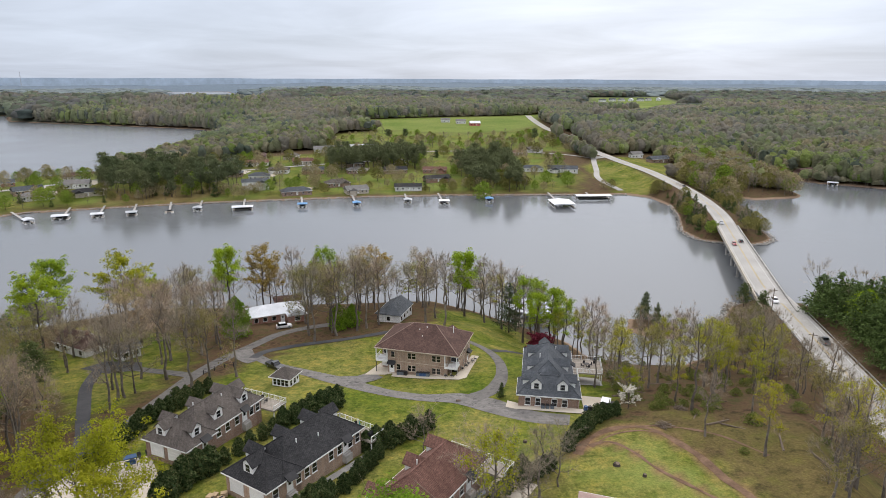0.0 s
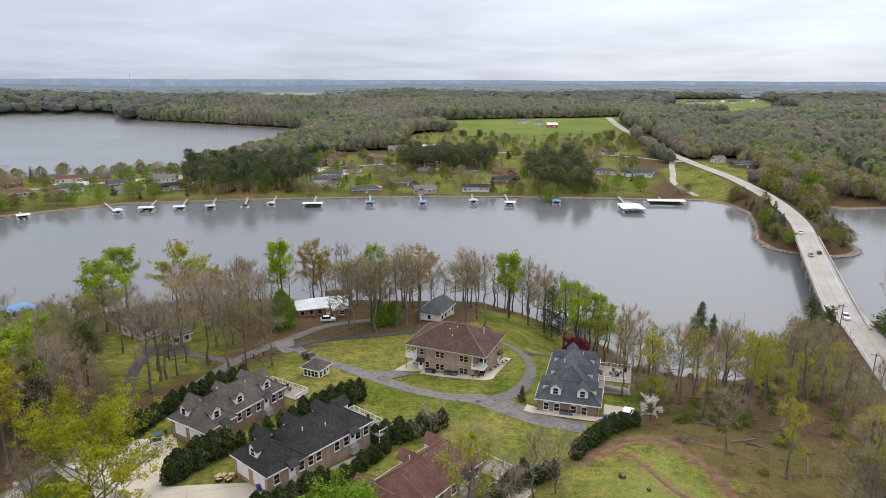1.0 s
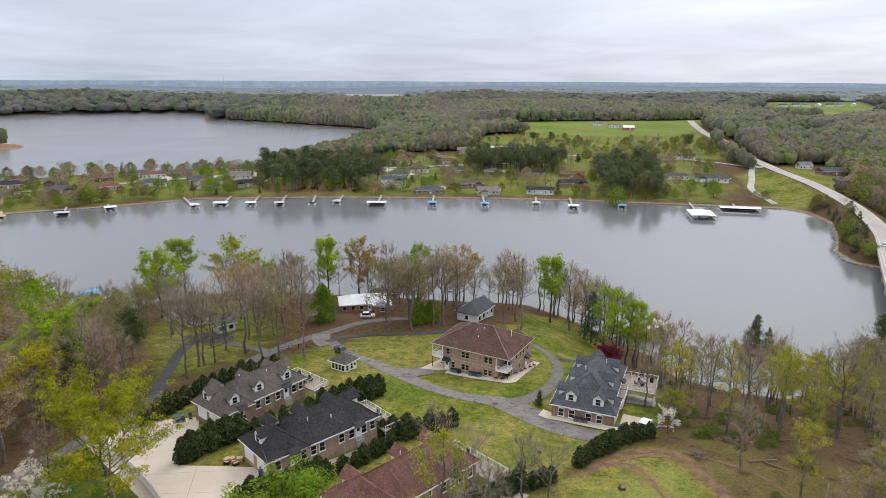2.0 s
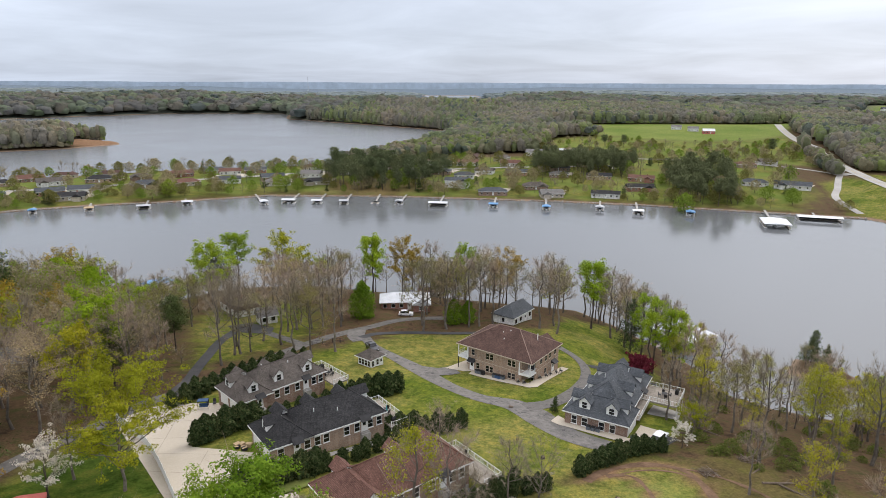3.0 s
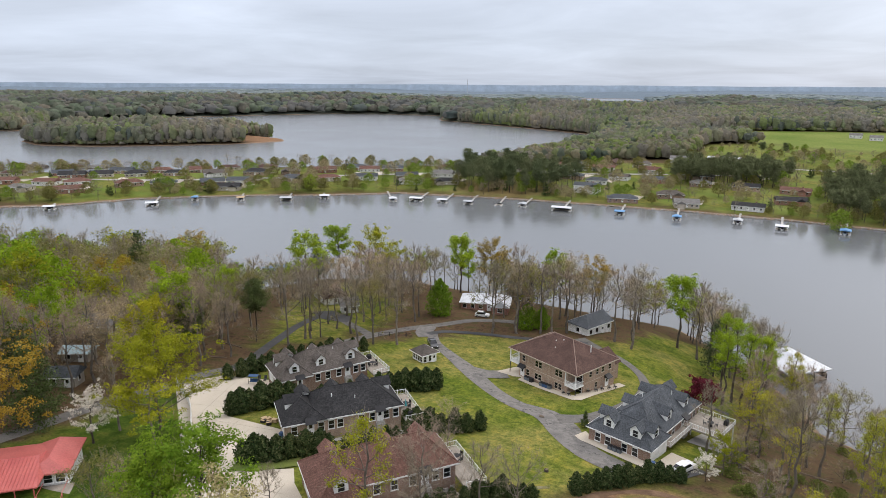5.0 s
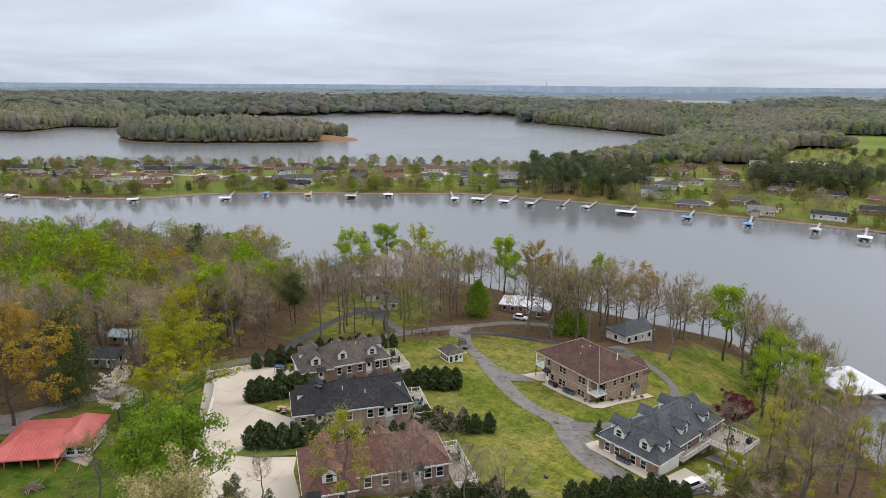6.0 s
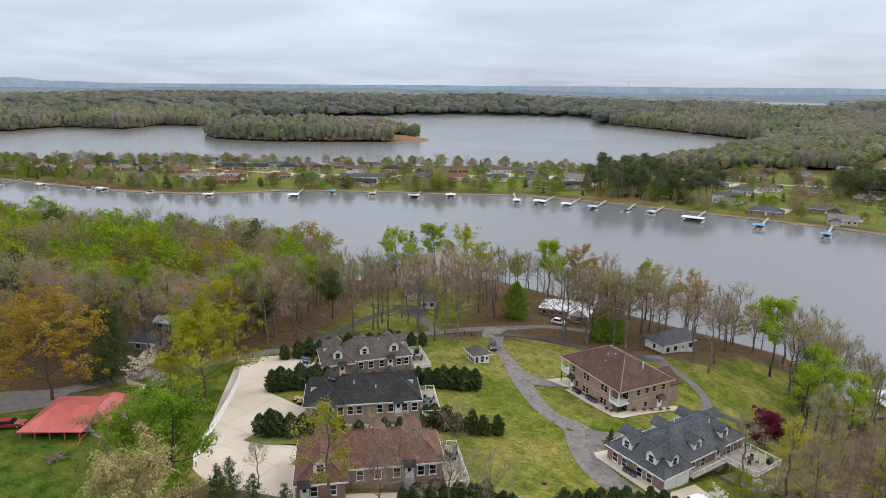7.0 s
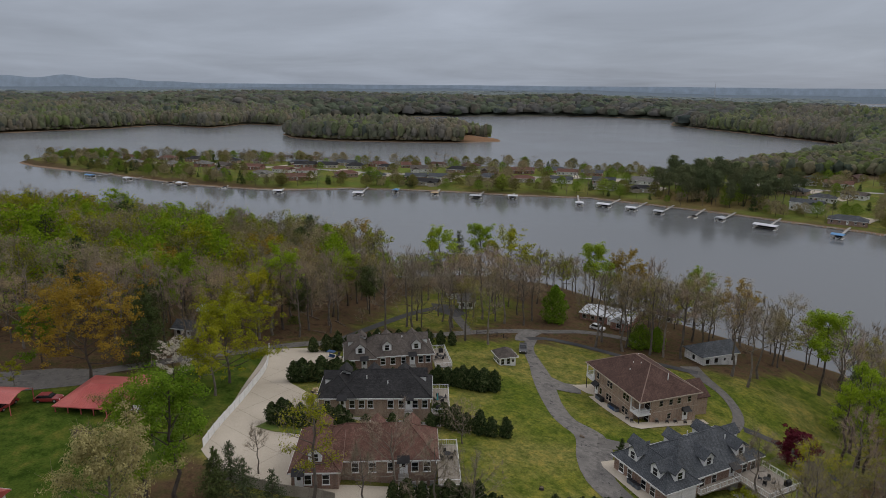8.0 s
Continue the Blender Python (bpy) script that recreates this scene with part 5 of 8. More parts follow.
for a, b, o in (((-62.4, 84.2), (-59.6, 85.4), 1), ((-60.6, 93.0), (-57.6, 92.4), 1)):
    g = thing("metal_gate", Matrix(), "black metal gate leaf standing open by the court", "gate")
    za = H(*a) + 0.15
    part("gate_frame", Shape().tube((*a, za), (*a, za + 2), 0.06, 0.06, 6).tube((*b, za), (*b, za + 1.5), 0.05, 0.05, 6).tube((*a, za + 1.9), (*b, za + 1.5), 0.04, 0.04, 6).tube((*a, za + 0.1), (*b, za + 0.1), 0.04, 0.04, 6), DARK, g)
    for i in range(1, 9):
        x, y = a[0] + (b[0] - a[0]) * i / 9, a[1] + (b[1] - a[1]) * i / 9
        part("bar", Shape().tube((x, y, za + 0.1), (x, y, za + 1.8 - 0.04 * i), 0.02, 0.02, 5), DARK, g)
slab("pavement", [(-25.5, 70.5), (-23.6, 67.2), (-20.5, 69.5), (-15.4, 76.4), (-17.2, 78.2), (-22.5, 74.5)], GRASS, "grass island in the court with shrubs", 0.2)



# ---- other near houses ----
def simple_house(name, m, w, d, eave, rise, wall, roof, label, along="x", ends=(0, 0), wins=3, chimney=False, base=1.2, trim=WHITE, door=True, roof_label="", cat="house"):
    """A house with walls, roof, fascia, windows on both long sides, a door and maybe a chimney."""
    ob = thing(name, m, label, cat)
    part("wall", Shape().box(-w / 2, w / 2, -d / 2, d / 2, -base, eave), wall, ob)
    if ends != (1, 1):
        g = Shape()
        for s, e in ((-1, ends[0]), (1, ends[1])):
            if not e:
                x = s * (w / 2 - 0.02)
                g.add([(x, -d / 2, eave), (x, d / 2, eave), (x, 0, eave + rise * 0.96), (x - s * 0.2, -d / 2, eave), (x - s * 0.2, d / 2, eave), (x - s * 0.2, 0, eave + rise * 0.96)],
                      [(0, 1, 2), (3, 5, 4), (0, 2, 5, 3), (1, 4, 5, 2), (0, 3, 4, 1)])
        part("gable", g, trim if wall is not SIDING else SIDING, ob)
    o = 0.5
    part("roof", Shape().hip(-w / 2 - o, w / 2 + o, -d / 2 - o, d / 2 + o, eave + 0.02, rise, "x", ends), roof, ob, roof_label)
    part("fascia", Shape().box(-w / 2 - o, w / 2 + o, -d / 2 - o - 0.05, -d / 2 - o, eave - 0.2, eave + 0.03).box(-w / 2 - o, w / 2 + o, d / 2 + o, d / 2 + o + 0.05, eave - 0.2, eave + 0.03), trim, ob)
    k = max(2, wins)
    for side, b in (("S", -d / 2), ("N", d / 2)):
        for i in range(k):
            a = -w / 2 + w * (i + 0.5) / k
            if door and i == k // 2:
                house_door(ob, facing(side, a, b, 0.05), 1.0, 2.05)
                continue
            mm = facing(side, a, b, 0.85)
            wd = part("window", Shape(mm).box(-0.65, 0.65, -0.02, 0.05, -0.08, 1.33), WHITE, ob)
            part("pane", Shape(mm).box(-0.57, 0.57, 0, 0.06, 0, 1.25), GLASS, wd)
    for side, b in (("W", -w / 2), ("E", w / 2)):
        mm = facing(side, 0, b, 0.85)
        wd = part("window", Shape(mm).box(-0.55, 0.55, -0.02, 0.05, -0.08, 1.33), WHITE, ob)
        part("pane", Shape(mm).box(-0.47, 0.47, 0, 0.06, 0, 1.25), GLASS, wd)
    if chimney:
        part("chimney", Shape().box(w * 0.2, w * 0.2 + 0.8, -0.4, 0.4, eave, eave + rise + 0.9), BRICK_RED, ob, "brick chimney")
    return ob


def on_ground(x, y, ang):
    return placed(x, y, H(x, y) + 0.1, ang)


simple_house("garage", on_ground(-14.8, 188.5, 74), 11, 7.4, 2.9, 2.4, SIDING, SLATE, "white garage house with grey shingle roof among trees", ends=(1, 0), wins=4)
wh = simple_house("house", on_ground(-52.5, 190.5, 26), 16, 8.5, 2.7, 2.0, BRICK_RED, WHITE_METAL, "red brick bungalow with white metal roof", ends=(1, 1), wins=6)
part("cross_wall", Shape().box(2.6, 7.8, -7.4, -4.0, -1.2, 2.7).add([(2.6, -7.4, 2.7), (7.8, -7.4, 2.7), (5.2, -7.4, 4.35), (2.6, -7.2, 2.7), (7.8, -7.2, 2.7), (5.2, -7.2, 4.35)], [(0, 1, 2), (5, 4, 3), (0, 3, 4, 1), (1, 4, 5, 2), (2, 5, 3, 0)]), BRICK_RED, wh)
part("cross_roof", Shape().hip(2.1, 8.3, -7.9, 1.2, 2.72, 2.1, "y", (0, 0.4)), WHITE_METAL, wh, "white metal gable roof of the front wing")
window(wh, facing("S", 5.2, -7.4, 0.9), 1.5, 1.2)
simple_house("house", on_ground(-98.5, 163.5, -28), 13, 7.5, 2.7, 2.6, SIDING, BROWN, "white boarded cottage with brown shingle roof among bare trees", wins=4, chimney=True)
simple_house("shed", on_ground(-82.8, 156.3, 52), 5.2, 4.6, 2.5, 2.2, SIDING, OLD_GREY, "small white boarded gable house beside the drive", wins=2, door=False, cat="shed")
simple_house("house", on_ground(-112, 96, 35), 14, 8, 2.7, 2.2, TANSIDE, OLD_GREY, "grey bungalow hidden under bare trees", wins=4)
simple_house("shed", on_ground(-93, 78.4, 35), 6, 4, 2.3, 1.0, TIMBER, BLUE_ROOF, "small grey timber shed with a light blue metal roof", wins=2, cat="shed")
simple_house("shed", on_ground(-79.5, 69.2, 40), 5.6, 4.2, 2.4, 1.6, TIMBER, SLATE, "grey timber shed under bare trees", wins=1, cat="shed")
simple_house("cabin", on_ground(-57, 224, 20), 9, 5, 2.6, 1.4, TIMBER, BROWN, "brown timber boathouse cabin by the shore", wins=3, cat="cabin")

# the long house with the red metal roof, its carport and shed
rh = thing("house", on_ground(-40.8, 47.6, 50.5) @ pose(0, 0, -0.6), "white bungalow with red metal roof and deep porch", "house")
part("wall", Shape().box(-8.6, 3.9, 0, 8, -1.5, 2.5), SIDING, rh)
part("roof", Shape().hip(-9.2, 1.2, -3.6, 8.8, 2.6, 1.5, "x", (0.5, 0.2)), RED_METAL, rh, "red standing-seam metal roof")
part("cross_roof", Shape().hip(-1.6, 4.5, -0.6, 9.0, 2.62, 1.6, "y", (0.6, 0.6)), RED_METAL, rh, "red metal roof of the side wing")
sm = Shape()
for i in range(14):
    x = -6.0 + i * 0.5
    sm.add([(x - 0.02, -3.6, 2.6), (x + 0.02, -3.6, 2.6), (x + 0.02, 2.5, 4.08), (x - 0.02, 2.5, 4.08), (x - 0.02, -3.6, 2.66), (x + 0.02, -3.6, 2.66), (x + 0.02, 2.5, 4.14), (x - 0.02, 2.5, 4.14)],
           [(0, 1, 2, 3), (4, 5, 6, 7), (0, 1, 5, 4), (3, 2, 6, 7), (0, 3, 7, 4), (1, 2, 6, 5)])
part("roof_seams", sm, RED_METAL, rh, "raised metal roof seams")
part("porch_floor", Shape().box(-9, 0.8, -3.4, 0, -1.5, 0.1), CONCRETE_OLD, rh)
for i in range(5):
    part("porch_post", Shape().box(-8.8 + i * 2.35 - 0.07, -8.8 + i * 2.35 + 0.07, -3.4, -3.26, 0.1, 2.5), RED_METAL, rh)
for a in (-6.5, -3.5, 1.4, 3.0):
    window(rh, facing("S", a, 0, 0.9), 1.1, 1.2)
house_door(rh, facing("S", -1.0, 0, 0.1))
rd = thing("stair_deck", rh.matrix_basis @ pose(2.6, -2.4, 0), "small grey timber deck with red rails and steps", "deck")
part("floor", Shape().box(-2, 2.2, -1.6, 2.2, 0.35, 0.5).box(-2, 2.2, -1.5, -1.4, -1, 0.35), TIMBER, rd)
part("steps", Shape().box(-1.5, 1.5, -2.2, -1.6, -1, 0.25).box(-1.5, 1.5, -2.8, -2.2, -1, 0.02), TIMBER, rd)
for x in (-1.6, 1.6):
    part("rail", Shape().tube((x, -2.7, 0.8), (x, -1.5, 1.45), 0.05, 0.05, 5).tube((x, -1.5, 0.5), (x, -1.5, 1.45), 0.05, 0.05, 5).tube((x, -1.5, 1.45), (x, 1.6, 1.45), 0.05, 0.05, 5), RED_METAL, rd)
cp = thing("carport", on_ground(-50.2, 31.5, 52), "open carport with a curved red metal roof", "carport")
cs = Shape()
arc = [(-3.0 + 6.0 * i / 10, 2.3 + 0.9 * math.sin(math.pi * i / 10)) for i in range(11)]
for (a, za), (b, zb) in zip(arc, arc[1:]):
    cs.add([(-3.4, a, za), (3.4, a, za), (3.4, b, zb), (-3.4, b, zb), (-3.4, a, za + 0.06), (3.4, a, za + 0.06), (3.4, b, zb + 0.06), (-3.4, b, zb + 0.06)], [(0, 1, 2, 3), (7, 6, 5, 4), (0, 4, 5, 1), (3, 2, 6, 7), (0, 3, 7, 4), (1, 5, 6, 2)])
part("roof", cs, RED_METAL, cp, "curved red metal roof")
for x in (-3.2, 0, 3.2):
    for y in (-2.9, 2.9):
        part("post", Shape().box(x - 0.06, x + 0.06, y - 0.06, y + 0.06, -0.6, 2.35), RED_METAL, cp)
simple_house("shed", on_ground(-17.0, 26.0, 48), 9, 6, 2.4, 1.6, SIDING, RED_METAL, "white shed with red metal roof below the trees", wins=2, cat="shed")
simple_house("shed", on_ground(-37.5, 22.5, 52), 7, 6, 2.3, 1.4, SIDING, RED_METAL, "small shed with red metal roof in the yard", wins=2, cat="shed")
simple_house("house", placed(22.5, 71.0, 29.6, -18), 9.5, 7.5, 2.7, 2.2, BRICK_RED, PINK_ROOF, "house with a faded pink shingle roof", ends=(1, 1), wins=4)


# ---- cars ----
def car_kind(name, paint, long=4.6, high=1.45, wide=1.8, pickup=False):
    ob = thing(name, Matrix(), "", "car")
    h0, h1, r = 0.28, 0.28 + (high - 0.28) * 0.52, 0.33
    x = long / 2
    s = Shape()
    side = [(-x, h0 + 0.1), (-x + 0.1, h1), (-x * 0.55, h1 + 0.02), (x * 0.45, h1 + 0.02), (x - 0.25, h1 - 0.12), (x, h1 - 0.3), (x, h0)]
    k = len(side)
    s.add([(a, -wide / 2, b) for a, b in side] + [(a, wide / 2, b) for a, b in side], [tuple(range(k)), tuple(range(k, 2 * k))[::-1]] + [(i, (i + 1) % k, k + (i + 1) % k, k + i) for i in range(k)])
    part("body", s, paint, ob)
    c0, c1 = (-x * 0.15, x * 0.42) if pickup else (-x * 0.82, x * 0.45)
    t0, t1 = c0 + (0.15 if pickup else 0.45), c1 - 0.6
    w, v = wide / 2 - 0.06, wide / 2 - 0.22
    cabin = [(c0, -w, h1), (c1, -w, h1), (c1, w, h1), (c0, w, h1), (t0, -v, high - 0.04), (t1, -v, high - 0.04), (t1, v, high - 0.04), (t0, v, high - 0.04)]
    part("glazing", Shape().add(cabin, [(0, 1, 5, 4), (1, 2, 6, 5), (2, 3, 7, 6), (3, 0, 4, 7)]), GLASS, ob, "dark car windows")
    part("roof", Shape().box(t0 - 0.03, t1 + 0.03, -v - 0.02, v + 0.02, high - 0.05, high), paint, ob)
    if pickup:
        part("cargo_bed", Shape().box(-x + 0.15, c0 - 0.1, -w + 0.1, w - 0.1, h1 + 0.02, h1 + 0.05), DARK, ob)
    for a in (-x * 0.62, x * 0.62):
        for b in (-1, 1):
            wh_ = part("wheel", Shape().tube((a, b * (wide / 2 - 0.2), r), (a, b * (wide / 2 + 0.01), r), r, r, 14), RUBBER, ob)
            part("rim", Shape().tube((a, b * (wide / 2 - 0.05), r), (a, b * (wide / 2 + 0.025), r), r * 0.6, r * 0.55, 10), STEEL, wh_)
    for b in (-1, 1):
        part("headlight", Shape().box(x - 0.06, x + 0.02, b * wide * 0.36 - 0.16, b * wide * 0.36 + 0.16, h1 - 0.38, h1 - 0.24), LAMP_CLEAR, ob)
        part("tail_light", Shape().box(-x - 0.01, -x + 0.08, b * wide * 0.38 - 0.13, b * wide * 0.38 + 0.13, h1 - 0.32, h1 - 0.1), LAMP_RED, ob)
    return ob


def paint(name, c):
    m = plain(name, c, tuple(v * 1.1 for v in c), 0.3, 0.5, 3, 0.0, spec=0.6)
    m.node_tree.nodes["Principled BSDF"].inputs["Coat Weight"].default_value = 0.6
    return m


P_BLACK, P_WHITE, P_SILVER, P_RED, P_GREY = paint("black_car_paint", (0.012, 0.012, 0.014)), paint("white_car_paint", (0.68, 0.68, 0.68)), paint("silver_car_paint", (0.42, 0.44, 0.47)), paint("red_car_paint", (0.28, 0.03, 0.035)), paint("grey_car_paint", (0.10, 0.11, 0.12))


def park(label, paint_, x, y, ang, z=None, **kw):
    ob = car_kind("car", paint_, **kw)
    ob.matrix_basis = placed(x, y, (H(x, y) + 0.1) if z is None else z, ang)
    return tagged(ob, label)


park("black pickup truck parked on the lane", P_BLACK, -40.6, 143.9, -42, long=5.6, high=1.85, wide=1.95, pickup=True)
park("white saloon car parked beside the hedge", P_WHITE, 32.2, 114.6, 70)
park("white estate car parked by the bungalow", P_WHITE, -47.2, 179.6, 20, high=1.7, wide=1.85)
park("red car parked beside the carport", P_RED, -49.5, 38.0, 60)
park("red car under the carport", P_RED, -50.2, 31.5, 140)


def on_road(u, side):
    """A place on the highway: u metres along it from its near end, in the lane to that side."""
    q = np.array(ROAD, float)
    d = np.hypot(*np.diff(q[:, :2], axis=0).T)
    s = np.concatenate([[0], np.cumsum(d)])
    i = min(np.searchsorted(s, u) - 1, len(d) - 1)
    f = (u - s[i]) / d[i]
    e = (q[i + 1] - q[i])[:2] / d[i]
    p_ = q[i] + (q[i + 1] - q[i]) * f
    return p_[0] + e[1] * side, p_[1] - e[0] * side, p_[2] + 0.07, math.degrees(math.atan2(e[1], e[0]))


for label, paint_, u, side, back, kw in (("dark grey pickup truck driving on the highway", P_GREY, 122, 2.0, 0, dict(long=5.6, high=1.85, wide=1.95, pickup=True)),
                                         ("white car driving on the bridge approach", P_WHITE, 163, -2.0, 180, dict(high=1.7)), ("red car driving on the bridge", P_RED, 252, -2.0, 180, {}),
                                         ("dark car driving on the bridge", P_BLACK, 259, 2.0, 0, {}), ("silver car driving past the bridge end", P_SILVER, 302, -2.0, 180, {}), ("dark car on the far highway", P_GREY, 430, 2.0, 0, {})):
    x, y, z, a = on_road(u, side)
    park(label, paint_, x, y, a + back, z, **kw)

# ---- trees ----
def frames_of(d):
    d = d / np.linalg.norm(d, axis=1)[:, None]
    ref = np.where(np.abs(d[:, 2:3]) > 0.9, [[1.0, 0, 0]], [[0, 0, 1.0]])
    s = np.cross(d, ref)
    s /= np.linalg.norm(s, axis=1)[:, None]
    return d, s, np.cross(d, s)


def limbs_arrays(segs, sides):
    a, b = np.array([s[0] for s in segs]), np.array([s[1] for s in segs])
    r0, r1 = np.array([s[2] for s in segs]), np.array([s[3] for s in segs])
    _, s, t = frames_of(b - a + 1e-9)
    ang = np.arange(sides) * 2 * math.pi / sides
    ring = s[:, None] * np.cos(ang)[None, :, None] + t[:, None] * np.sin(ang)[None, :, None]
    V = np.concatenate([a[:, None] + ring * r0[:, None, None], b[:, None] + ring * r1[:, None, None]], 1).reshape(-1, 3)
    k = np.arange(sides)
    q = np.stack([k, (k + 1) % sides, sides + (k + 1) % sides, sides + k], 1)
    F = (np.arange(len(segs))[:, None, None] * 2 * sides + q[None]).reshape(-1, 4)
    return V, F


def limbs_mesh(name, segs, sides, material, thin=()):
    """Tapered tubes for a list of (start, end, radius, radius), and three-sided ones for the thin."""
    V, F = limbs_arrays(segs, sides)
    if thin:
        v, f = limbs_arrays(thin, 3)
        F = np.concatenate([F, f + len(V)])
        V = np.concatenate([V, v])
    return raw_mesh(name, V, F, material, smooth=True)


def cards_mesh(name, P, N, size, rng, material, index=None, squash=0.75):
    """Small leaf-like blades at P that face about along N."""
    _, s, t = frames_of(N + 1e-9)
    a = rng.rand(len(P)) * 6.283
    u, v = s * np.cos(a)[:, None] + t * np.sin(a)[:, None], t * np.cos(a)[:, None] - s * np.sin(a)[:, None]
    size = np.broadcast_to(size, len(P))[:, None] * (0.7 + 0.6 * rng.rand(len(P), 1))
    k = squash * size
    n_ = N / (np.linalg.norm(N, axis=1)[:, None] + 1e-9) * size * 0.25
    u, v = u * size * 1.25, v * k * 1.25
    V = np.stack([P - u * 0.75 - v * 0.5, P + u - v * (rng.rand(len(P), 1) - 0.5) + n_, P - u * 0.35 + v - n_], 1).reshape(-1, 3)
    return raw_mesh(name, V, np.arange(3 * len(P)).reshape(-1, 3), material, index)


def twig_mesh(name, P, D, length, width, rng, material):
    d, s, _ = frames_of(D)
    length = length * (0.6 + 0.8 * rng.rand(len(P), 1))
    V = np.stack([P - s * width, P + s * width, P + d * length], 1).reshape(-1, 3)
    return raw_mesh(name, V, np.arange(3 * len(P)).reshape(-1, 3), material)


def skeleton_of(rng, h, start, rad, limbs, subs):
    """Trunk, limbs and side branches: the big tubes, the thin tubes and the tips with their directions."""
    big, thin, tips, dirs = [], [], [], []
    k = 7
    lean = rng.randn(2) * 0.02 * h
    spine = [np.array([0, 0, -0.6])]
    for i in range(1, k + 1):
        z = 0.94 * h * i / k
        spine.append(np.array([lean[0] * (i / k) ** 2 + rng.randn() * 0.012 * h, lean[1] * (i / k) ** 2 + rng.randn() * 0.012 * h, z]))
    R = 0.0125 * h + 0.05
    rad_at = lambda u: R * (1 - 0.86 * u) + 0.02
    for i in range(k):
        big.append((spine[i], spine[i + 1], rad_at(i / k) * (1.35 if i == 0 else 1), rad_at((i + 1) / k)))
    tips.append(spine[-1]), dirs.append(np.array([0, 0, 1.0]))
    turn = rng.rand() * 6.28
    for j in range(limbs):
        f = start + (0.97 - start) * (j + rng.rand()) / limbs
        g = (f - start) / (1 - start)
        at_ = f * 0.94 * k
        i = min(int(at_), k - 1)
        p0 = spine[i] + (spine[i + 1] - spine[i]) * (at_ - i)
        turn += 2.4 + rng.randn() * 0.35
        length = rad * (0.55 + 0.75 * math.sin(math.pi * min(1, 0.28 + 0.72 * g))) * (0.75 + 0.5 * rng.rand())
        rise = 0.25 + 0.85 * g + rng.randn() * 0.12
        d = np.array([math.cos(turn), math.sin(turn), rise])
        d /= np.linalg.norm(d)
        r = rad_at(f) * 0.55
        p = p0
        pts = [p0]
        for s in range(3):
            d = d + np.array([0, 0, 0.13]) + rng.randn(3) * 0.13
            d /= np.linalg.norm(d)
            q = p + d * length / 3
            big.append((p, q, r * (1 - s * 0.28), r * (0.72 - s * 0.25)))
            pts.append(q)
            p = q
        tips.append(p), dirs.append(d)
        for s in range(subs):
            u = 0.9 + 2.1 * (s + rng.rand()) / subs
            i = min(int(u), 2)
            b = pts[i] + (pts[i + 1] - pts[i]) * (u - i)
            e = d + rng.randn(3) * 0.65 + np.array([0, 0, 0.25])
            e /= np.linalg.norm(e)
            L = length * (0.30 + 0.25 * rng.rand())
            m_ = b + e * L * 0.5
            e2 = e + rng.randn(3) * 0.3 + np.array([0, 0, 0.15])
            e2 /= np.linalg.norm(e2)
            c = m_ + e2 * L * 0.5
            thin.append((b, m_, r * 0.36, r * 0.24)), thin.append((m_, c, r * 0.24, r * 0.08))
            tips += [m_, c]
            dirs += [e, e2]
    return big, thin, np.array(tips), np.array(dirs)


def broadleaf(seed, h, start, rad, limbs, subs, twigs, leaves, leaf_size, bark, twig_mat, leaf_mat, cluster=0.10, twig_len=0.09, twig_w=0.022, plain_form=False):
    rng = np.random.RandomState(seed)
    big, thin, T, D = skeleton_of(rng, h, start, rad, limbs, subs)
    out = [("trunk", limbs_mesh("trunk", big, 3, bark) if plain_form else limbs_mesh("trunk", big, 5, bark, thin))]
    if twigs:
        i = rng.randint(0, len(T), twigs)
        d = D[i] + rng.randn(twigs, 3) * 0.55
        out.append(("twig_spray", twig_mesh("twig_spray", T[i] + rng.randn(twigs, 3) * 0.02 * rad, d, twig_len * h, twig_w, rng, twig_mat)))
    if leaves:
        i = rng.randint(0, len(T), leaves)
        size = (cluster * 0.45 * h * (0.6 + 0.7 * rng.rand(len(T))))[i][:, None]
        u = rng.randn(leaves, 3)
        u /= np.linalg.norm(u, axis=1)[:, None]
        u[:, 2] = np.where(rng.rand(leaves) < 0.7, np.abs(u[:, 2]), u[:, 2])
        P = T[i] + u * size * (0.35 + 0.72 * rng.rand(leaves, 1) ** 0.6) * [1, 1, 0.7]
        c = T.mean(0)
        out.append(("crown", cards_mesh("crown", P, u + (P - c) / rad * 0.3 + rng.randn(leaves, 3) * 0.4 + [0, 0, 0.3], leaf_size, rng, leaf_mat)))
    return out


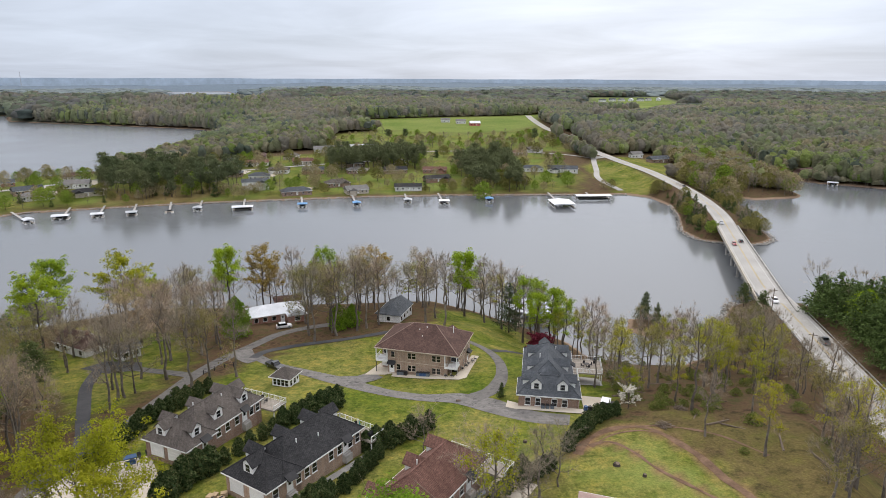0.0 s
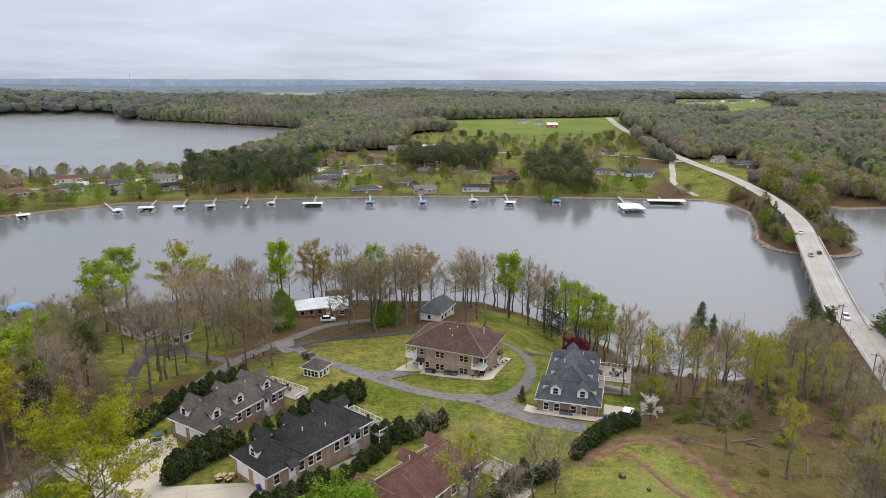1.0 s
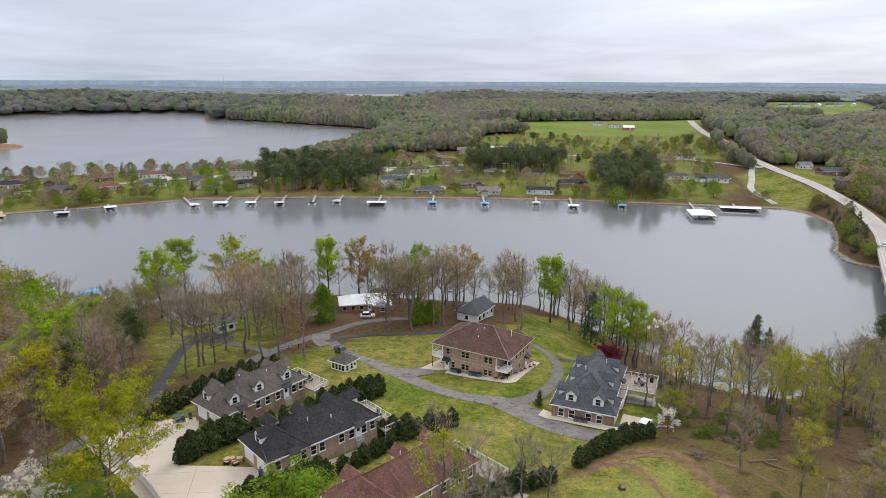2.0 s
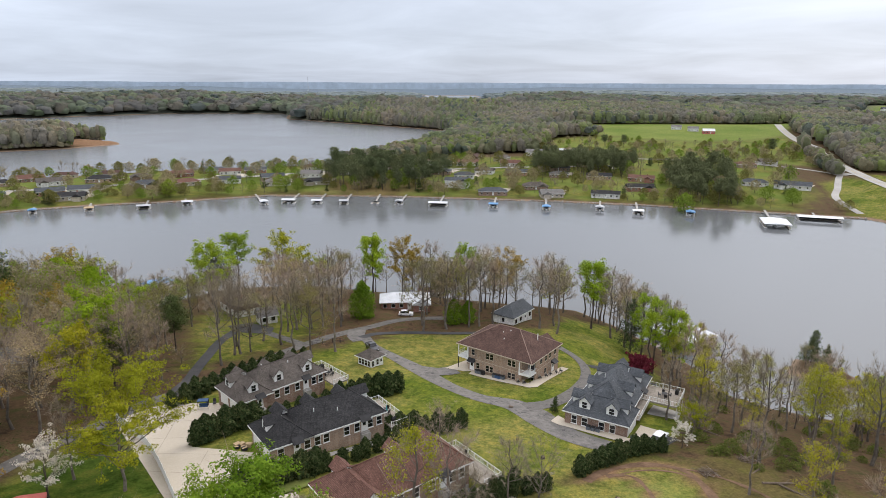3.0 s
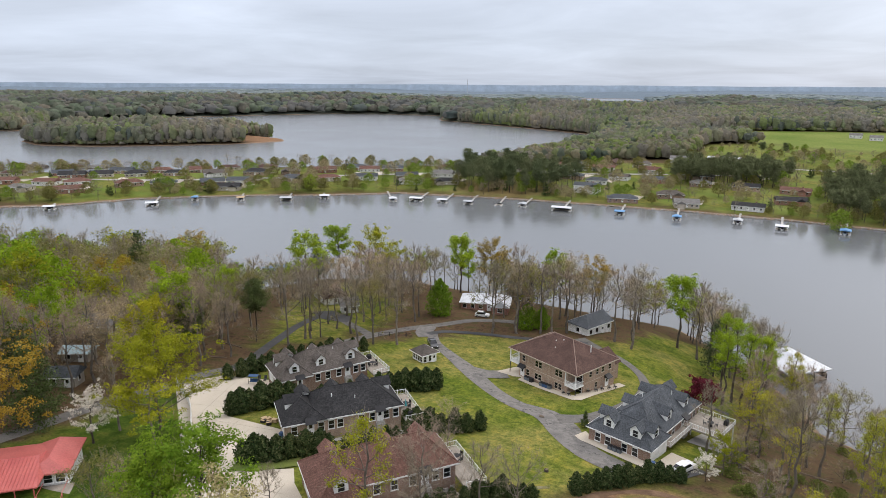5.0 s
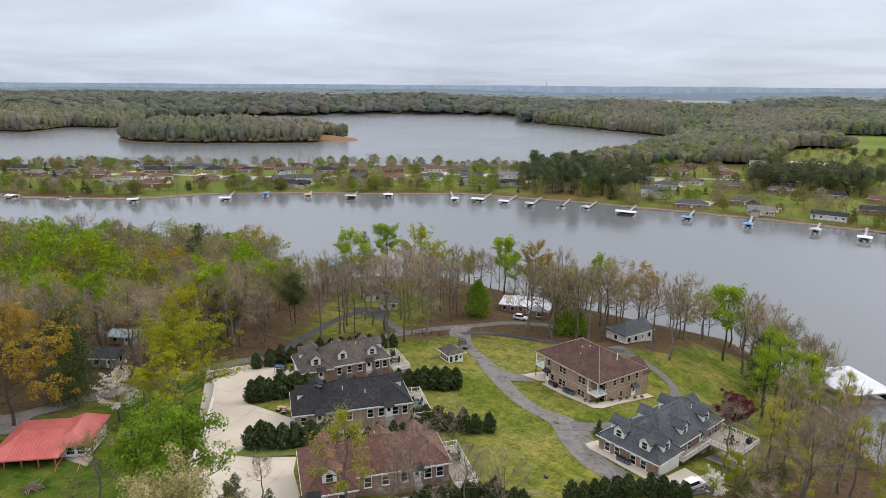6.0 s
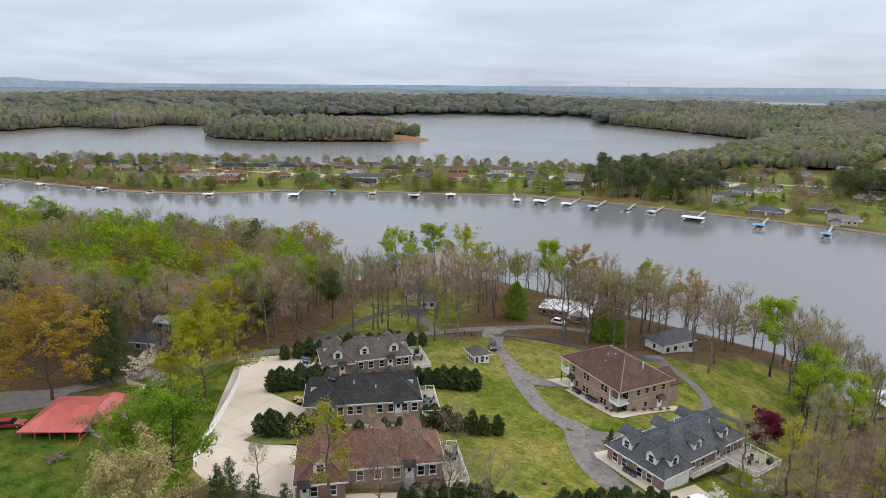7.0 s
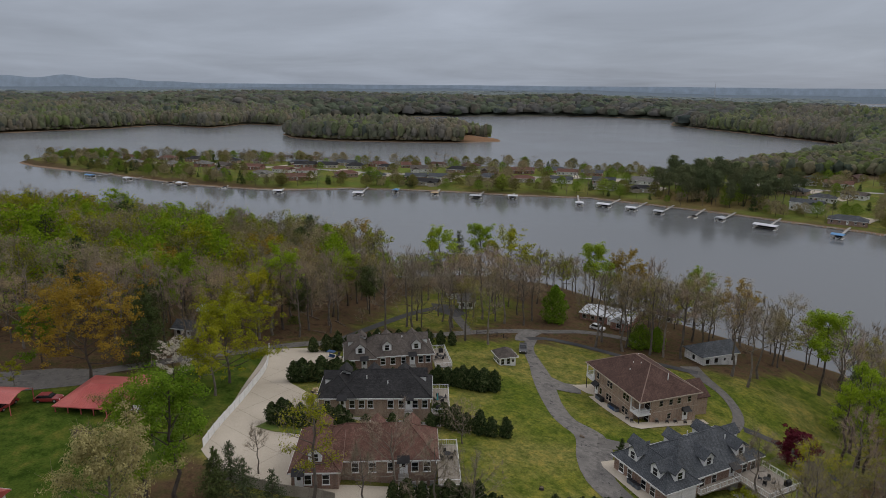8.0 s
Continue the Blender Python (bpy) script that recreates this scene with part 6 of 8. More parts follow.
def pine(seed, h, start, rad, whorls, needles, mat, size=0.34, bark=BARK_DARK, conic=True):
    rng = np.random.RandomState(seed)
    big, P, N = [], [], []
    top = np.array([rng.randn() * 0.02 * h, rng.randn() * 0.02 * h, h])
    for i in range(6):
        a, b = i / 6, (i + 1) / 6
        big.append((top * a - [0, 0, 0.6 * (i == 0)], top * b, (0.012 * h + 0.05) * (1 - 0.9 * a), (0.012 * h + 0.05) * (1 - 0.9 * b)))
    turn = 0.0
    for w in range(whorls):
        f = start + (0.98 - start) * (w + rng.rand() * 0.6) / whorls
        g = (f - start) / (1 - start)
        r = rad * ((1 - g) ** 0.8 + 0.06 if conic else math.sin(math.pi * (0.22 + 0.74 * g)) + 0.1) * (0.75 + 0.5 * rng.rand())
        for j in range(4):
            turn += 1.75 + rng.randn() * 0.4
            d = np.array([math.cos(turn), math.sin(turn), 0.12 + 0.45 * g])
            a, b = top * f, top * f + d * r
            big.append((a, b, 0.03 + 0.004 * h * (1 - g), 0.015))
            k = max(3, int(needles * r / (rad * whorls * 4) * 1.6))
            u = 0.25 + 0.8 * rng.rand(k, 1)
            P.append(a + (b - a) * u + rng.randn(k, 3) * [0.16 * r, 0.16 * r, 0.10 * r + 0.12])
            N.append(rng.randn(k, 3) * 0.7 + [0, 0, 0.8] + d * 0.4)
    return [("trunk", limbs_mesh("trunk", big, 5, bark)), ("crown", cards_mesh("crown", np.concatenate(P), np.concatenate(N), size, rng, mat, squash=0.5))]


def shrub(seed, h, rad, leaves, mat, size=0.17, point=0.6, stems=5):
    rng = np.random.RandomState(seed)
    big = []
    for i in range(stems):
        a = i * 6.28 / stems
        big.append((np.array([0.05 * math.cos(a), 0.05 * math.sin(a), -0.2]), np.array([0.4 * rad * math.cos(a), 0.4 * rad * math.sin(a), 0.55 * h]), 0.05, 0.02))
    z = rng.rand(leaves) ** 0.9
    prof = np.where(z < 0.2, 0.70 + 1.5 * z, (1 - (np.clip(z - 0.2, 0, 1) / 0.8) ** (1 / (1.0001 - point))) ** 0.8)
    a = rng.rand(leaves) * 6.283
    lump = 1 + 0.22 * np.sin(3 * a + seed + 5 * z) * np.sin(8 * z + seed) + 0.20 * np.sin(5 * a + 2 * seed + 17 * z) + 0.10 * np.sin(11 * a - 23 * z)
    r = rad * prof * lump * (0.40 + 0.68 * rng.rand(leaves) ** 0.6)
    P = np.stack([r * np.cos(a), r * np.sin(a), z * h * (0.96 + 0.06 * np.sin(4 * a + seed)) + 0.05 + 0.05 * rng.randn(leaves)], 1)
    N = np.stack([np.cos(a), np.sin(a), 0.6 + 0 * a], 1) + rng.randn(leaves, 3) * 0.7
    return [("stem", limbs_mesh("stem", big, 4, BARK_DARK)), ("foliage", cards_mesh("foliage", P, N, size, rng, mat))]


def garden_tree(seed, h, rad, leaves, mat, size, point=0.62):
    """A far broad crown of leaf clumps on a short trunk with a few limbs."""
    low = 0.2 * h
    (_, stem), (_, crown) = shrub(seed, 0.8 * h, rad, leaves, mat, size, point, 4)
    for me, k in ((stem, 0.6 * low), (crown, low)):
        V = np.empty(len(me.vertices) * 3, np.float32)
        me.vertices.foreach_get("co", V)
        V[2::3] += k
        me.vertices.foreach_set("co", V)
    r = 0.018 * h
    v, f = limbs_arrays([(np.array((0, 0, -0.5)), np.array((0, 0, 0.5 * h)), r, 0.5 * r)], 4)
    return [("trunk", raw_mesh("trunk", v, f, BARK_DARK, smooth=True)), ("crown", crown)]


KINDS = {}


def kind(key, label, category, made, h):
    """Registers variants of a tree, each a list of (part name, mesh), all grown to about h metres."""
    KINDS[key] = (label, category, made, h)


BUDS = dict(cluster=0.13)
kind("bare", "bare grey-brown deciduous tree in early spring", "tree", [broadleaf(s, 20, st, r, 12, 5, 1700, 0, 0, BARK, TWIG, None, twig_len=0.085, twig_w=0.020) for s, st, r in ((1, 0.40, 4.6), (2, 0.5, 3.8), (3, 0.36, 5.2), (4, 0.52, 3.6))], 20)
kind("bare_wide", "spreading bare grey tree in early spring", "tree", [broadleaf(s, 14, 0.22, 5.4, 13, 6, 1900, 0, 0, BARK, TWIG, None, twig_len=0.10, twig_w=0.020) for s in (5, 6)], 14)
kind("tan", "deciduous tree with tan opening buds", "tree", [broadleaf(s, 18, st, r, 13, 6, 700, 3000, 0.125, BARK, TWIG, BUD_TAN, cluster=0.14) for s, st, r in ((11, 0.30, 5.8), (12, 0.38, 5.0), (13, 0.26, 6.2))], 18)
kind("orange", "tree with orange-brown young leaves", "tree", [broadleaf(s, 17, 0.30, 5.2, 14, 6, 200, 5600, 0.16, BARK_DARK, TWIG, BUD_ORANGE, **BUDS) for s in (21, 22)], 17)
kind("yellow", "tree with fresh yellow-green leaves", "tree", [broadleaf(s, 17, st, r, 14, 6, 200, 6400, 0.17, BARK, TWIG, LEAF_YELLOW, **BUDS) for s, st, r in ((31, 0.22, 5.8), (32, 0.34, 4.8), (33, 0.28, 5.4))], 17)
kind("slim", "slender tree with sparse yellow-green leaves", "tree", [broadleaf(s, 19, 0.42, r, 12, 6, 500, 2500, 0.12, BARK, TWIG, LEAF_YELLOW, cluster=0.10) for s, r in ((35, 2.8), (36, 3.4), (37, 3.0))], 19)
kind("lime", "tall tree with bright lime-green young leaves", "tree", [broadleaf(s, 21, st, r, 14, 6, 60, 7600, 0.19, BARK_DARK, TWIG, LEAF_LIME, cluster=0.125) for s, st, r in ((41, 0.38, 4.6), (42, 0.34, 5.0), (43, 0.44, 4.2))], 21)
kind("green_tall", "tall tree with fresh green leaves", "tree", [broadleaf(s, 20, 0.40, 4.0, 15, 6, 60, 9000, 0.15, BARK_DARK, TWIG, LEAF_GREEN, cluster=0.11) for s in (53, 54)], 20)
kind("pale_tall", "round crown of pale yellow young leaves", "tree", [broadleaf(55, 20.5, 0.58, 4.6, 18, 7, 200, 13000, 0.125, BARK, TWIG, LEAF_PALE, cluster=0.10)], 20.5)
kind("lime_slim", "tall slender tree with fresh green leaves", "tree", [broadleaf(s, 22, 0.46, r, 13, 5, 200, 3600, 0.15, BARK_DARK, TWIG, LEAF_LIME, cluster=0.10) for s, r in ((44, 3.0), (45, 3.4), (46, 2.8))], 22)
kind("green", "tree with full fresh green crown", "tree", [broadleaf(s, 15, st, r, 15, 6, 60, 11000, 0.165, BARK_DARK, TWIG, LEAF_GREEN, cluster=0.14) for s, st, r in ((51, 0.2, 5.0), (52, 0.24, 4.6))], 15)
kind("olive", "tree with sparse olive-green leaves", "tree", [broadleaf(s, 17, st, r, 13, 6, 600, 3000, 0.13, BARK, TWIG, LEAF_OLIVE, **BUDS) for s, st, r in ((61, 0.34, 4.8), (62, 0.40, 4.2))], 17)
kind("orange_wide", "broad tree with orange-brown young leaves", "tree", [broadleaf(23, 16, 0.2, 8.0, 20, 8, 300, 17000, 0.14, BARK_DARK, TWIG, BUD_ORANGE, cluster=0.14)], 16)
kind("gold_wide", "broad tree with golden yellow-green young leaves", "tree", [broadleaf(25, 17, 0.2, 7.4, 20, 8, 200, 18000, 0.14, BARK, TWIG, LEAF_YELLOW, cluster=0.14)], 17)
kind("pine", "dark green pine with bare lower trunk", "pine", [pine(s, 20, st, 4.0, 13, 5200, NEEDLE, 0.26, conic=False) for s, st in ((71, 0.30), (72, 0.40))], 20)
kind("cedar", "dark green conical evergreen tree", "evergreen", [pine(s, 10, 0.06, 2.6, 15, 4200, NEEDLE, 0.18) for s in (81, 82)], 10)
kind("fir", "grey-green open pine tree", "pine", [pine(s, 14, 0.12, 3.4, 12, 3600, NEEDLE_GREY, 0.19) for s in (83, 84)], 14)
kind("fir_wide", "broad dark green evergreen with drooping boughs", "evergreen", [pine(85, 17, 0.05, 5.2, 17, 8200, NEEDLE, 0.22)], 17)
kind("evergreen", "round dense green evergreen tree", "evergreen", [shrub(91, 10, 3.4, 5200, LEAF_GREEN, 0.2, 0.6)], 10)
kind("magnolia", "glossy dark green magnolia shrub in a hedge row", "shrub", [shrub(s, 3.6, r_, 2100, LEAF_DARK, 0.15, p_) for s, r_, p_ in ((101, 1.02, 0.66), (102, 1.10, 0.70), (103, 0.98, 0.62), (104, 1.08, 0.72))], 3.6)
kind("blossom", "small tree in white blossom", "tree", [broadleaf(s, 8, 0.2, 2.9, 13, 6, 150, 4200, 0.10, BARK_DARK, TWIG, BLOSSOM, cluster=0.13) for s in (111, 112)], 8)
kind("maple", "small maple with dark maroon leaves", "tree", [broadleaf(121, 5.5, 0.08, 2.4, 18, 7, 0, 9000, 0.17, BARK_DARK, TWIG, MAROON, cluster=0.27)], 5.5)
kind("scrub", "low tangled green shrub", "shrub", [shrub(s, 2.2, 1.9, 700, SCRUB, 0.16, 0.45) for s in (131, 132, 133)], 2.2)
kind("thicket", "low bare brown thicket", "shrub", [broadleaf(s, 5, 0.06, 3.0, 13, 4, 700, 250, 0.10, BARK, TWIG, LEAF_OLIVE, twig_len=0.16) for s in (141, 142)], 5)
# fuller, plainer forms of the same trees for the closed woods
FULL = dict(cluster=0.16, plain_form=True)
kind("w_bare", "bare woods", "woods", [broadleaf(s, 19, st, r, 11, 4, 650, 160, 0.17, BARK, TWIG, BUD_TAN, twig_len=0.11, twig_w=0.042, **FULL) for s, st, r in ((301, 0.40, 5.4), (302, 0.48, 4.6), (303, 0.36, 6.0))], 19)
kind("w_tan", "tan woods", "woods", [broadleaf(s, 18, st, r, 12, 5, 260, 1100, 0.23, BARK, TWIG, BUD_TAN, **FULL) for s, st, r in ((311, 0.40, 6.0),)] + [garden_tree(s, 18, 5.8, 900, BUD_TAN, 0.30, 0.72) for s in (313, 314)], 18)
kind("w_olive", "olive woods", "woods", [broadleaf(s, 18, 0.42, 5.6, 12, 5, 220, 1100, 0.23, BARK, TWIG, LEAF_OLIVE, **FULL) for s in (321, 322)], 18)
kind("w_yellow", "yellow-green woods", "woods", [broadleaf(s, 18, 0.42, 5.6, 13, 6, 60, 1500, 0.31, BARK, TWIG, LEAF_YELLOW, **FULL) for s in (331,)] + [garden_tree(s, 18, 5.6, 1100, LEAF_YELLOW, 0.34, 0.72) for s in (333, 334)], 18)
kind("w_lime", "lime woods", "woods", [broadleaf(s, 20, 0.44, 5.4, 13, 6, 20, 1700, 0.33, BARK_DARK, TWIG, LEAF_LIME, **FULL) for s in (341,)] + [garden_tree(s, 20, 5.8, 1200, LEAF_LIME, 0.36, 0.74) for s in (343, 344)], 20)
kind("w_orange", "orange-brown woods", "woods", [broadleaf(s, 18, 0.42, 5.6, 12, 5, 80, 1300, 0.27, BARK_DARK, TWIG, BUD_ORANGE, **FULL) for s in (351,)], 18)
kind("w_spire", "conical pine woods", "woods", [pine(s, 18, 0.06, 6.2, 13, 2600, NEEDLE_FIR, 0.46) for s in (363, 364, 365)], 20)
kind("w_pine", "pine woods", "woods", [pine(s, 20, 0.16, 4.2, 11, 1300, NEEDLE, 0.50, conic=False) for s in (361, 362)], 20)
rt = random.Random(7)
PLANTED = []


def plant(key, x, y, h=None, z=None, group=""):
    label, category, made, base = KINDS[key]
    k = (h or base * rt.uniform(0.85, 1.15)) / base
    w = k * rt.uniform(0.92, 1.08)
    ob = thing({"pine": "pine_tree", "shrub": "shrub", "evergreen": "evergreen_tree"}.get(category, "tree"), pose(x, y, H(x, y) if z is None else z, 0, 0, rt.uniform(0, 360)) @ Matrix.Diagonal((w, w, k, 1)), label, category, group)
    for name, me in rt.choice(made):
        p_ = part(name, me, None, ob)
        if name == "twig_spray":
            tagged(p_, "fine bare twigs", kind="stuff")
    PLANTED.append((x, y))
    return ob


BATCH = {}


def plant_woods(key, x, y, h, bucket):
    """Remembers a tree that will be joined into one patch of woods."""
    made, base = KINDS[key][2], KINDS[key][3]
    k = h / base
    BATCH.setdefault(bucket, []).append((rt.choice(made), x, y, k * rt.uniform(0.92, 1.1), k, rt.uniform(0, 6.283)))


def arrays_of(me):
    V = np.empty(len(me.vertices) * 3, np.float32)
    me.vertices.foreach_get("co", V)
    F = np.empty(len(me.loops), np.int32)
    me.loops.foreach_get("vertex_index", F)
    return V.reshape(-1, 3), F.reshape(len(me.polygons), -1)


def join_woods(bucket, label):
    """Makes the remembered trees of a patch into joined trunks and crowns."""
    rows = BATCH.pop(bucket)
    Z = heights([(r[1], r[2]) for r in rows])
    packs, cache = {}, {}
    for (made, x, y, w, k, a), z in zip(rows, Z):
        for name, me in made:
            if me.name not in cache:
                cache[me.name] = arrays_of(me)
            V, F = cache[me.name]
            c, s = math.cos(a) * w, math.sin(a) * w
            V = np.stack([V[:, 0] * c - V[:, 1] * s + x, V[:, 0] * s + V[:, 1] * c + y, V[:, 2] * k + z], 1)
            p_ = packs.setdefault((name in ("trunk", "stem"), F.shape[1]), [[], [], [], [], 0])
            mat = me.materials[0]
            if mat not in p_[2]:
                p_[2].append(mat)
            p_[0].append(V), p_[1].append(F + p_[4]), p_[3].append(np.full(len(F), p_[2].index(mat)))
            p_[4] += len(V)
    for (wood, _), (V, F, mats, idx, _) in packs.items():
        me = raw_mesh(bucket, np.concatenate(V), np.concatenate(F), mats, np.concatenate(idx), smooth=wood)
        tagged(new(bucket + ("_trunks" if wood else "_crowns"), me), ("grey trunks of the " if wood else "leafing and bare crowns of the ") + label, "woods", kind="stuff")


def pick(mix):
    r = rt.random() * sum(w for _, w in mix)
    for key, w in mix:
        r -= w
        if r <= 0:
            return key
    return mix[-1][0]


KEEP = [(40, 203, 6.5), (38, 193, 5.5), (-34, 101, 15), (-42, 96, 9), (-50, 97, 7), (-18, 88, 17), (-26, 82, 9), (2, 77, 15), (-6, 71, 9), (22, 124, 15), (-5, 143, 15), (-15, 188, 8), (-52, 190, 10), (-98, 163, 9),
        (-82.8, 156, 5), (-112, 96, 9), (-93, 78.4, 4.5), (-79.5, 69.2, 4.5), (-57, 224, 6), (-43, 47, 13), (-50, 32, 6), (-17, 26, 6), (-37, 22, 6), (22, 72, 10), (-35, 133, 6), (-47, 180, 5), (-88, 152, 7), (26, 155, 9)]
LANES = [[(-60, 36), (-60.5, 50), (-63.5, 65), (-63.5, 80), (-64, 93), (-62, 104), (-60.5, 116), (-60, 128), (-58.5, 143), (-54, 158), (-49.5, 169), (-46, 174), (-39, 180), (-32, 183)],
         [(14, 138), (14.2, 147), (12.6, 156), (9, 163), (2, 169), (-8, 174.5), (-14, 178)], [(-48.5, 152.5), (-47.2, 157.5), (-43, 161), (-36, 164), (-27, 167), (-18, 172), (-10, 176)],
         [(-63.5, 98), (-66.5, 106), (-71.2, 114.5), (-76.2, 124), (-81.5, 134.5), (-85, 146), (-76, 147), (-68, 143.5), (-60, 140.5)], [(x, y) for x, y, _ in ROAD]]


LOWER = [([(-106, 142), (-100, 168), (-112, 205), (-180, 196), (-160, 150), (-128, 138)], 0.48), ([(-116, 228), (-82, 236), (-82, 184), (-112, 184)], 0.72)]


def scatter(poly, gap, mix, tall, seed, lane_gap=(3.2, 3.0, 3.0, 3.2, 8.5), edge=2.5, drop=0.12, spare=(), bucket=""):
    """Plants a patch: a jittered grid thinned at houses, lanes and the water."""
    r = np.random.RandomState(seed)
    q = np.array(poly)
    xs, ys = np.meshgrid(np.arange(q[:, 0].min(), q[:, 0].max(), gap), np.arange(q[:, 1].min(), q[:, 1].max(), gap))
    P = np.stack([xs.ravel(), ys.ravel()], 1) + r.uniform(-0.45, 0.45, (xs.size, 2)) * gap
    ok = (inside_gap(P, poly) > 0) & (shore(P) > edge) & (r.rand(len(P)) > drop)
    for x, y, k in KEEP:
        ok &= np.hypot(P[:, 0] - x, P[:, 1] - y) > k
    for lane, k in zip(LANES, lane_gap):
        ok &= line_gap(P, lane) > k
    for s in spare:
        ok &= inside_gap(P, s) < 0
    P = P[ok]
    small = np.ones(len(P))
    for low_, k in LOWER:
        small = np.where(inside_gap(P, low_) > 0, k, small)
    for (x, y), size_ in zip(P, small):
        key = pick(mix)
        base = KINDS[key][3] * size_
        if bucket:
            plant_woods(key, x, y, base * rt.uniform(*tall), bucket)
        else:
            plant(key, x, y, base * rt.uniform(*tall))


# single trees that stand out
for key, x, y, h in (("lime", -71, 203, 22), ("orange", -60.7, 207, 20), ("lime", 7.5, 203, 23), ("lime_slim", 24.5, 182, 22), ("lime_slim", 28, 178, 23), ("lime_slim", 31, 173.5, 22), ("lime_slim", 33.5, 180, 22), ("lime_slim", 27, 171.5, 20), ("lime_slim", 35.5, 173, 19), ("bare", 19, 192, 21), ("bare", 24, 196, 20), ("fir", 21, 189, 17), ("bare", 14, 200, 22), ("slim", 33, 204, 18), ("slim", 42, 180, 17), ("bare", 45, 174, 18), ("slim", 39.5, 196, 17), ("bare", 27, 212, 18), ("lime", -109, 163, 22), ("lime", -121, 191, 22),
                     ("fir", -124, 183, 19), ("yellow", -97, 185, 21), ("evergreen", -59, 173, 12), ("lime", -77, 92, 22), ("gold_wide", -45, 69, 16), ("yellow", -40, 64.8, 14), ("bare", -49.5, 64.3, 13), ("orange_wide", -57, 45.5, 17), ("blossom", -48.3, 59.2, 8.5),
                     ("pale_tall", 9.5, 41.5, 20.5), ("olive", -20, 46, 12), ("bare", -24, 51, 9), ("lime", -86, 70, 20), ("lime", -92, 62, 19), ("yellow", -72, 84, 17), ("tan", -70, 74, 17), ("tan", -74, 98, 17), ("green_tall", -4, 50.5, 20), ("green_tall", -8.5, 47, 18), ("cedar", -4.5, 55.5, 8), ("fir", -8, 58.6, 7), ("fir", 1.5, 57.5, 9), ("fir", 4.6, 60.5, 8), ("slim", 6.0, 66, 19), ("bare", 11, 70.5, 12), ("bare", -8.5, 62.8, 8),
                     ("maple", 25.5, 156, 6.2), ("blossom", 36, 112.4, 4.6), ("yellow", 37.5, 117.5, 7), ("cedar", 12.2, 120.6, 3.6), ("green", -69, 38, 12), ("fir_wide", -62.5, 57, 17), ("bare", -70, 66, 17), ("pine", -75, 60, 15),
                     ("cedar", 73, 219, 11), ("cedar", 76, 214, 8), ("olive", 71, 216, 7), ("thicket", 78, 219, 4), ("olive", 80, 213, 5), ("lime", 84, 192, 12), ("evergreen", -30.5, 178, 8), ("evergreen", -27, 181, 7), ("bare_wide", 6, 78, 12), ("bare_wide", -3, 97, 7), ("bare", 14, 80, 12), ("bare_wide", 17.5, 84, 9),
                     ("bare", -56, 131, 19), ("bare", -66.5, 117, 20), ("bare", -69, 127, 19), ("bare", -64.5, 138, 21), ("bare", -71, 150, 18), ("bare", -63, 156, 20), ("olive", -53, 134, 17), ("bare", -48, 138, 18), ("tan", -79, 167, 17), ("bare_wide", -98, 158, 15),
                     ("yellow", -60, 33, 5), ("bare", -35.5, 166, 21), ("bare", -30, 171, 22), ("bare", -25, 176, 22), ("bare", -19, 181.5, 20), ("olive", -38, 171.5, 20), ("tan", -33, 177, 20), ("bare", 0.5, 181, 20), ("bare", -5, 183, 22), ("bare", -2, 190, 21), ("bare", 33, 127, 13), ("thicket", 38, 130, 5), ("thicket", 38, 121, 5)):
    plant(key, x, y, h)
SHORE_BAND = [(-116, 226), (-60, 236), (-4, 242), (10, 232), (-2, 205), (-24, 196), (-44, 202), (-66, 206), (-90, 190), (-112, 190)]
scatter(SHORE_BAND, 7.6, [("bare", 24), ("tan", 34), ("olive", 18), ("yellow", 12), ("bare_wide", 6), ("slim", 8), ("orange", 4), ("lime", 4)], (0.62, 1.08), 1, drop=0.36)
scatter([(-4, 242), (12, 232), (24, 221), (36, 209), (44, 195), (38, 188), (28, 200), (16, 212), (2, 222)], 5.8, [("bare", 30), ("slim", 32), ("tan", 20), ("olive", 18)], (0.75, 1.05), 2, edge=1.0, drop=0.34)
scatter([(-48, 172), (-22, 174), (-20, 202), (-44, 200)], 6.8, [("bare", 28), ("tan", 32), ("slim", 22), ("olive", 18)], (0.85, 1.1), 3)
FOREST = [(-66, 62), (-67, 110), (-78, 118), (-104, 142), (-112, 168), (-116, 198), (-150, 204), (-176, 186), (-225, 138), (-262, 112), (-262, 30), (-150, 0), (-90, 20), (-68, 40)]
scatter([(-66, 62), (-67, 110), (-78, 118), (-104, 142), (-112, 168), (-120, 196), (-126, 150), (-104, 110), (-92, 60), (-90, 20), (-68, 40)], 7.6, [("bare", 47), ("tan", 25), ("olive", 13), ("yellow", 4), ("lime", 5), ("pine", 1), ("tan", 5)], (0.72, 1.05), 4, drop=0.08)
scatter(FOREST, 7.5, [("w_bare", 17), ("w_tan", 30), ("w_olive", 13), ("w_yellow", 17), ("w_lime", 17), ("w_pine", 3), ("w_orange", 3)], (0.72, 1.08), 14, drop=0.08,
        spare=[[(-60, 30), (-60, 200), (-120, 200), (-126, 150), (-104, 110), (-92, 60), (-90, 15)]], bucket="left_woods")
scatter([(-262, 112), (-262, 20), (-330, -60), (-420, -60), (-370, 25), (-300, 88)], 8.5, [("w_bare", 17), ("w_tan", 30), ("w_olive", 13), ("w_yellow", 17), ("w_lime", 17), ("w_pine", 3), ("w_orange", 3)], (0.72, 1.08), 15, drop=0.08, bucket="left_woods")
join_woods("left_woods", "mixed spring woods beyond the red-roofed house")
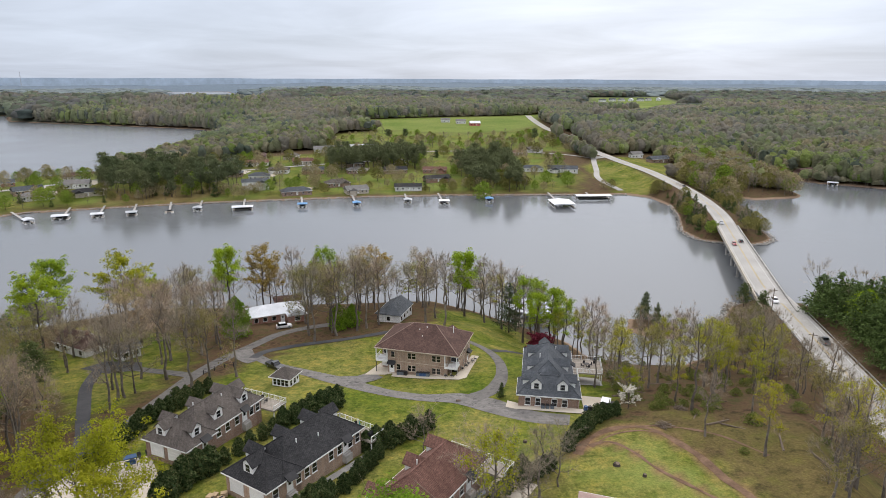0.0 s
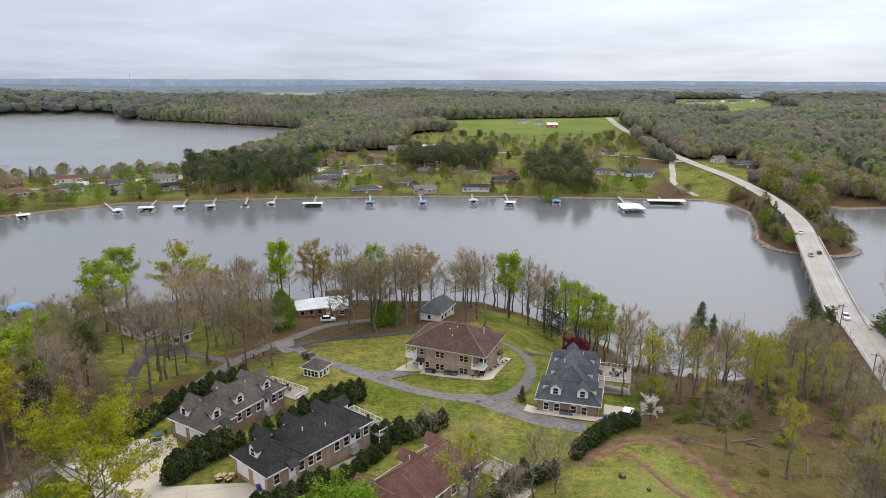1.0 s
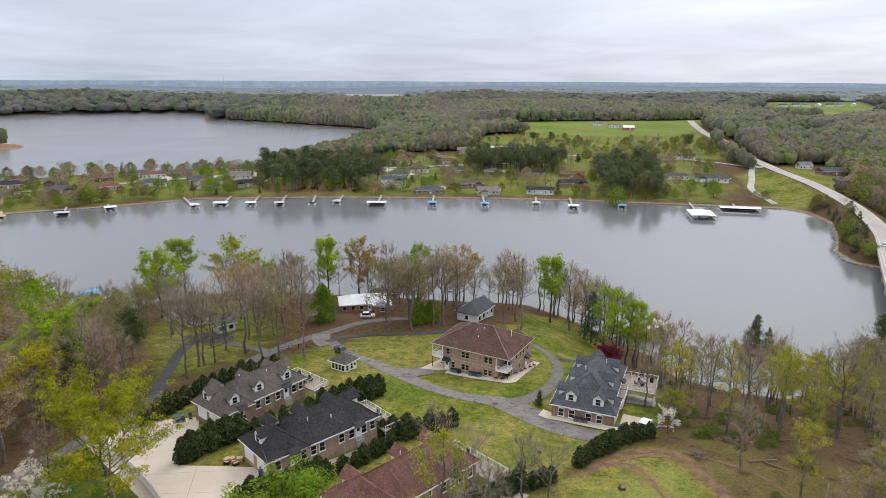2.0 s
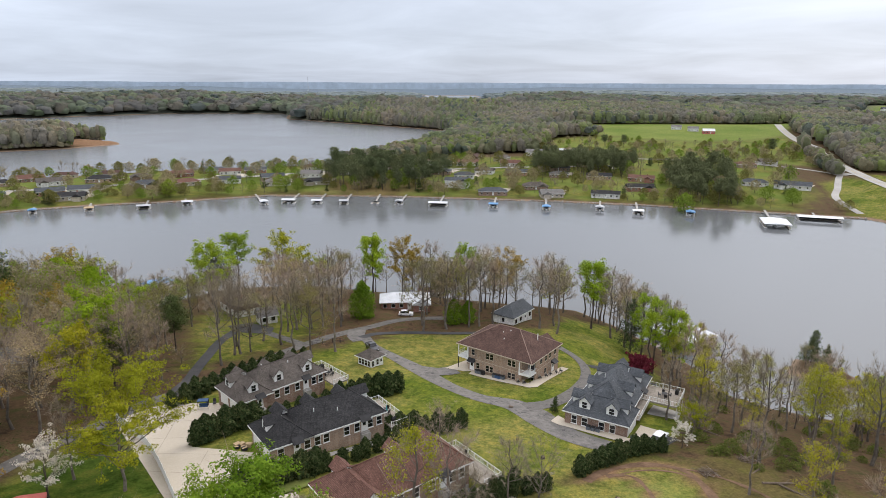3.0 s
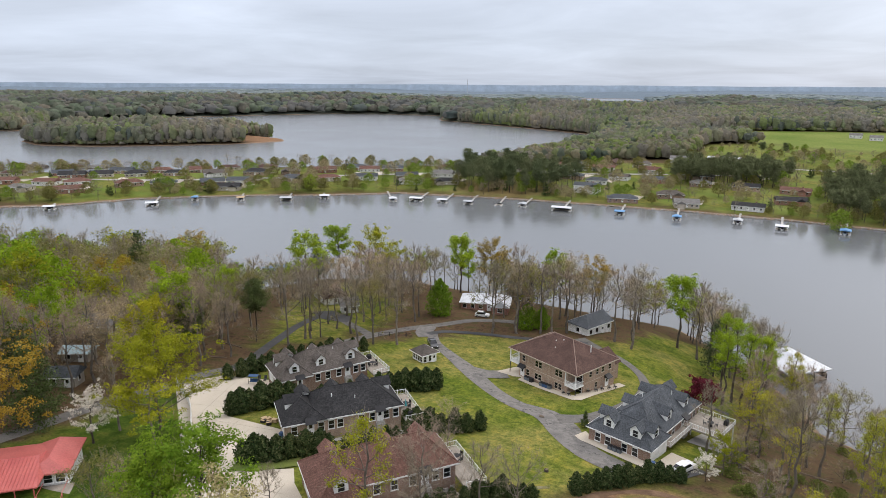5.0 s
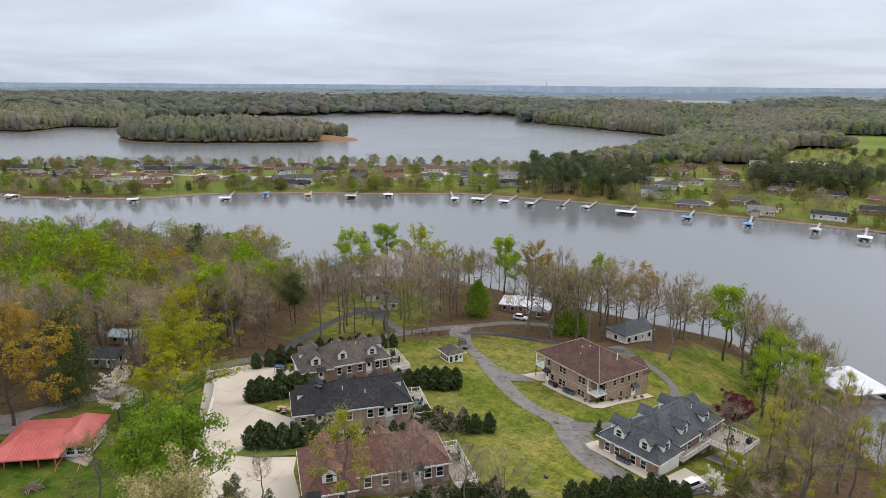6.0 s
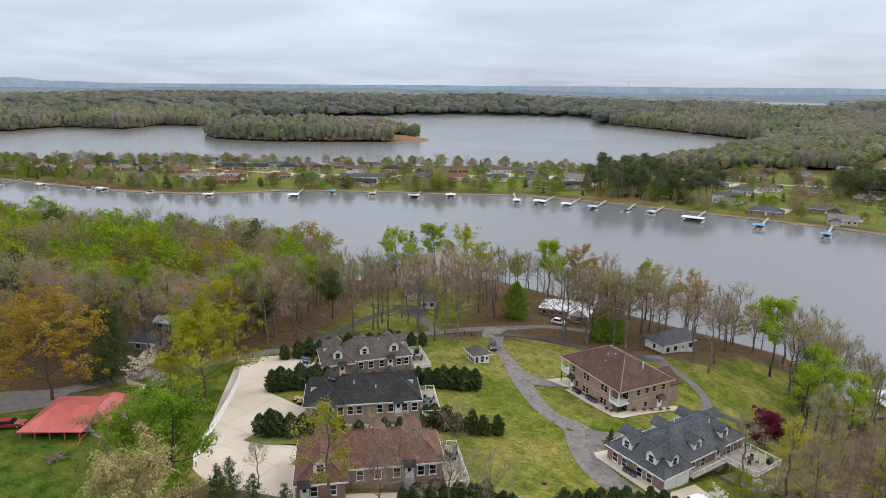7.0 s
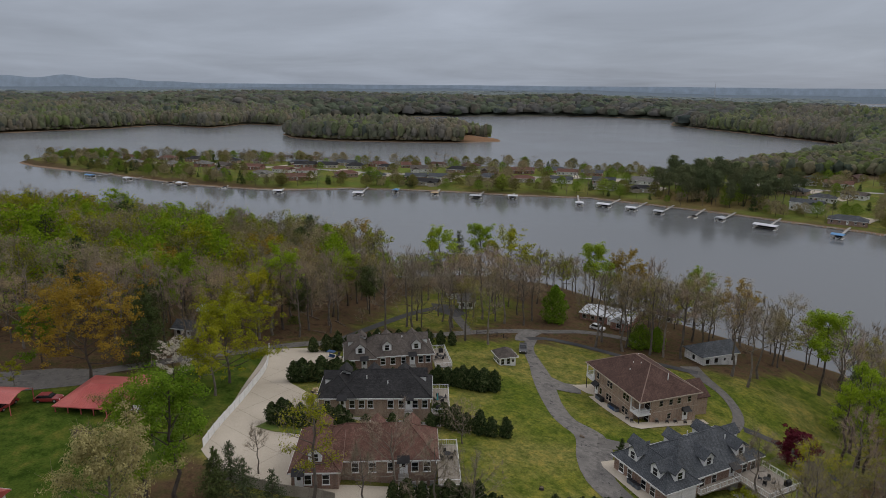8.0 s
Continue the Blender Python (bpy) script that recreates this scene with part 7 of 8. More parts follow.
scatter([(-64, 116), (-56, 150), (-62, 178), (-84, 190), (-110, 186), (-106, 150), (-86, 128)], 8.4, [("bare", 46), ("tan", 26), ("bare_wide", 14), ("olive", 14)], (0.7, 1.05), 44, drop=0.25)
RIGHT_WOOD = [(40, 118), (34, 150), (32, 186), (46, 188), (75, 182), (95, 192), (103, 200), (92, 150), (78, 115), (58, 72), (62, 92), (48, 108)]
scatter(RIGHT_WOOD, 8.0, [("bare", 48), ("slim", 40), ("olive", 9), ("yellow", 3)], (0.55, 0.95), 5, edge=0.5, drop=0.24, lane_gap=(3.2, 3.0, 3.0, 3.2, 17))
scatter([(44, 104), (62, 92), (74, 104), (66, 60), (58, 60)], 7.6, [("bare", 48), ("slim", 40), ("olive", 9), ("yellow", 3)], (0.55, 0.85), 6)
scatter([(112, 172), (126, 214), (136, 234), (165, 216), (175, 190), (165, 120), (112, 84), (96, 100), (104, 140)], 5.6, [("w_spire", 80), ("w_bare", 8), ("w_olive", 8), ("w_lime", 4)], (0.6, 0.95), 7, drop=0.06, bucket="east_woods", lane_gap=(3, 3, 3, 3, 8.5))
join_woods("east_woods", "dark pine woods beside the highway")
scatter([(97, 168), (111, 205), (120, 234), (107, 226), (99, 208), (92, 190)], 4.4, [("thicket", 35), ("w_bare", 25), ("w_olive", 25), ("w_pine", 8)], (0.28, 0.5), 8, edge=0.5, lane_gap=(3, 3, 3, 3, 7), bucket="bridge_scrub")
scatter([(78, 100), (92, 150), (104, 196), (98, 205), (84, 190), (74, 130), (64, 92)], 5.5, [("w_olive", 40), ("w_yellow", 25), ("w_bare", 40)], (0.26, 0.45), 18, edge=0.5, lane_gap=(3, 3, 3, 3, 7.5), bucket="bridge_scrub")
join_woods("bridge_scrub", "scrub on the bank below the highway")
scatter([(36, 150), (34, 130), (44, 108), (60, 96), (75, 120), (88, 150), (70, 180), (45, 186)], 6.6, [("scrub", 72), ("thicket", 28)], (0.5, 1.0), 9, edge=0.5, drop=0.3, bucket="undergrowth")
scatter([(43, 108), (62, 94), (74, 110), (66, 64), (48, 78)], 5.4, [("scrub", 55), ("thicket", 45)], (0.3, 0.75), 19, drop=0.4, bucket="undergrowth")
scatter(FOREST, 17, [("scrub", 50), ("thicket", 50)], (0.6, 1.1), 29, drop=0.4, bucket="undergrowth")
scatter([(38, 112), (52, 110), (58, 122), (46, 132), (36, 126)], 3.6, [("scrub", 100)], (0.4, 0.9), 49, drop=0.3, bucket="undergrowth")
join_woods("undergrowth", "low undergrowth between the trees")

# the magnolia hedges
for pts, gap, h, grp in (([(-41.3, 81), (-40.4, 85), (-39.6, 88.6), (-37.6, 92)], 3.2, 5.0, "hedge by the court"), ([(-37.4, 92.6), (-34.8, 97.6), (-32.0, 103.4), (-30.0, 108)], 2.2, 3.4, "hedge between two houses"),
                         ([(-30, 110), (-26.8, 112.6), (-24, 115), (-21, 119)], 2.1, 4.4, "hedge on the lawn"), ([(-24.6, 70.4), (-22.2, 73.2), (-19.8, 76.6), (-17, 80.4)], 2.8, 4.3, "hedge on the grass island"),
                         ([(-16, 81.6), (-13.6, 86.6), (-12.0, 91), (-10.6, 95)], 2.3, 3.0, "hedge along the walk"), ([(-13.2, 98), (-9, 99.8), (-5.4, 102.4), (-2.4, 106)], 2.2, 4.2, "second hedge on the lawn"), ([(21, 95.6), (23, 99.4), (25, 102.6), (27.4, 105.6), (30, 107.8), (33, 109.4)], 2.1, 3.2, "hedge by the clearing"),
                         ([(6.6, 77.6), (8.4, 81.4), (10.2, 85), (12.4, 88.6)], 2.0, 3.0, "hedge below the terrace"), ([(11.8, 84.2), (14.6, 87.4), (17.2, 89.2)], 2.0, 3.2, "shrubs below the lawn"), ([(-57.6, 92.5), (-57.4, 99), (-57.3, 107), (-56, 115), (-53.5, 122.5), (-51, 128)], 2.0, 4.3, "hedge behind the first house")):
    for x, y in curve_points(pts, gap * 1.25):
        plant("magnolia", x + rt.uniform(-0.3, 0.3), y + rt.uniform(-0.3, 0.3), h * rt.uniform(0.86, 1.2), group=grp)


# ---- clutter of the clearing and the woods ----
rc = random.Random(21)


def log(x, y, ang, length, r):
    z, length = H(x, y), length * 0.72
    ob = thing("fallen_log", pose(x, y, z + r * 0.7, 0, 0, ang), "weathered fallen tree trunk lying among leaf litter", "log", "fallen logs")
    part("trunk", Shape().tube((-length / 2, 0, 0), (0, 0.12 * r, 0), r, r * 0.85, 8).tube((0, 0.12 * r, 0), (length / 2, 0, 0.05), r * 0.85, r * 0.5, 8), LOGS, ob)
    part("branch", Shape().tube((length * 0.2, 0, 0), (length * 0.38, length * 0.12, length * 0.08), r * 0.35, r * 0.12, 5).tube((-length * 0.05, 0, 0), (length * 0.1, -length * 0.13, length * 0.06), r * 0.3, r * 0.1, 5), LOGS, ob)


for x, y, a, n_, r in ((50.2, 104.9, 20, 7, 0.22), (52, 103, -30, 6, 0.18), (47.5, 108.5, 60, 5, 0.16), (38, 121, 10, 8, 0.25), (41, 124, -25, 6, 0.2), (44, 117, 35, 7, 0.2), (57, 96, 70, 8, 0.22), (60, 90, 100, 6, 0.18), (3.4, 120.2, 10, 1.3, 0.3), (55, 118, -10, 7, 0.2),
                       (-86, 104, 15, 9, 0.22), (-78, 109, 5, 8, 0.2), (-72, 100, 30, 6, 0.18), (-95, 113, -15, 8, 0.2), (62, 130, 40, 8, 0.2), (50, 134, 0, 7, 0.2)):
    log(x, y, a, n_, r)
for x, y, w in ((40, 103.8, 2.6), (-33.5, 41.6, 2.2), (46, 112, 2.0)):
    bp = thing("brush_pile", pose(x, y, H(x, y)), "heap of cut grey branches on rough grass", "brush pile")
    for i in range(34):
        a, b = rc.uniform(0, 6.28), rc.uniform(0.2, 1)
        c, L = Vector((math.cos(a) * w * 0.5 * b, math.sin(a) * w * 0.5 * b, 0.15 + 0.7 * (1 - b) * rc.random())), rc.uniform(0.5, 1.1) * w * 0.5
        d = Vector((rc.uniform(-1, 1), rc.uniform(-1, 1), rc.uniform(-0.15, 0.3))).normalized() * L
        part("branch", Shape().tube(c - d, c + d, 0.07, 0.025, 5), LOGS, bp)
for x, y, r in ((27.7, 89.6, 0.55), (14.5, 99.5, 0.35), (31, 86, 0.3)):
    st = thing("tree_stump", pose(x, y, H(x, y)), "dark cut tree stump in the grass", "stump")
    part("trunk", Shape().tube((0, 0, -0.3), (0, 0, 0.12), r * 1.35, r * 1.05, 9).tube((0, 0, 0.12), (0.03, 0, 0.42), r * 1.05, r * 0.9, 9), BARK_DARK, st)
    part("cut_face", Shape().tube((0.03, 0, 0.41), (0.03, 0, 0.435), r * 0.8, r * 0.78, 9), LOGS, st, "pale sawn top")
for x, y, h, lamp in ((112.5, 207, 9.5, 1), (99, 160, 10, 0), (86, 128, 10, 0)):
    po = thing("utility_pole", pose(x, y, H(x, y), 0, 0, -20), "tall timber utility pole beside the highway", "pole", "poles by the highway")
    part("pole", Shape().tube((0, 0, -0.8), (0, 0, h), 0.17, 0.11, 8), LOGS, po)
    part("crossarm", Shape().box(-1.1, 1.1, -0.06, 0.06, h - 0.75, h - 0.6), LOGS, po)
    for i in (-0.95, 0.0, 0.95):
        part("insulator", Shape().tube((i, 0, h - 0.6), (i, 0, h - 0.4), 0.05, 0.035, 6), WHITE, po)
for side in (-1, 1):
    q = curve_points([r for r in ROAD[1:6]], 4.0)
    d_ = np.gradient(q[:, :2], axis=0)
    d_ /= np.linalg.norm(d_, axis=1)[:, None]
    E_ = np.concatenate([q[:, :2] + side * 5.5 * np.stack([d_[:, 1], -d_[:, 0]], 1), q[:, 2:]], 1)[:-7]
    gr_ = thing("guard_rail", Matrix(), "galvanised steel guard rail along the highway", "guard rail", "guard rails")
    for p0, p1 in zip(E_, E_[1:]):
        u_ = Vector(p1) - Vector(p0)
        mm = pose(*p0, 0, -math.degrees(math.atan2(u_.z, math.hypot(u_.x, u_.y))), math.degrees(math.atan2(u_.y, u_.x)))
        part("rail", Shape(mm).box(0, u_.length + 0.05, -0.04, 0.04, 0.42, 0.72), STEEL, gr_)
        part("post", Shape().box(p0[0] - 0.08, p0[0] + 0.08, p0[1] - 0.08, p0[1] + 0.08, p0[2] - 0.9, p0[2] + 0.7), TIMBER, gr_)

# ---- far shore: houses, docks ----
rf = random.Random(11)
ROOFS = [TAUPE, RUSSET, BROWN, SLATE, OLD_GREY, BLACK]
WALLS = [BRICK_RED, BRICK, TANSIDE, SIDING, BRICK_DARK]
NAMES = {"taupe_shingle": "taupe", "russet_shingle": "russet", "brown_shingle": "brown", "slate_grey_shingle": "slate grey", "weathered_shingle": "weathered grey", "charcoal_shingle": "charcoal",
         "red_brick": "red brick", "tan_brick": "tan brick", "tan_siding": "tan boarded", "white_siding": "white boarded", "brown_brick": "brown brick", "white_metal_roofing": "white metal", "red_metal_roofing": "red metal", "grey_metal_roofing": "grey metal"}
SITES = [(-701, 283), (-646, 338), (-622, 352), (-536, 332), (-510, 355), (-484, 379), (-483, 410), (-449, 429), (-326, 436), (-437, 312), (-411, 340), (-385, 336), (-371, 392), (-349, 412), (-531, 199), (-670, 315), (-372, 475), (-337, 486), (-302, 463),
         (-280, 487), (-219, 540), (-204, 625), (-180, 644), (-145, 495), (-152, 531), (-110, 478), (-84, 509), (-222, 598), (-131, 605), (-113, 561), (-76, 564), (-42, 566), (-7, 568), (-27, 498), (-66, 486), (78, 674), (98, 700), (80, 578), (107, 574), (-5, 531),
         (-172, 596), (-258, 462), (-286, 448), (-590, 262), (-560, 290), (-500, 230), (-465, 250), (124, 575), (-150, 640)]
STREET = curve_points([(-60, 630), (-120, 600), (-190, 560), (-260, 530), (-340, 450), (-430, 350), (-520, 270), (-600, 215), (-690, 140)], 30.0)
sd_ = np.gradient(STREET, axis=0)
sd_ /= np.linalg.norm(sd_, axis=1)[:, None]
rows_ = [tuple(p_ + s_ * 21 * np.array((-d_[1], d_[0])) + np.array((rf.uniform(-5, 5), rf.uniform(-4, 4)))) for p_, d_ in zip(STREET, sd_) for s_ in (-1, 1)]
rows_ = [(x, y) for x, y in rows_ if shore(np.array([[x, y]]))[0] > 16]
placed_sites = []
for i, (x, y) in enumerate(SITES + rows_):
    if any(math.hypot(x - a, y - b) < 21 for a, b in placed_sites):
        continue
    placed_sites.append((x, y))
    P0 = np.array([[x, y]])
    e = 2.0
    gr = np.array([shore(P0 + [[e, 0]])[0] - shore(P0 - [[e, 0]])[0], shore(P0 + [[0, e]])[0] - shore(P0 - [[0, e]])[0]])
    ang = math.degrees(math.atan2(gr[1], gr[0])) - 90 + rf.uniform(-12, 12)
    w, d = rf.uniform(16, 22), rf.uniform(9, 11.5)
    wall, roof = rf.choice(WALLS), rf.choice(ROOFS)
    if (x, y) == (107, 574):
        wall, roof, w = SIDING, SLATE, 26
    if (x, y) in ((-145, 495), (80, 578), (-152, 531)):
        wall, roof = SIDING, SLATE
    hip_ = rf.random() < 0.5
    hs = simple_house("house", placed(x, y, H(x, y) + 0.3, ang), w, d, 2.8 if (x, y) != (-145, 495) else 5.4, rf.uniform(2.2, 3.0), wall, roof, "%s lakeside house with %s shingle roof" % (NAMES[wall.name], NAMES[roof.name]), ends=(1, 1) if hip_ else (0, 0), wins=5, chimney=rf.random() < 0.35)
    if rf.random() < 0.6:
        s_ = rf.choice((-1, 1))
        part("cross_roof", Shape().hip(s_ * w * 0.25 - 3, s_ * w * 0.25 + 3, -d / 2 - 2.6, 0, 2.83 if (x, y) != (-145, 495) else 5.43, 1.9, "y", (0, 0)), roof, hs, "small front gable roof")
        part("cross_wall", Shape().box(s_ * w * 0.25 - 2.6, s_ * w * 0.25 + 2.6, -d / 2 - 2.2, -d / 2 + 0.5, -1.2, 2.8).add([(s_ * w * 0.25 - 2.6, -d / 2 - 2.2, 2.8), (s_ * w * 0.25 + 2.6, -d / 2 - 2.2, 2.8), (s_ * w * 0.25, -d / 2 - 2.2, 4.3)], [(0, 1, 2)]), wall, hs)
    if rf.random() < 0.55:
        q = [(x + math.cos(radians(ang + a_)) * r_, y + math.sin(radians(ang + a_)) * r_) for a_, r_ in ((25, 13), (60, 13), (75, 24), (50, 26))]
        slab("pavement", q, CONCRETE, "pale concrete driveway beside a lakeside house", 0.2, 4.0)
for label, x, y, ang, w, d, wall, roof in (("pale farm house with grey roof in the green field", 27, 992, 5, 14, 9, SIDING, OLD_GREY), ("pale barn with a weathered grey roof in the field", 4, 1012, 0, 14, 9, SIDING, OLD_GREY), ("dark red barn with white metal roof in the field", 47, 965, 10, 15, 10, RED_METAL, WHITE_METAL),
                                           ("long grey roofed house at the field edge", -122, 690, 12, 30, 10, SIDING, OLD_GREY), ("long pale roofed house by the trees", -88, 700, 8, 30, 9, BRICK_RED, WHITE_METAL), ("dark roofed brick house beside the highway", 216, 646, 20, 22, 10, BRICK_DARK, SLATE), ("white cottage beside the highway", 202, 676, 15, 12, 8, SIDING, OLD_GREY),
                                           ("pale house at the far field edge", -175, 1105, 0, 22, 9, SIDING, OLD_GREY), ("blue grey roofed house among trees", 241, 1012, 0, 22, 12, SIDING, SLATE), ("white house across the inlet", 330, 585, 30, 18, 10, BRICK_DARK, BROWN)):
    simple_house("house" if "barn" not in label else "barn", placed(x, y, H(x, y) + 0.3, ang), w, d, 3.4, 3.0, wall, roof, label, wins=4, cat="barn" if "barn" in label else "house")


def nearest_shore(x, y):
    q = np.array(COAST, float)
    best = (1e9, None)
    for a, b in zip(q, np.roll(q, -1, axis=0)):
        d = b - a
        s = min(1, max(0, ((x - a[0]) * d[0] + (y - a[1]) * d[1]) / (d @ d)))
        c = a + d * s
        e = math.hypot(x - c[0], y - c[1])
        if e < best[0]:
            best = (e, c)
    return best[1]


def dock(x, y, w, d, roof, style, boat=True, k=0.78):
    """A floating dock: deck, posts, roof or none, a gangway to the bank and maybe a boat."""
    w, d = w * k, d * k
    c = nearest_shore(x, y)
    ang = math.degrees(math.atan2(c[1] - y, c[0] - x)) - 90
    m = placed(x, y, 0, ang)
    ob = thing("boat_dock", m, {"white": "floating boat dock with a white metal roof", "blue": "floating boat dock with a blue roof", "grey": "floating boat dock with a grey metal roof", "tan": "floating boat dock with a tan canopy", "open": "open grey timber boat dock"}[style], "dock")
    part("platform", Shape().box(-w / 2, -w / 2 + 1.3, -d / 2, d / 2, 0.15, 0.5).box(w / 2 - 1.3, w / 2, -d / 2, d / 2, 0.15, 0.5).box(-w / 2 + 1.3, w / 2 - 1.3, d / 2 - 1.6, d / 2, 0.15, 0.5), TIMBER, ob, "grey plank platform on floats")
    for s_ in (-1, 1):
        part("float", Shape().tube((s_ * (w / 2 - 0.65), -d / 2 + 0.2, 0.05), (s_ * (w / 2 - 0.65), d / 2 - 0.2, 0.05), 0.42, 0.42, 8), BIN_GREY, ob)
        part("edge_board", Shape().box(s_ * w / 2 - 0.05, s_ * w / 2 + 0.05, -d / 2, d / 2, 0.18, 0.56), WHITE, ob, "white fascia board")
    part("edge_board", Shape().box(-w / 2, -w / 2 + 1.3, -d / 2 - 0.06, -d / 2, 0.18, 0.56).box(w / 2 - 1.3, w / 2, -d / 2 - 0.06, -d / 2, 0.18, 0.56), WHITE, ob, "white fascia board")
    if style != "open":
        for sx_ in (-1, 1):
            for sy_ in (-1, 0, 1):
                part("post", Shape().box(sx_ * (w / 2 - 0.3) - 0.07, sx_ * (w / 2 - 0.3) + 0.07, sy_ * (d / 2 - 0.3) - 0.07, sy_ * (d / 2 - 0.3) + 0.07, 0.5, 2.75), WHITE, ob)
        long_ = "y" if d > w else "x"
        part("roof", Shape().hip(-w / 2 - 0.3, w / 2 + 0.3, -d / 2 - 0.3, d / 2 + 0.3, 2.8, 0.65, long_, (0, 0) if style != "tan" else (1, 1), 0.12), roof, ob)
        part("roof_beam", Shape().box(-w / 2, w / 2, -d / 2 + 0.1, -d / 2 + 0.25, 2.45, 2.68).box(-w / 2, w / 2, d / 2 - 0.25, d / 2 - 0.1, 2.45, 2.68), DARK, ob, "dark roof beam")
    # dark box added so that the space under the roof looks shaded
    part("locker", Shape().box(-w / 2 + 1.4, w / 2 - 1.4, d / 2 - 0.8, d / 2 - 0.1, 0.5, 1.5), DARK, ob, "dark box standing in for the shade under the roof")
    L = math.hypot(c[0] - x, c[1] - y) - d / 2 + 3
    if L > 1:
        zb = H(c[0] + (c[0] - x) * 3 / max(L, 3), c[1] + (c[1] - y) * 3 / max(L, 3)) + 0.4
        part("gangway", Shape().add([(-0.7, d / 2 - 0.5, 0.6), (0.7, d / 2 - 0.5, 0.6), (0.7, d / 2 + L, max(0.9, zb)), (-0.7, d / 2 + L, max(0.9, zb)), (-0.7, d / 2 - 0.5, 0.45), (0.7, d / 2 - 0.5, 0.45), (0.7, d / 2 + L, max(0.7, zb - 0.2)), (-0.7, d / 2 + L, max(0.7, zb - 0.2))],
                                    [(0, 1, 2, 3), (7, 6, 5, 4), (0, 4, 5, 1), (1, 5, 6, 2), (2, 6, 7, 3), (3, 7, 4, 0)]), CONCRETE_OLD, ob, "pale gangway to the bank")
    if boat:
        b = thing("motor_boat", m @ pose(rf.uniform(-0.3, 0.3), -0.6, 0, 0, 0, 180), "white motor boat moored in the dock", "boat", "moored boats")
        hull = [(-1.0, -2.6), (1.0, -2.6), (1.05, 0.8), (0.6, 2.3), (0, 2.9), (-0.6, 2.3), (-1.05, 0.8)]
        part("hull", Shape().add([(x_ * 0.7, y_ * 0.93, -0.1) for x_, y_ in hull] + [(x_, y_, 0.85) for x_, y_ in hull], [tuple(range(7))[::-1], tuple(range(7, 14))] + [(i_, (i_ + 1) % 7, 7 + (i_ + 1) % 7, 7 + i_) for i_ in range(7)]), WHITE, b)
        part("cockpit", Shape().box(-0.75, 0.75, -2.1, 0.6, 0.85, 0.95), BIN_BLUE if rf.random() < 0.5 else DARK, b)
        part("windscreen", Shape().add([(-0.8, 0.6, 0.85), (0.8, 0.6, 0.85), (0.7, 0.25, 1.4), (-0.7, 0.25, 1.4), (-0.8, 0.55, 0.85), (0.8, 0.55, 0.85), (0.7, 0.2, 1.4), (-0.7, 0.2, 1.4)], [(0, 1, 2, 3), (7, 6, 5, 4), (0, 4, 5, 1), (3, 2, 6, 7), (0, 3, 7, 4), (1, 5, 6, 2)]), GLASS, b)
    return ob


STYLES = {"white": WHITE_METAL, "blue": BLUE, "grey": GREY_METAL, "tan": TANCLOTH, "open": None}
for x, y, w, d, st in ((-176, 207, 9, 10, "blue"), (-253, 384, 7, 9, "white"), (-240, 396, 12, 9, "white"), (-220, 402, 9, 8, "white"), (-201, 408, 8, 8, "grey"), (-181, 418, 7, 8, "open"), (-164, 423, 7, 8, "grey"), (-135, 427, 17, 9, "white"), (-97, 438, 8, 8, "blue"),
                       (-60, 443, 7, 8, "blue"), (-25, 455, 7, 8, "grey"), (1, 452, 9, 9, "white"), (34, 461, 7, 8, "blue"), (-303, 362, 9, 9, "white"), (-319, 338, 11, 8, "grey"), (-347, 318, 7, 8, "tan"), (-375, 298, 6, 7, "blue"), (-379, 266, 10, 9, "white"),
                       (-422, 216, 9, 8, "white"), (-504, 160, 10, 8, "white"), (-520, 152, 10, 8, "open"), (-558, 126, 8, 8, "white"), (-596, 100, 12, 7, "blue"), (-470, 186, 8, 7, "open"), (330, 540, 10, 8, "white"), (372, 512, 8, 8, "grey")):
    dock(x, y, w, d, STYLES[st], st, rf.random() < 0.75)
dock(84, 447, 15, 20, WHITE_METAL, "white", k=1.0)
dock(112, 474, 26, 8, GREY_METAL, "grey", False, k=1.0)
dock(-178, 205, 8, 9, BLUE, "blue")
dock(-171, 183, 6, 9, None, "open", False)

# the large covered boathouse in the cove
bb = thing("boathouse", placed(35.0, 227.8, 0, -40), "large covered boathouse with a white metal roof on the water", "boathouse")
part("platform", Shape().box(-8, -6.4, -7, 7, -0.1, 0.7).box(6.4, 8, -7, 7, -0.1, 0.7).box(-0.8, 0.8, -7, 7, -0.1, 0.7).box(-6.4, 6.4, -7, -5.4, -0.1, 0.7), TIMBER, bb, "grey plank platform")
part("roof", Shape().hip(-8.8, 8.8, -7.8, 7.8, 3.9, 2.4, "x", (0.7, 0.7), 0.35), WHITE_METAL, bb, "white metal roof")
for x in (-7.6, 0, 7.6):
    for y in (-6.6, 0, 6.6):
        part("post", Shape().box(x - 0.12, x + 0.12, y - 0.12, y + 0.12, 0.7, 3.9), TIMBER, bb)
part("screen_wall", Shape().box(-8, 8, 6.8, 6.95, 0.7, 2.2), DARK, bb, "dark rear screen")
part("gangway", Shape().box(-1, 1, -18, -7, 0.5, 0.75), TIMBER, bb)

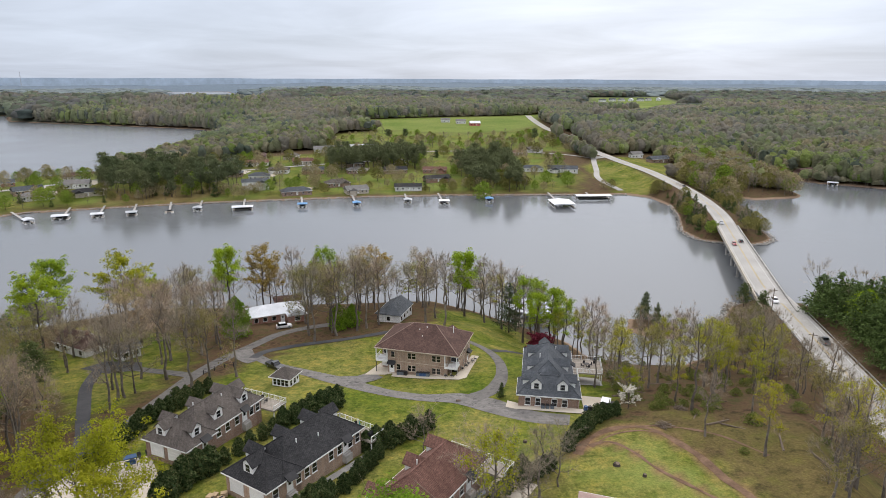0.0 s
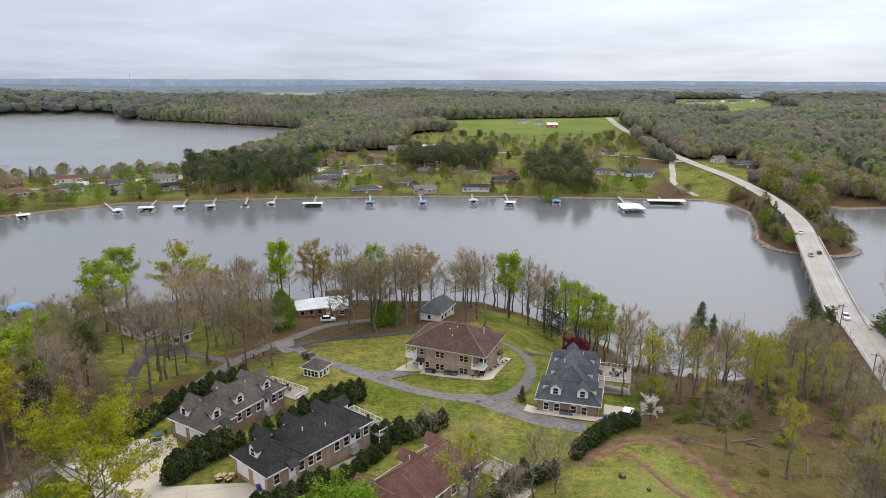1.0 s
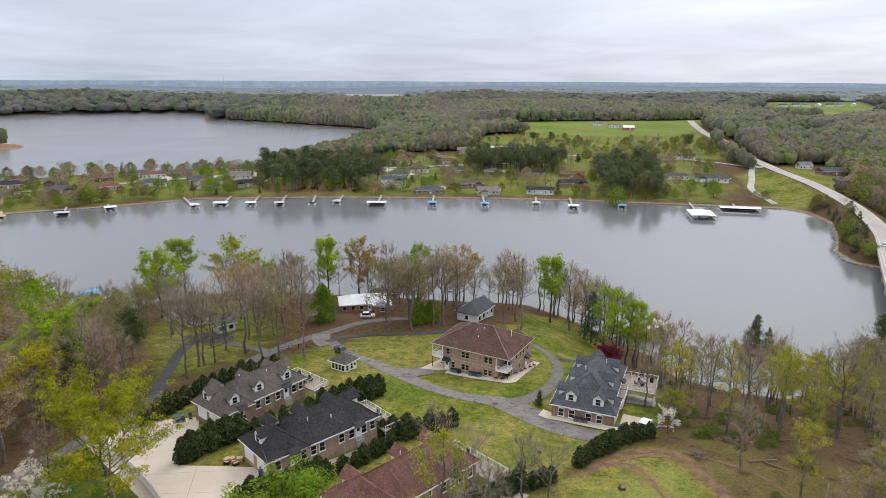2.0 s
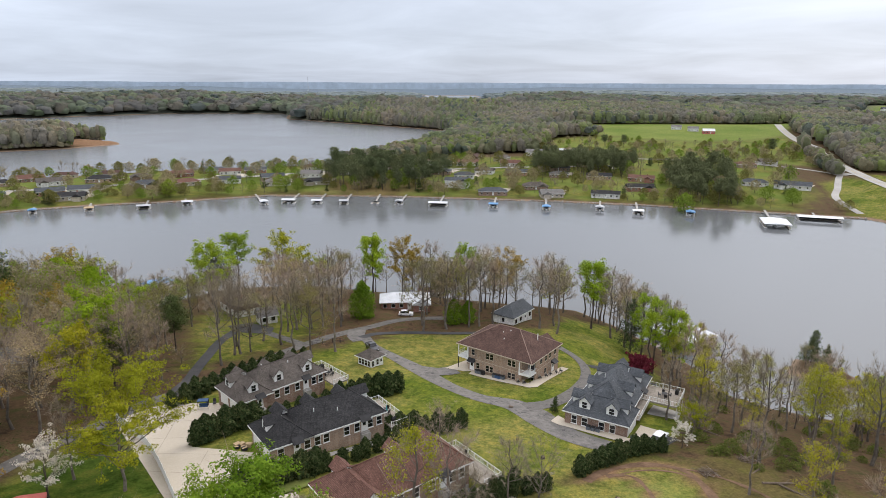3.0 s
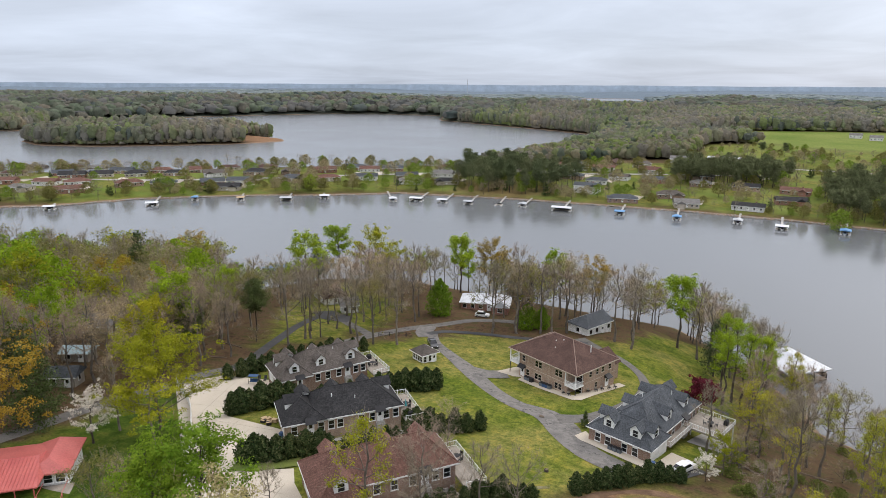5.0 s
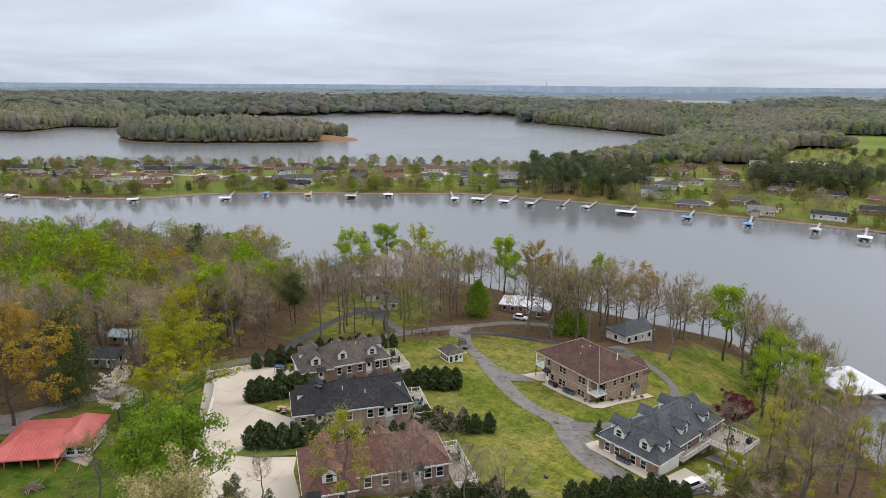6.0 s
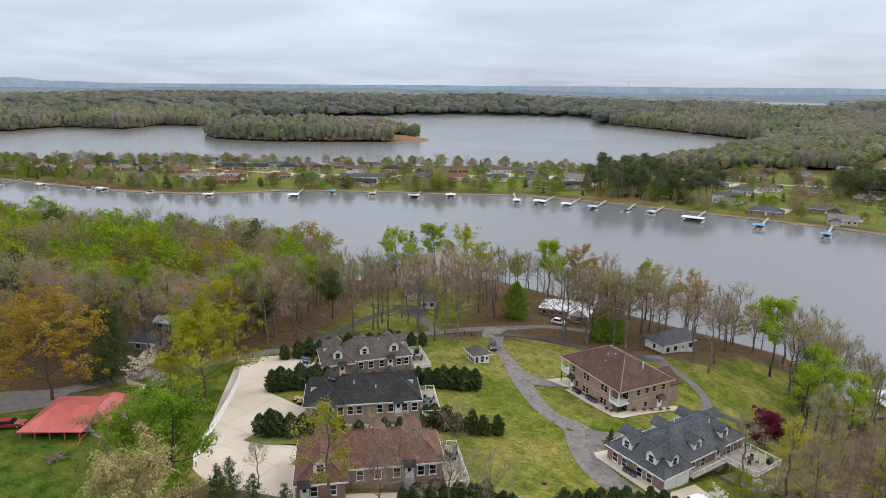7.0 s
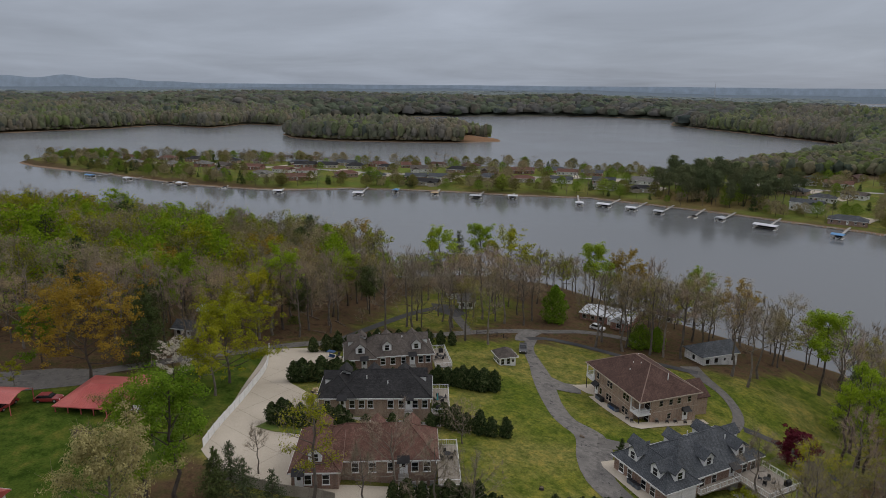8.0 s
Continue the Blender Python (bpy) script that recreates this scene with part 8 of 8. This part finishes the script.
# rocks along the causeway and the bridge banks
rr = np.random.RandomState(5)
V, F = [], []
ico = [(0, 0, 1), (0.9, 0, 0.3), (0.28, 0.85, 0.3), (-0.72, 0.52, 0.3), (-0.72, -0.52, 0.3), (0.28, -0.85, 0.3), (0, 0, -0.7)]
icf = [(0, 1, 2), (0, 2, 3), (0, 3, 4), (0, 4, 5), (0, 5, 1), (6, 2, 1), (6, 3, 2), (6, 4, 3), (6, 5, 4), (6, 1, 5)]
for seg, k in (([(161, 447), (153, 409), (141, 369), (143, 347), (155, 340), (170, 337), (184, 347), (190, 372)], 900), ([(90, 195), (98, 212), (104, 224), (114, 240), (130, 238), (142, 224)], 420), ([c for c in COAST[COAST.index((143, 492)):COAST.index((-641, 100)) + 1]], 3400)):
    q = curve_points(seg, 1.0)
    for i in rr.randint(0, len(q), k):
        x, y = q[i] + rr.randn(2) * 0.9
        s_ = rr.uniform(0.3, 0.75)
        b = len(V)
        z = max(0.05, H(x, y)) if k < 0 else 0.15 + rr.rand() * 0.5
        V += [(x + s_ * (a + rr.randn() * 0.15), y + s_ * (c + rr.randn() * 0.15), z + 0.6 * s_ * e_) for a, c, e_ in ico]
        F += [tuple(b + j for j in f) for f in icf]
tagged(new("riprap", raw_mesh("riprap", V, F, STONE)), "pale broken rock along the causeway banks", "rocks", kind="stuff")

# ---- trees of the far shore ----
LEAF_FAR = leafy("mid_green_leaves", (0.13, 0.19, 0.025), (0.25, 0.33, 0.05), None, 0.3)
NEEDLE_FAR = leafy("far_pine_needles", (0.072, 0.094, 0.045), (0.160, 0.186, 0.090), None, 0.2)
kind("f_bare", "bare grey tree beside lakeside houses", "tree", [broadleaf(s, 12, 0.22, 4.2, 9, 2, 320, 0, 0, BARK, TWIG, None, twig_len=0.16, twig_w=0.055, plain_form=True) for s in (201, 202)], 12)
kind("f_tan", "tree with tan buds beside lakeside houses", "tree", [garden_tree(s, 12, 5.0, 760, BUD_TAN, 0.40, 0.76) for s in (203, 204, 214)], 12)
kind("f_lime", "light green tree on the far bank", "tree", [garden_tree(s, 12, 4.8, 860, LEAF_FAR, 0.42, 0.76) for s in (205, 206)], 12)
kind("f_olive", "olive green tree on the far bank", "tree", [garden_tree(s, 11, 4.9, 800, LEAF_OLIVE, 0.42, 0.76) for s in (207, 208, 215)], 11)
kind("f_cedar", "dark evergreen beside lakeside houses", "evergreen", [pine(s, 9, 0.04, 2.6, 8, 420, NEEDLE, 0.46) for s in (209, 210)], 9)
kind("f_pine", "tall dark pine with bare trunk on the far bank", "pine", [pine(s, 21, st, 4.2, 11, 1500, NEEDLE_FAR, 0.42, conic=False) for s, st in ((211, 0.46), (212, 0.56), (213, 0.40))], 21)
PINE_GROVE = [(-242, 451), (-205, 442), (-172, 462), (-158, 482), (-166, 530), (-225, 545), (-278, 528)]
scatter(PINE_GROVE, 9.6, [("f_pine", 90), ("f_lime", 4), ("f_bare", 6)], (0.66, 1.1), 31, edge=6)
for poly, gap, sd in (([(-99, 556), (-22, 575), (-15, 640), (-60, 655), (-105, 610)], 8.0, 32), ([(18, 520), (38, 456), (62, 456), (66, 560), (60, 615), (20, 605), (10, 560)], 8.0, 33)):
    scatter(poly, gap, [("f_pine", 90), ("f_lime", 4), ("f_bare", 6)], (0.6, 1.05), sd, edge=6, bucket="pine_groves")
join_woods("pine_groves", "dark pine groves between lakeside houses")
scatter([(143, 352), (150, 400), (158, 446), (155, 482), (168, 496), (170, 440), (160, 385), (150, 342)], 5.2, [("f_cedar", 36), ("f_olive", 30), ("f_lime", 10), ("f_bare", 24)], (0.5, 0.9), 10, edge=1.2, lane_gap=(3, 3, 3, 3, 7.0), bucket="causeway_trees")
scatter([(164, 342), (182, 350), (190, 376), (203, 430), (222, 480), (195, 500), (187, 440), (176, 385)], 5.6, [("f_cedar", 30), ("f_olive", 30), ("f_bare", 36), ("f_lime", 4)], (0.5, 0.9), 11, edge=1.2, lane_gap=(3, 3, 3, 3, 7.0), bucket="causeway_trees")
scatter([(196, 428), (222, 484), (268, 483), (282, 535), (299, 640), (306, 660), (206, 650), (230, 640), (220, 572), (196, 545), (192, 480)], 7.0, [("f_bare", 34), ("f_tan", 24), ("f_olive", 22), ("f_lime", 16), ("f_cedar", 8)], (0.8, 1.45), 12, edge=2, drop=0.12, lane_gap=(3, 3, 3, 3, 11.0), bucket="causeway_trees", spare=[CORNER_FIELD])
join_woods("causeway_trees", "small trees on the causeway banks")
KEEP += [(x, y, 13) for x, y in placed_sites]
GARDEN = [("f_bare", 26), ("f_tan", 26), ("f_lime", 18), ("f_olive", 20), ("f_cedar", 12)]
scatter(VILLAGE, 12, GARDEN, (0.6, 1.15), 34, edge=8, drop=0.54, lane_gap=(0, 0, 0, 0, 9), bucket="village_trees")
scatter([(-790, 62), (-700, 120), (-640, 200), (-560, 330), (-440, 470), (-400, 540), (-430, 520), (-580, 350), (-690, 220), (-770, 110)], 10, [("f_bare", 50), ("f_tan", 25), ("f_lime", 15), ("f_olive", 10)], (0.7, 1.1), 35, edge=2, bucket="village_trees")
scatter([(-760, 56), (-640, 105), (-560, 150), (-600, 175), (-700, 110)], 9, [("f_olive", 50), ("f_tan", 20), ("f_lime", 15), ("f_cedar", 15)], (0.5, 0.9), 36, edge=3, drop=0.35, bucket="village_trees")
KEEP += [(107, 545, 25), (100, 512, 20), (114, 505, 14)]
scatter(GARDENS[:2] + [(142, 780), (-135, 780)], 7, [k for k in GARDEN if k[0] != "f_cedar"] + [("f_pine", 4)], (0.55, 1.0), 37, edge=2, drop=0.78, lane_gap=(0, 0, 0, 0, 9), bucket="village_trees")
BANK = COAST[COAST.index((143, 492)):COAST.index((-641, 100)) + 1]
scatter(BANK + [(x - 12, y + 32) for x, y in BANK[::-1]], 8.5, [("f_bare", 30), ("f_tan", 18), ("f_lime", 18), ("f_olive", 24), ("f_cedar", 10)], (0.45, 1.0), 38, edge=4, drop=0.42, bucket="village_trees")
scatter([(-135, 775), (142, 775), (142, 900), (95, 862), (29, 832), (-26, 835), (-84, 855), (-135, 840)], 6.5, [("f_olive", 30), ("f_lime", 24), ("f_tan", 26), ("f_bare", 20)], (0.35, 0.75), 39, edge=2, drop=0.82, lane_gap=(0, 0, 0, 0, 9), bucket="village_trees")
join_woods("village_trees", "garden trees between the lakeside houses")
for key, x, y, h in (("f_lime", -270, 428, 13), ("f_lime", -328, 372, 14), ("f_tan", -340, 380, 13), ("f_cedar", -384, 318, 9), ("f_cedar", -425, 300, 10), ("f_bare", -355, 440, 13), ("f_lime", -300, 470, 13), ("f_tan", -372, 430, 13), ("f_lime", -280, 500, 13), ("f_lime", 30, 470, 16), ("f_lime", -255, 430, 11), ("f_tan", -160, 470, 9), ("f_lime", 72, 500, 8), ("f_cedar", -150, 560, 10), ("f_bare", -120, 470, 10)):
    plant(key, x, y, h)

# ---- woods beyond ----
def canopy(name, a, b):
    """Far tree crowns: each of its own tone, mottled and rough with twigs and leaves, with a little light shining through."""
    m, n, l, p = shader(name)
    geo = n.new("ShaderNodeNewGeometry")
    col = ramp(n, l, geo.outputs["Random Per Island"], [(0.0, a), (1.0, b)])
    small, large = noise_of(n, l, geo.outputs["Position"], 0.42, 5.0, 0.75), noise_of(n, l, geo.outputs["Position"], 0.012, 3.0)
    col = mixed(n, l, "MULTIPLY", 0.9, col, ramp(n, l, small, [(0.30, (0.74, 0.76, 0.76)), (0.52, (1.0, 1.0, 1.0)), (0.72, (1.26, 1.24, 1.15))]))
    col = mixed(n, l, "MULTIPLY", 0.9, col, ramp(n, l, large, [(0.3, (0.80, 0.86, 0.84)), (0.5, (1.0, 1.0, 1.0)), (0.7, (1.20, 1.12, 1.06))]))
    l.new(col, p.inputs["Base Color"])
    p.inputs["Roughness"].default_value, p.inputs["Specular IOR Level"].default_value = 0.95, 0.0
    bumped(n, l, p, small, 0.8, 1.6)
    tr = n.new("ShaderNodeBsdfTranslucent")
    l.new(col, tr.inputs[0])
    mx = n.new("ShaderNodeMixShader")
    mx.inputs[0].default_value = 0.5
    l.new(p.outputs[0], mx.inputs[1])
    l.new(tr.outputs[0], mx.inputs[2])
    l.new(mx.outputs[0], n["Material Output"].inputs[0])
    return m


# crown colours, lifted and blued a little to put haze into them
SOFT_GREY = canopy("far_bare_woods", (0.253, 0.231, 0.184), (0.327, 0.304, 0.248))
SOFT_TAN = canopy("far_tan_woods", (0.286, 0.262, 0.167), (0.376, 0.343, 0.230))
SOFT_OLIVE = canopy("far_olive_woods", (0.226, 0.239, 0.138), (0.306, 0.309, 0.190))
SOFT_GREEN = canopy("far_green_woods", (0.226, 0.274, 0.115), (0.314, 0.349, 0.167))
SOFT_LIME = canopy("far_lime_woods", (0.235, 0.309, 0.088), (0.329, 0.392, 0.140))
SOFT_PINE = canopy("far_pine_woods", (0.124, 0.150, 0.115), (0.181, 0.208, 0.154))
# the same woods farther off, with light haze mixed into the colours
HAZED_MID = [canopy("hazed_mid_bare_woods", (0.268, 0.253, 0.214), (0.329, 0.314, 0.270)), canopy("hazed_mid_tan_woods", (0.294, 0.269, 0.197), (0.362, 0.333, 0.251)), canopy("hazed_mid_olive_woods", (0.242, 0.251, 0.175), (0.304, 0.310, 0.222)),
             canopy("hazed_mid_green_woods", (0.242, 0.281, 0.156), (0.310, 0.340, 0.199)), canopy("hazed_mid_lime_woods", (0.248, 0.304, 0.130), (0.319, 0.369, 0.173)), canopy("hazed_mid_pine_woods", (0.152, 0.177, 0.151), (0.199, 0.225, 0.188))]
WOODS = [SOFT_GREY, SOFT_TAN, SOFT_OLIVE, SOFT_GREEN, SOFT_LIME, SOFT_PINE]


def woods(name, label, r0, r1, gap, cards, size, tall, seed, mats, share, keep=0.94, trunks=False, rim=7, full=1, low=False):
    """Far forest: many uneven crowns with ragged leaf clumps, on land between two distances."""
    r = np.random.RandomState(seed)
    n_ = int(r1 / gap) + 1
    xs, ys = np.meshgrid(np.arange(-n_, n_ + 1) * gap, np.arange(-int(120 / gap), n_ + 1) * gap)
    P = np.stack([xs.ravel(), ys.ravel()], 1).astype(float) + r.uniform(-0.42, 0.42, (xs.size, 2)) * gap
    d, az = np.hypot(P[:, 0], P[:, 1]), np.degrees(np.arctan2(-P[:, 0], P[:, 1]))
    ok = (d > r0) & (d < r1) & (az > -40) & (az < 100) & (r.rand(len(P)) < keep)
    P = P[ok]
    ok = shore(P) > 2
    if low:
        ok &= (shore(P) < 20) | (inside_gap(P, FARM) > -22)
    for poly, e in ((VILLAGE, 40), (GARDENS, 2), (FARM, 4), (RIGHT_FIELD, 3), (CORNER_FIELD, 3), (FAR_MEADOW, 8), (FOREST, 0)):
        ok &= inside_gap(P, poly) < -e
    ok &= near_line(P, ROAD)[0] > 13
    ok &= ~((P[:, 0] < -540) & (P[:, 0] > -830) & (P[:, 1] < 270))
    ok &= ~((P[:, 1] < 262) & (P[:, 0] > -420) & (P[:, 0] < 230))
    for x, y in ((219, 696), (28, 1000), (47, 965), (-122, 690), (-88, 700), (216, 646), (202, 676), (241, 1012), (330, 585), (-175, 1105), (-715, 690), (-722, 662), (-735, 690), (-738, 640), (-752, 668)):
        ok &= np.hypot(P[:, 0] - x, P[:, 1] - y) > 21
    ok &= (wave(P, 420, 61) + 0.6 * wave(P, 170, 62) < 1.3) | (np.hypot(P[:, 0], P[:, 1]) < 700)
    P = P[ok]
    N = len(P)
    z = heights(P)
    h = tall * np.where(np.abs(P[:, 0]) < 330, np.clip((np.hypot(P[:, 0], P[:, 1]) - 300) / 500, 0.72, 1), 1) * (0.72 + 0.48 * r.rand(N)) * (1 + 0.12 * wave(P, 90, 8))
    if low:
        h = tall * (0.40 + 0.8 * r.rand(N))
    h = h * np.where(inside_gap(P, ISLAND) > -5, 1.25, np.where((P[:, 0] < -350) & (np.hypot(P[:, 0], P[:, 1]) > 800), 1.3, 1.0))
    az = np.degrees(np.arctan2(-P[:, 0], P[:, 1]))
    # trees kept low where they would hide lake and meadow from the camera
    h = h * np.where((inside_gap(P, SIGHT_WEDGE) > -20) | (inside_gap(P, MEADOW_EDGE) > 0) | ((az > 15) & (az < 23) & (np.hypot(P[:, 0], P[:, 1]) > 1500)), 0.4, 1.0)
    rad = gap * (0.70 + 0.36 * r.rand(N))
    tone = 0.5 + 0.26 * wave(P, 260, 63) + 0.14 * wave(P, 75, 64) + r.randn(N) * 0.25
    cut = np.cumsum(share) / np.sum(share)
    kind_ = np.searchsorted(cut, np.argsort(np.argsort(tone)) / max(1, N)).clip(0, len(mats) - 1)
    edge = (shore(P) < 40) | (inside_gap(P, FARM) > -30)
    # each crown: a lumpy dome of rings with a rounded top
    a = np.arange(rim) * 2 * math.pi / rim
    rings = [(0.16, 0.66), (0.40, 0.95), (0.62, 1.0), (0.80, 0.80), (0.93, 0.46)] if rim > 6 else [(0.20, 0.84), (0.55, 1.0), (0.80, 0.78), (0.94, 0.42)] if rim > 4 else [(0.2, 1.0), (0.72, 0.9)]
    R_ = len(rings)
    V = np.empty((N, R_ * rim + 1, 3))
    turn = r.rand(N, 1) * 6.283
    for j, (f, w) in enumerate(rings):
        ang = a[None] + 0.4 * j + turn
        wob = w * (1 + 0.16 * np.sin(3 * ang + 2 * j + 7 * turn) + 0.5 * (r.rand(N, rim) - 0.5))
        lean = 0.22 * j * rad[:, None] * (r.rand(N, 2) - 0.5)
        V[:, j * rim:(j + 1) * rim, 0] = P[:, :1] + lean[:, :1] + rad[:, None] * wob * np.cos(ang)
        V[:, j * rim:(j + 1) * rim, 1] = P[:, 1:] + lean[:, 1:] + rad[:, None] * wob * np.sin(ang)
        V[:, j * rim:(j + 1) * rim, 2] = z[:, None] + h[:, None] * (f + np.where(edge, 0.22 * (1 - f), 0.0)[:, None] * r.rand(N, 1) + 0.09 * (r.rand(N, rim) - 0.5))
    V[:, -1] = np.stack([P[:, 0], P[:, 1], z + h], 1)
    k = np.arange(rim)
    k1 = (k + 1) % rim
    F = [np.stack([(R_ - 1) * rim + k, (R_ - 1) * rim + k1, np.full(rim, R_ * rim)], 1)]
    for j in range(R_ - 1):
        F += [np.stack([j * rim + k, j * rim + k1, (j + 1) * rim + k], 1), np.stack([j * rim + k1, (j + 1) * rim + k1, (j + 1) * rim + k], 1)]
    F = np.concatenate(F)
    FF = (np.arange(N)[:, None, None] * (R_ * rim + 1) + F[None]).reshape(-1, 3)
    tagged(new(name, raw_mesh(name, V.reshape(-1, 3), FF, mats, np.repeat(kind_, len(F)), smooth=True)), label, "woods", kind="stuff")
    # leaf clumps that lie over the domes, thickest on the trees that face the water
    i = np.repeat(np.arange(N), np.where(edge, cards * full, cards))
    u = r.randn(len(i), 3)
    u /= np.linalg.norm(u, axis=1)[:, None]
    u[:, 2] = np.where(u[:, 2] < -0.3, -u[:, 2], u[:, 2])
    C, S = np.stack([P[:, 0], P[:, 1], z + h * 0.55], 1), np.stack([rad, rad, h * 0.45], 1)
    me = cards_mesh(name, C[i] + u * S[i] * (0.84 + 0.36 * r.rand(len(i), 1)), u + r.randn(len(i), 3) * 0.22 + [0, 0, 0.35], rad[i] * size, r, mats, kind_[i])
    tagged(new(name + "_leaves", me), "ragged twigs and young leaves over the " + label, "woods", kind="stuff")
    if trunks:
        k = shore(P) < 30
        segs = [(np.array((x, y, zz - 0.5)), np.array((x + r.randn() * 0.4, y + r.randn() * 0.4, zz + hh * 0.6)), 0.3, 0.16) for (x, y), zz, hh in zip(P[k].repeat(2, 0) + r.randn(2 * k.sum(), 2) * 2, z[k].repeat(2), h[k].repeat(2))]
        tagged(new(name + "_trunks", limbs_mesh(name, segs, 4, BARK)), "grey trunks at the edge of the far woods", "woods", kind="stuff")
    return N


# crown colours paled and greyed: the haze at this distance is painted in
HAZED_BACK = [canopy("hazed_grey_woods", (0.206, 0.206, 0.194), (0.246, 0.246, 0.233)), canopy("hazed_tan_woods", (0.220, 0.209, 0.170), (0.261, 0.246, 0.204)), canopy("hazed_olive_woods", (0.180, 0.200, 0.150), (0.218, 0.237, 0.180)),
        canopy("hazed_green_woods", (0.215, 0.255, 0.180), (0.255, 0.290, 0.210)), canopy("hazed_lime_woods", (0.215, 0.267, 0.168), (0.255, 0.302, 0.198)), canopy("hazed_pine_woods", (0.139, 0.168, 0.156), (0.174, 0.203, 0.186))]
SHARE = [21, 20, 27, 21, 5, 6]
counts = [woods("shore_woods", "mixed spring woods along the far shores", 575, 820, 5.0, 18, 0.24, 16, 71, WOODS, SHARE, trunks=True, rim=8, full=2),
          woods("middle_woods", "mixed spring woods on the rolling land, colour greyed for haze", 820, 1500, 6.4, 7, 0.28, 17, 72, HAZED_MID, SHARE, trunks=True, rim=5, full=3),
          woods("back_woods", "spring woods towards the horizon, colour paled for haze", 1500, 2400, 17, 4, 0.22, 19, 73, HAZED_BACK, SHARE, rim=5),
          woods("shore_thicket", "low young trees at the edge of the far woods", 575, 1500, 4.6, 14, 0.34, 8, 75, WOODS, [34, 30, 18, 10, 4, 4], rim=5, low=True)]
# blue haze of the farthest woods, painted into their base colours
HAZED_FAR = [leafy("hazed_far_dark_woods", (0.152, 0.181, 0.189), (0.181, 0.211, 0.218), None, 0.05), leafy("hazed_far_green_woods", (0.181, 0.215, 0.211), (0.207, 0.240, 0.237), None, 0.05), leafy("hazed_far_grey_woods", (0.200, 0.226, 0.233), (0.229, 0.255, 0.263), None, 0.05)]
counts.append(woods("distant_woods", "farthest woods with blue-green haze in their colour", 2400, 3500, 34, 1, 0.1, 9, 74, HAZED_FAR, [25, 40, 35], rim=4))
for i, (x, y) in enumerate(((470, 1830), (500, 1850), (535, 1880), (565, 1890), (600, 1930), (640, 1960), (430, 1780))):
    simple_house("house", placed(x, y, H(x, y) + 0.3, 10 + 25 * (i % 3)), 17, 11, 4.5, 3.6, SIDING, (SLATE, OLD_GREY, WHITE_METAL)[i % 3], "pale house beside the far meadow", wins=3)
mast = thing("radio_mast", pose(-2243, 3532, H(-2243, 3532)), "tall thin steel lattice mast above the far woods", "mast")
for i in range(3):
    a, b = i * 2.094, (i + 1) * 2.094
    part("leg", Shape().tube((3.2 * math.cos(a), 3.2 * math.sin(a), -2), (0.9 * math.cos(a), 0.9 * math.sin(a), 84), 0.45, 0.3, 5), STEEL, mast)
    s_ = Shape()
    for k in range(12):
        r0, r1, z0, z1 = 3.2 - 2.3 * k / 12, 3.2 - 2.3 * (k + 1) / 12, 84 * k / 12, 84 * (k + 1) / 12
        s_.tube((r0 * math.cos(a), r0 * math.sin(a), z0), (r1 * math.cos(b), r1 * math.sin(b), z1), 0.2, 0.2, 4)
    part("lattice", s_, STEEL, mast)
# backdrop strip for the last rise of the land, blue haze in its colour
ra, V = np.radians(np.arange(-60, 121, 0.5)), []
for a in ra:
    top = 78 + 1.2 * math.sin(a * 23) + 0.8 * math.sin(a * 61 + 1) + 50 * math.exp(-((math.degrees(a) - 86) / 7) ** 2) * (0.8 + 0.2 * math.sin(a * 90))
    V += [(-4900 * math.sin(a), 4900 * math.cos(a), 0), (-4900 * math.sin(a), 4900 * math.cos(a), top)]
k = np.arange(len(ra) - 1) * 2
RIDGE = plain("hazed_far_hills", (0.44, 0.52, 0.60), (0.45, 0.53, 0.61), 1.0, 0.004, 0.02, 0.0)
tagged(new("backdrop", raw_mesh("backdrop", V, np.stack([k, k + 2, k + 3, k + 1], 1), RIDGE, smooth=True)), "backdrop hills on the horizon with blue haze in their colour", "backdrop", kind="structure")
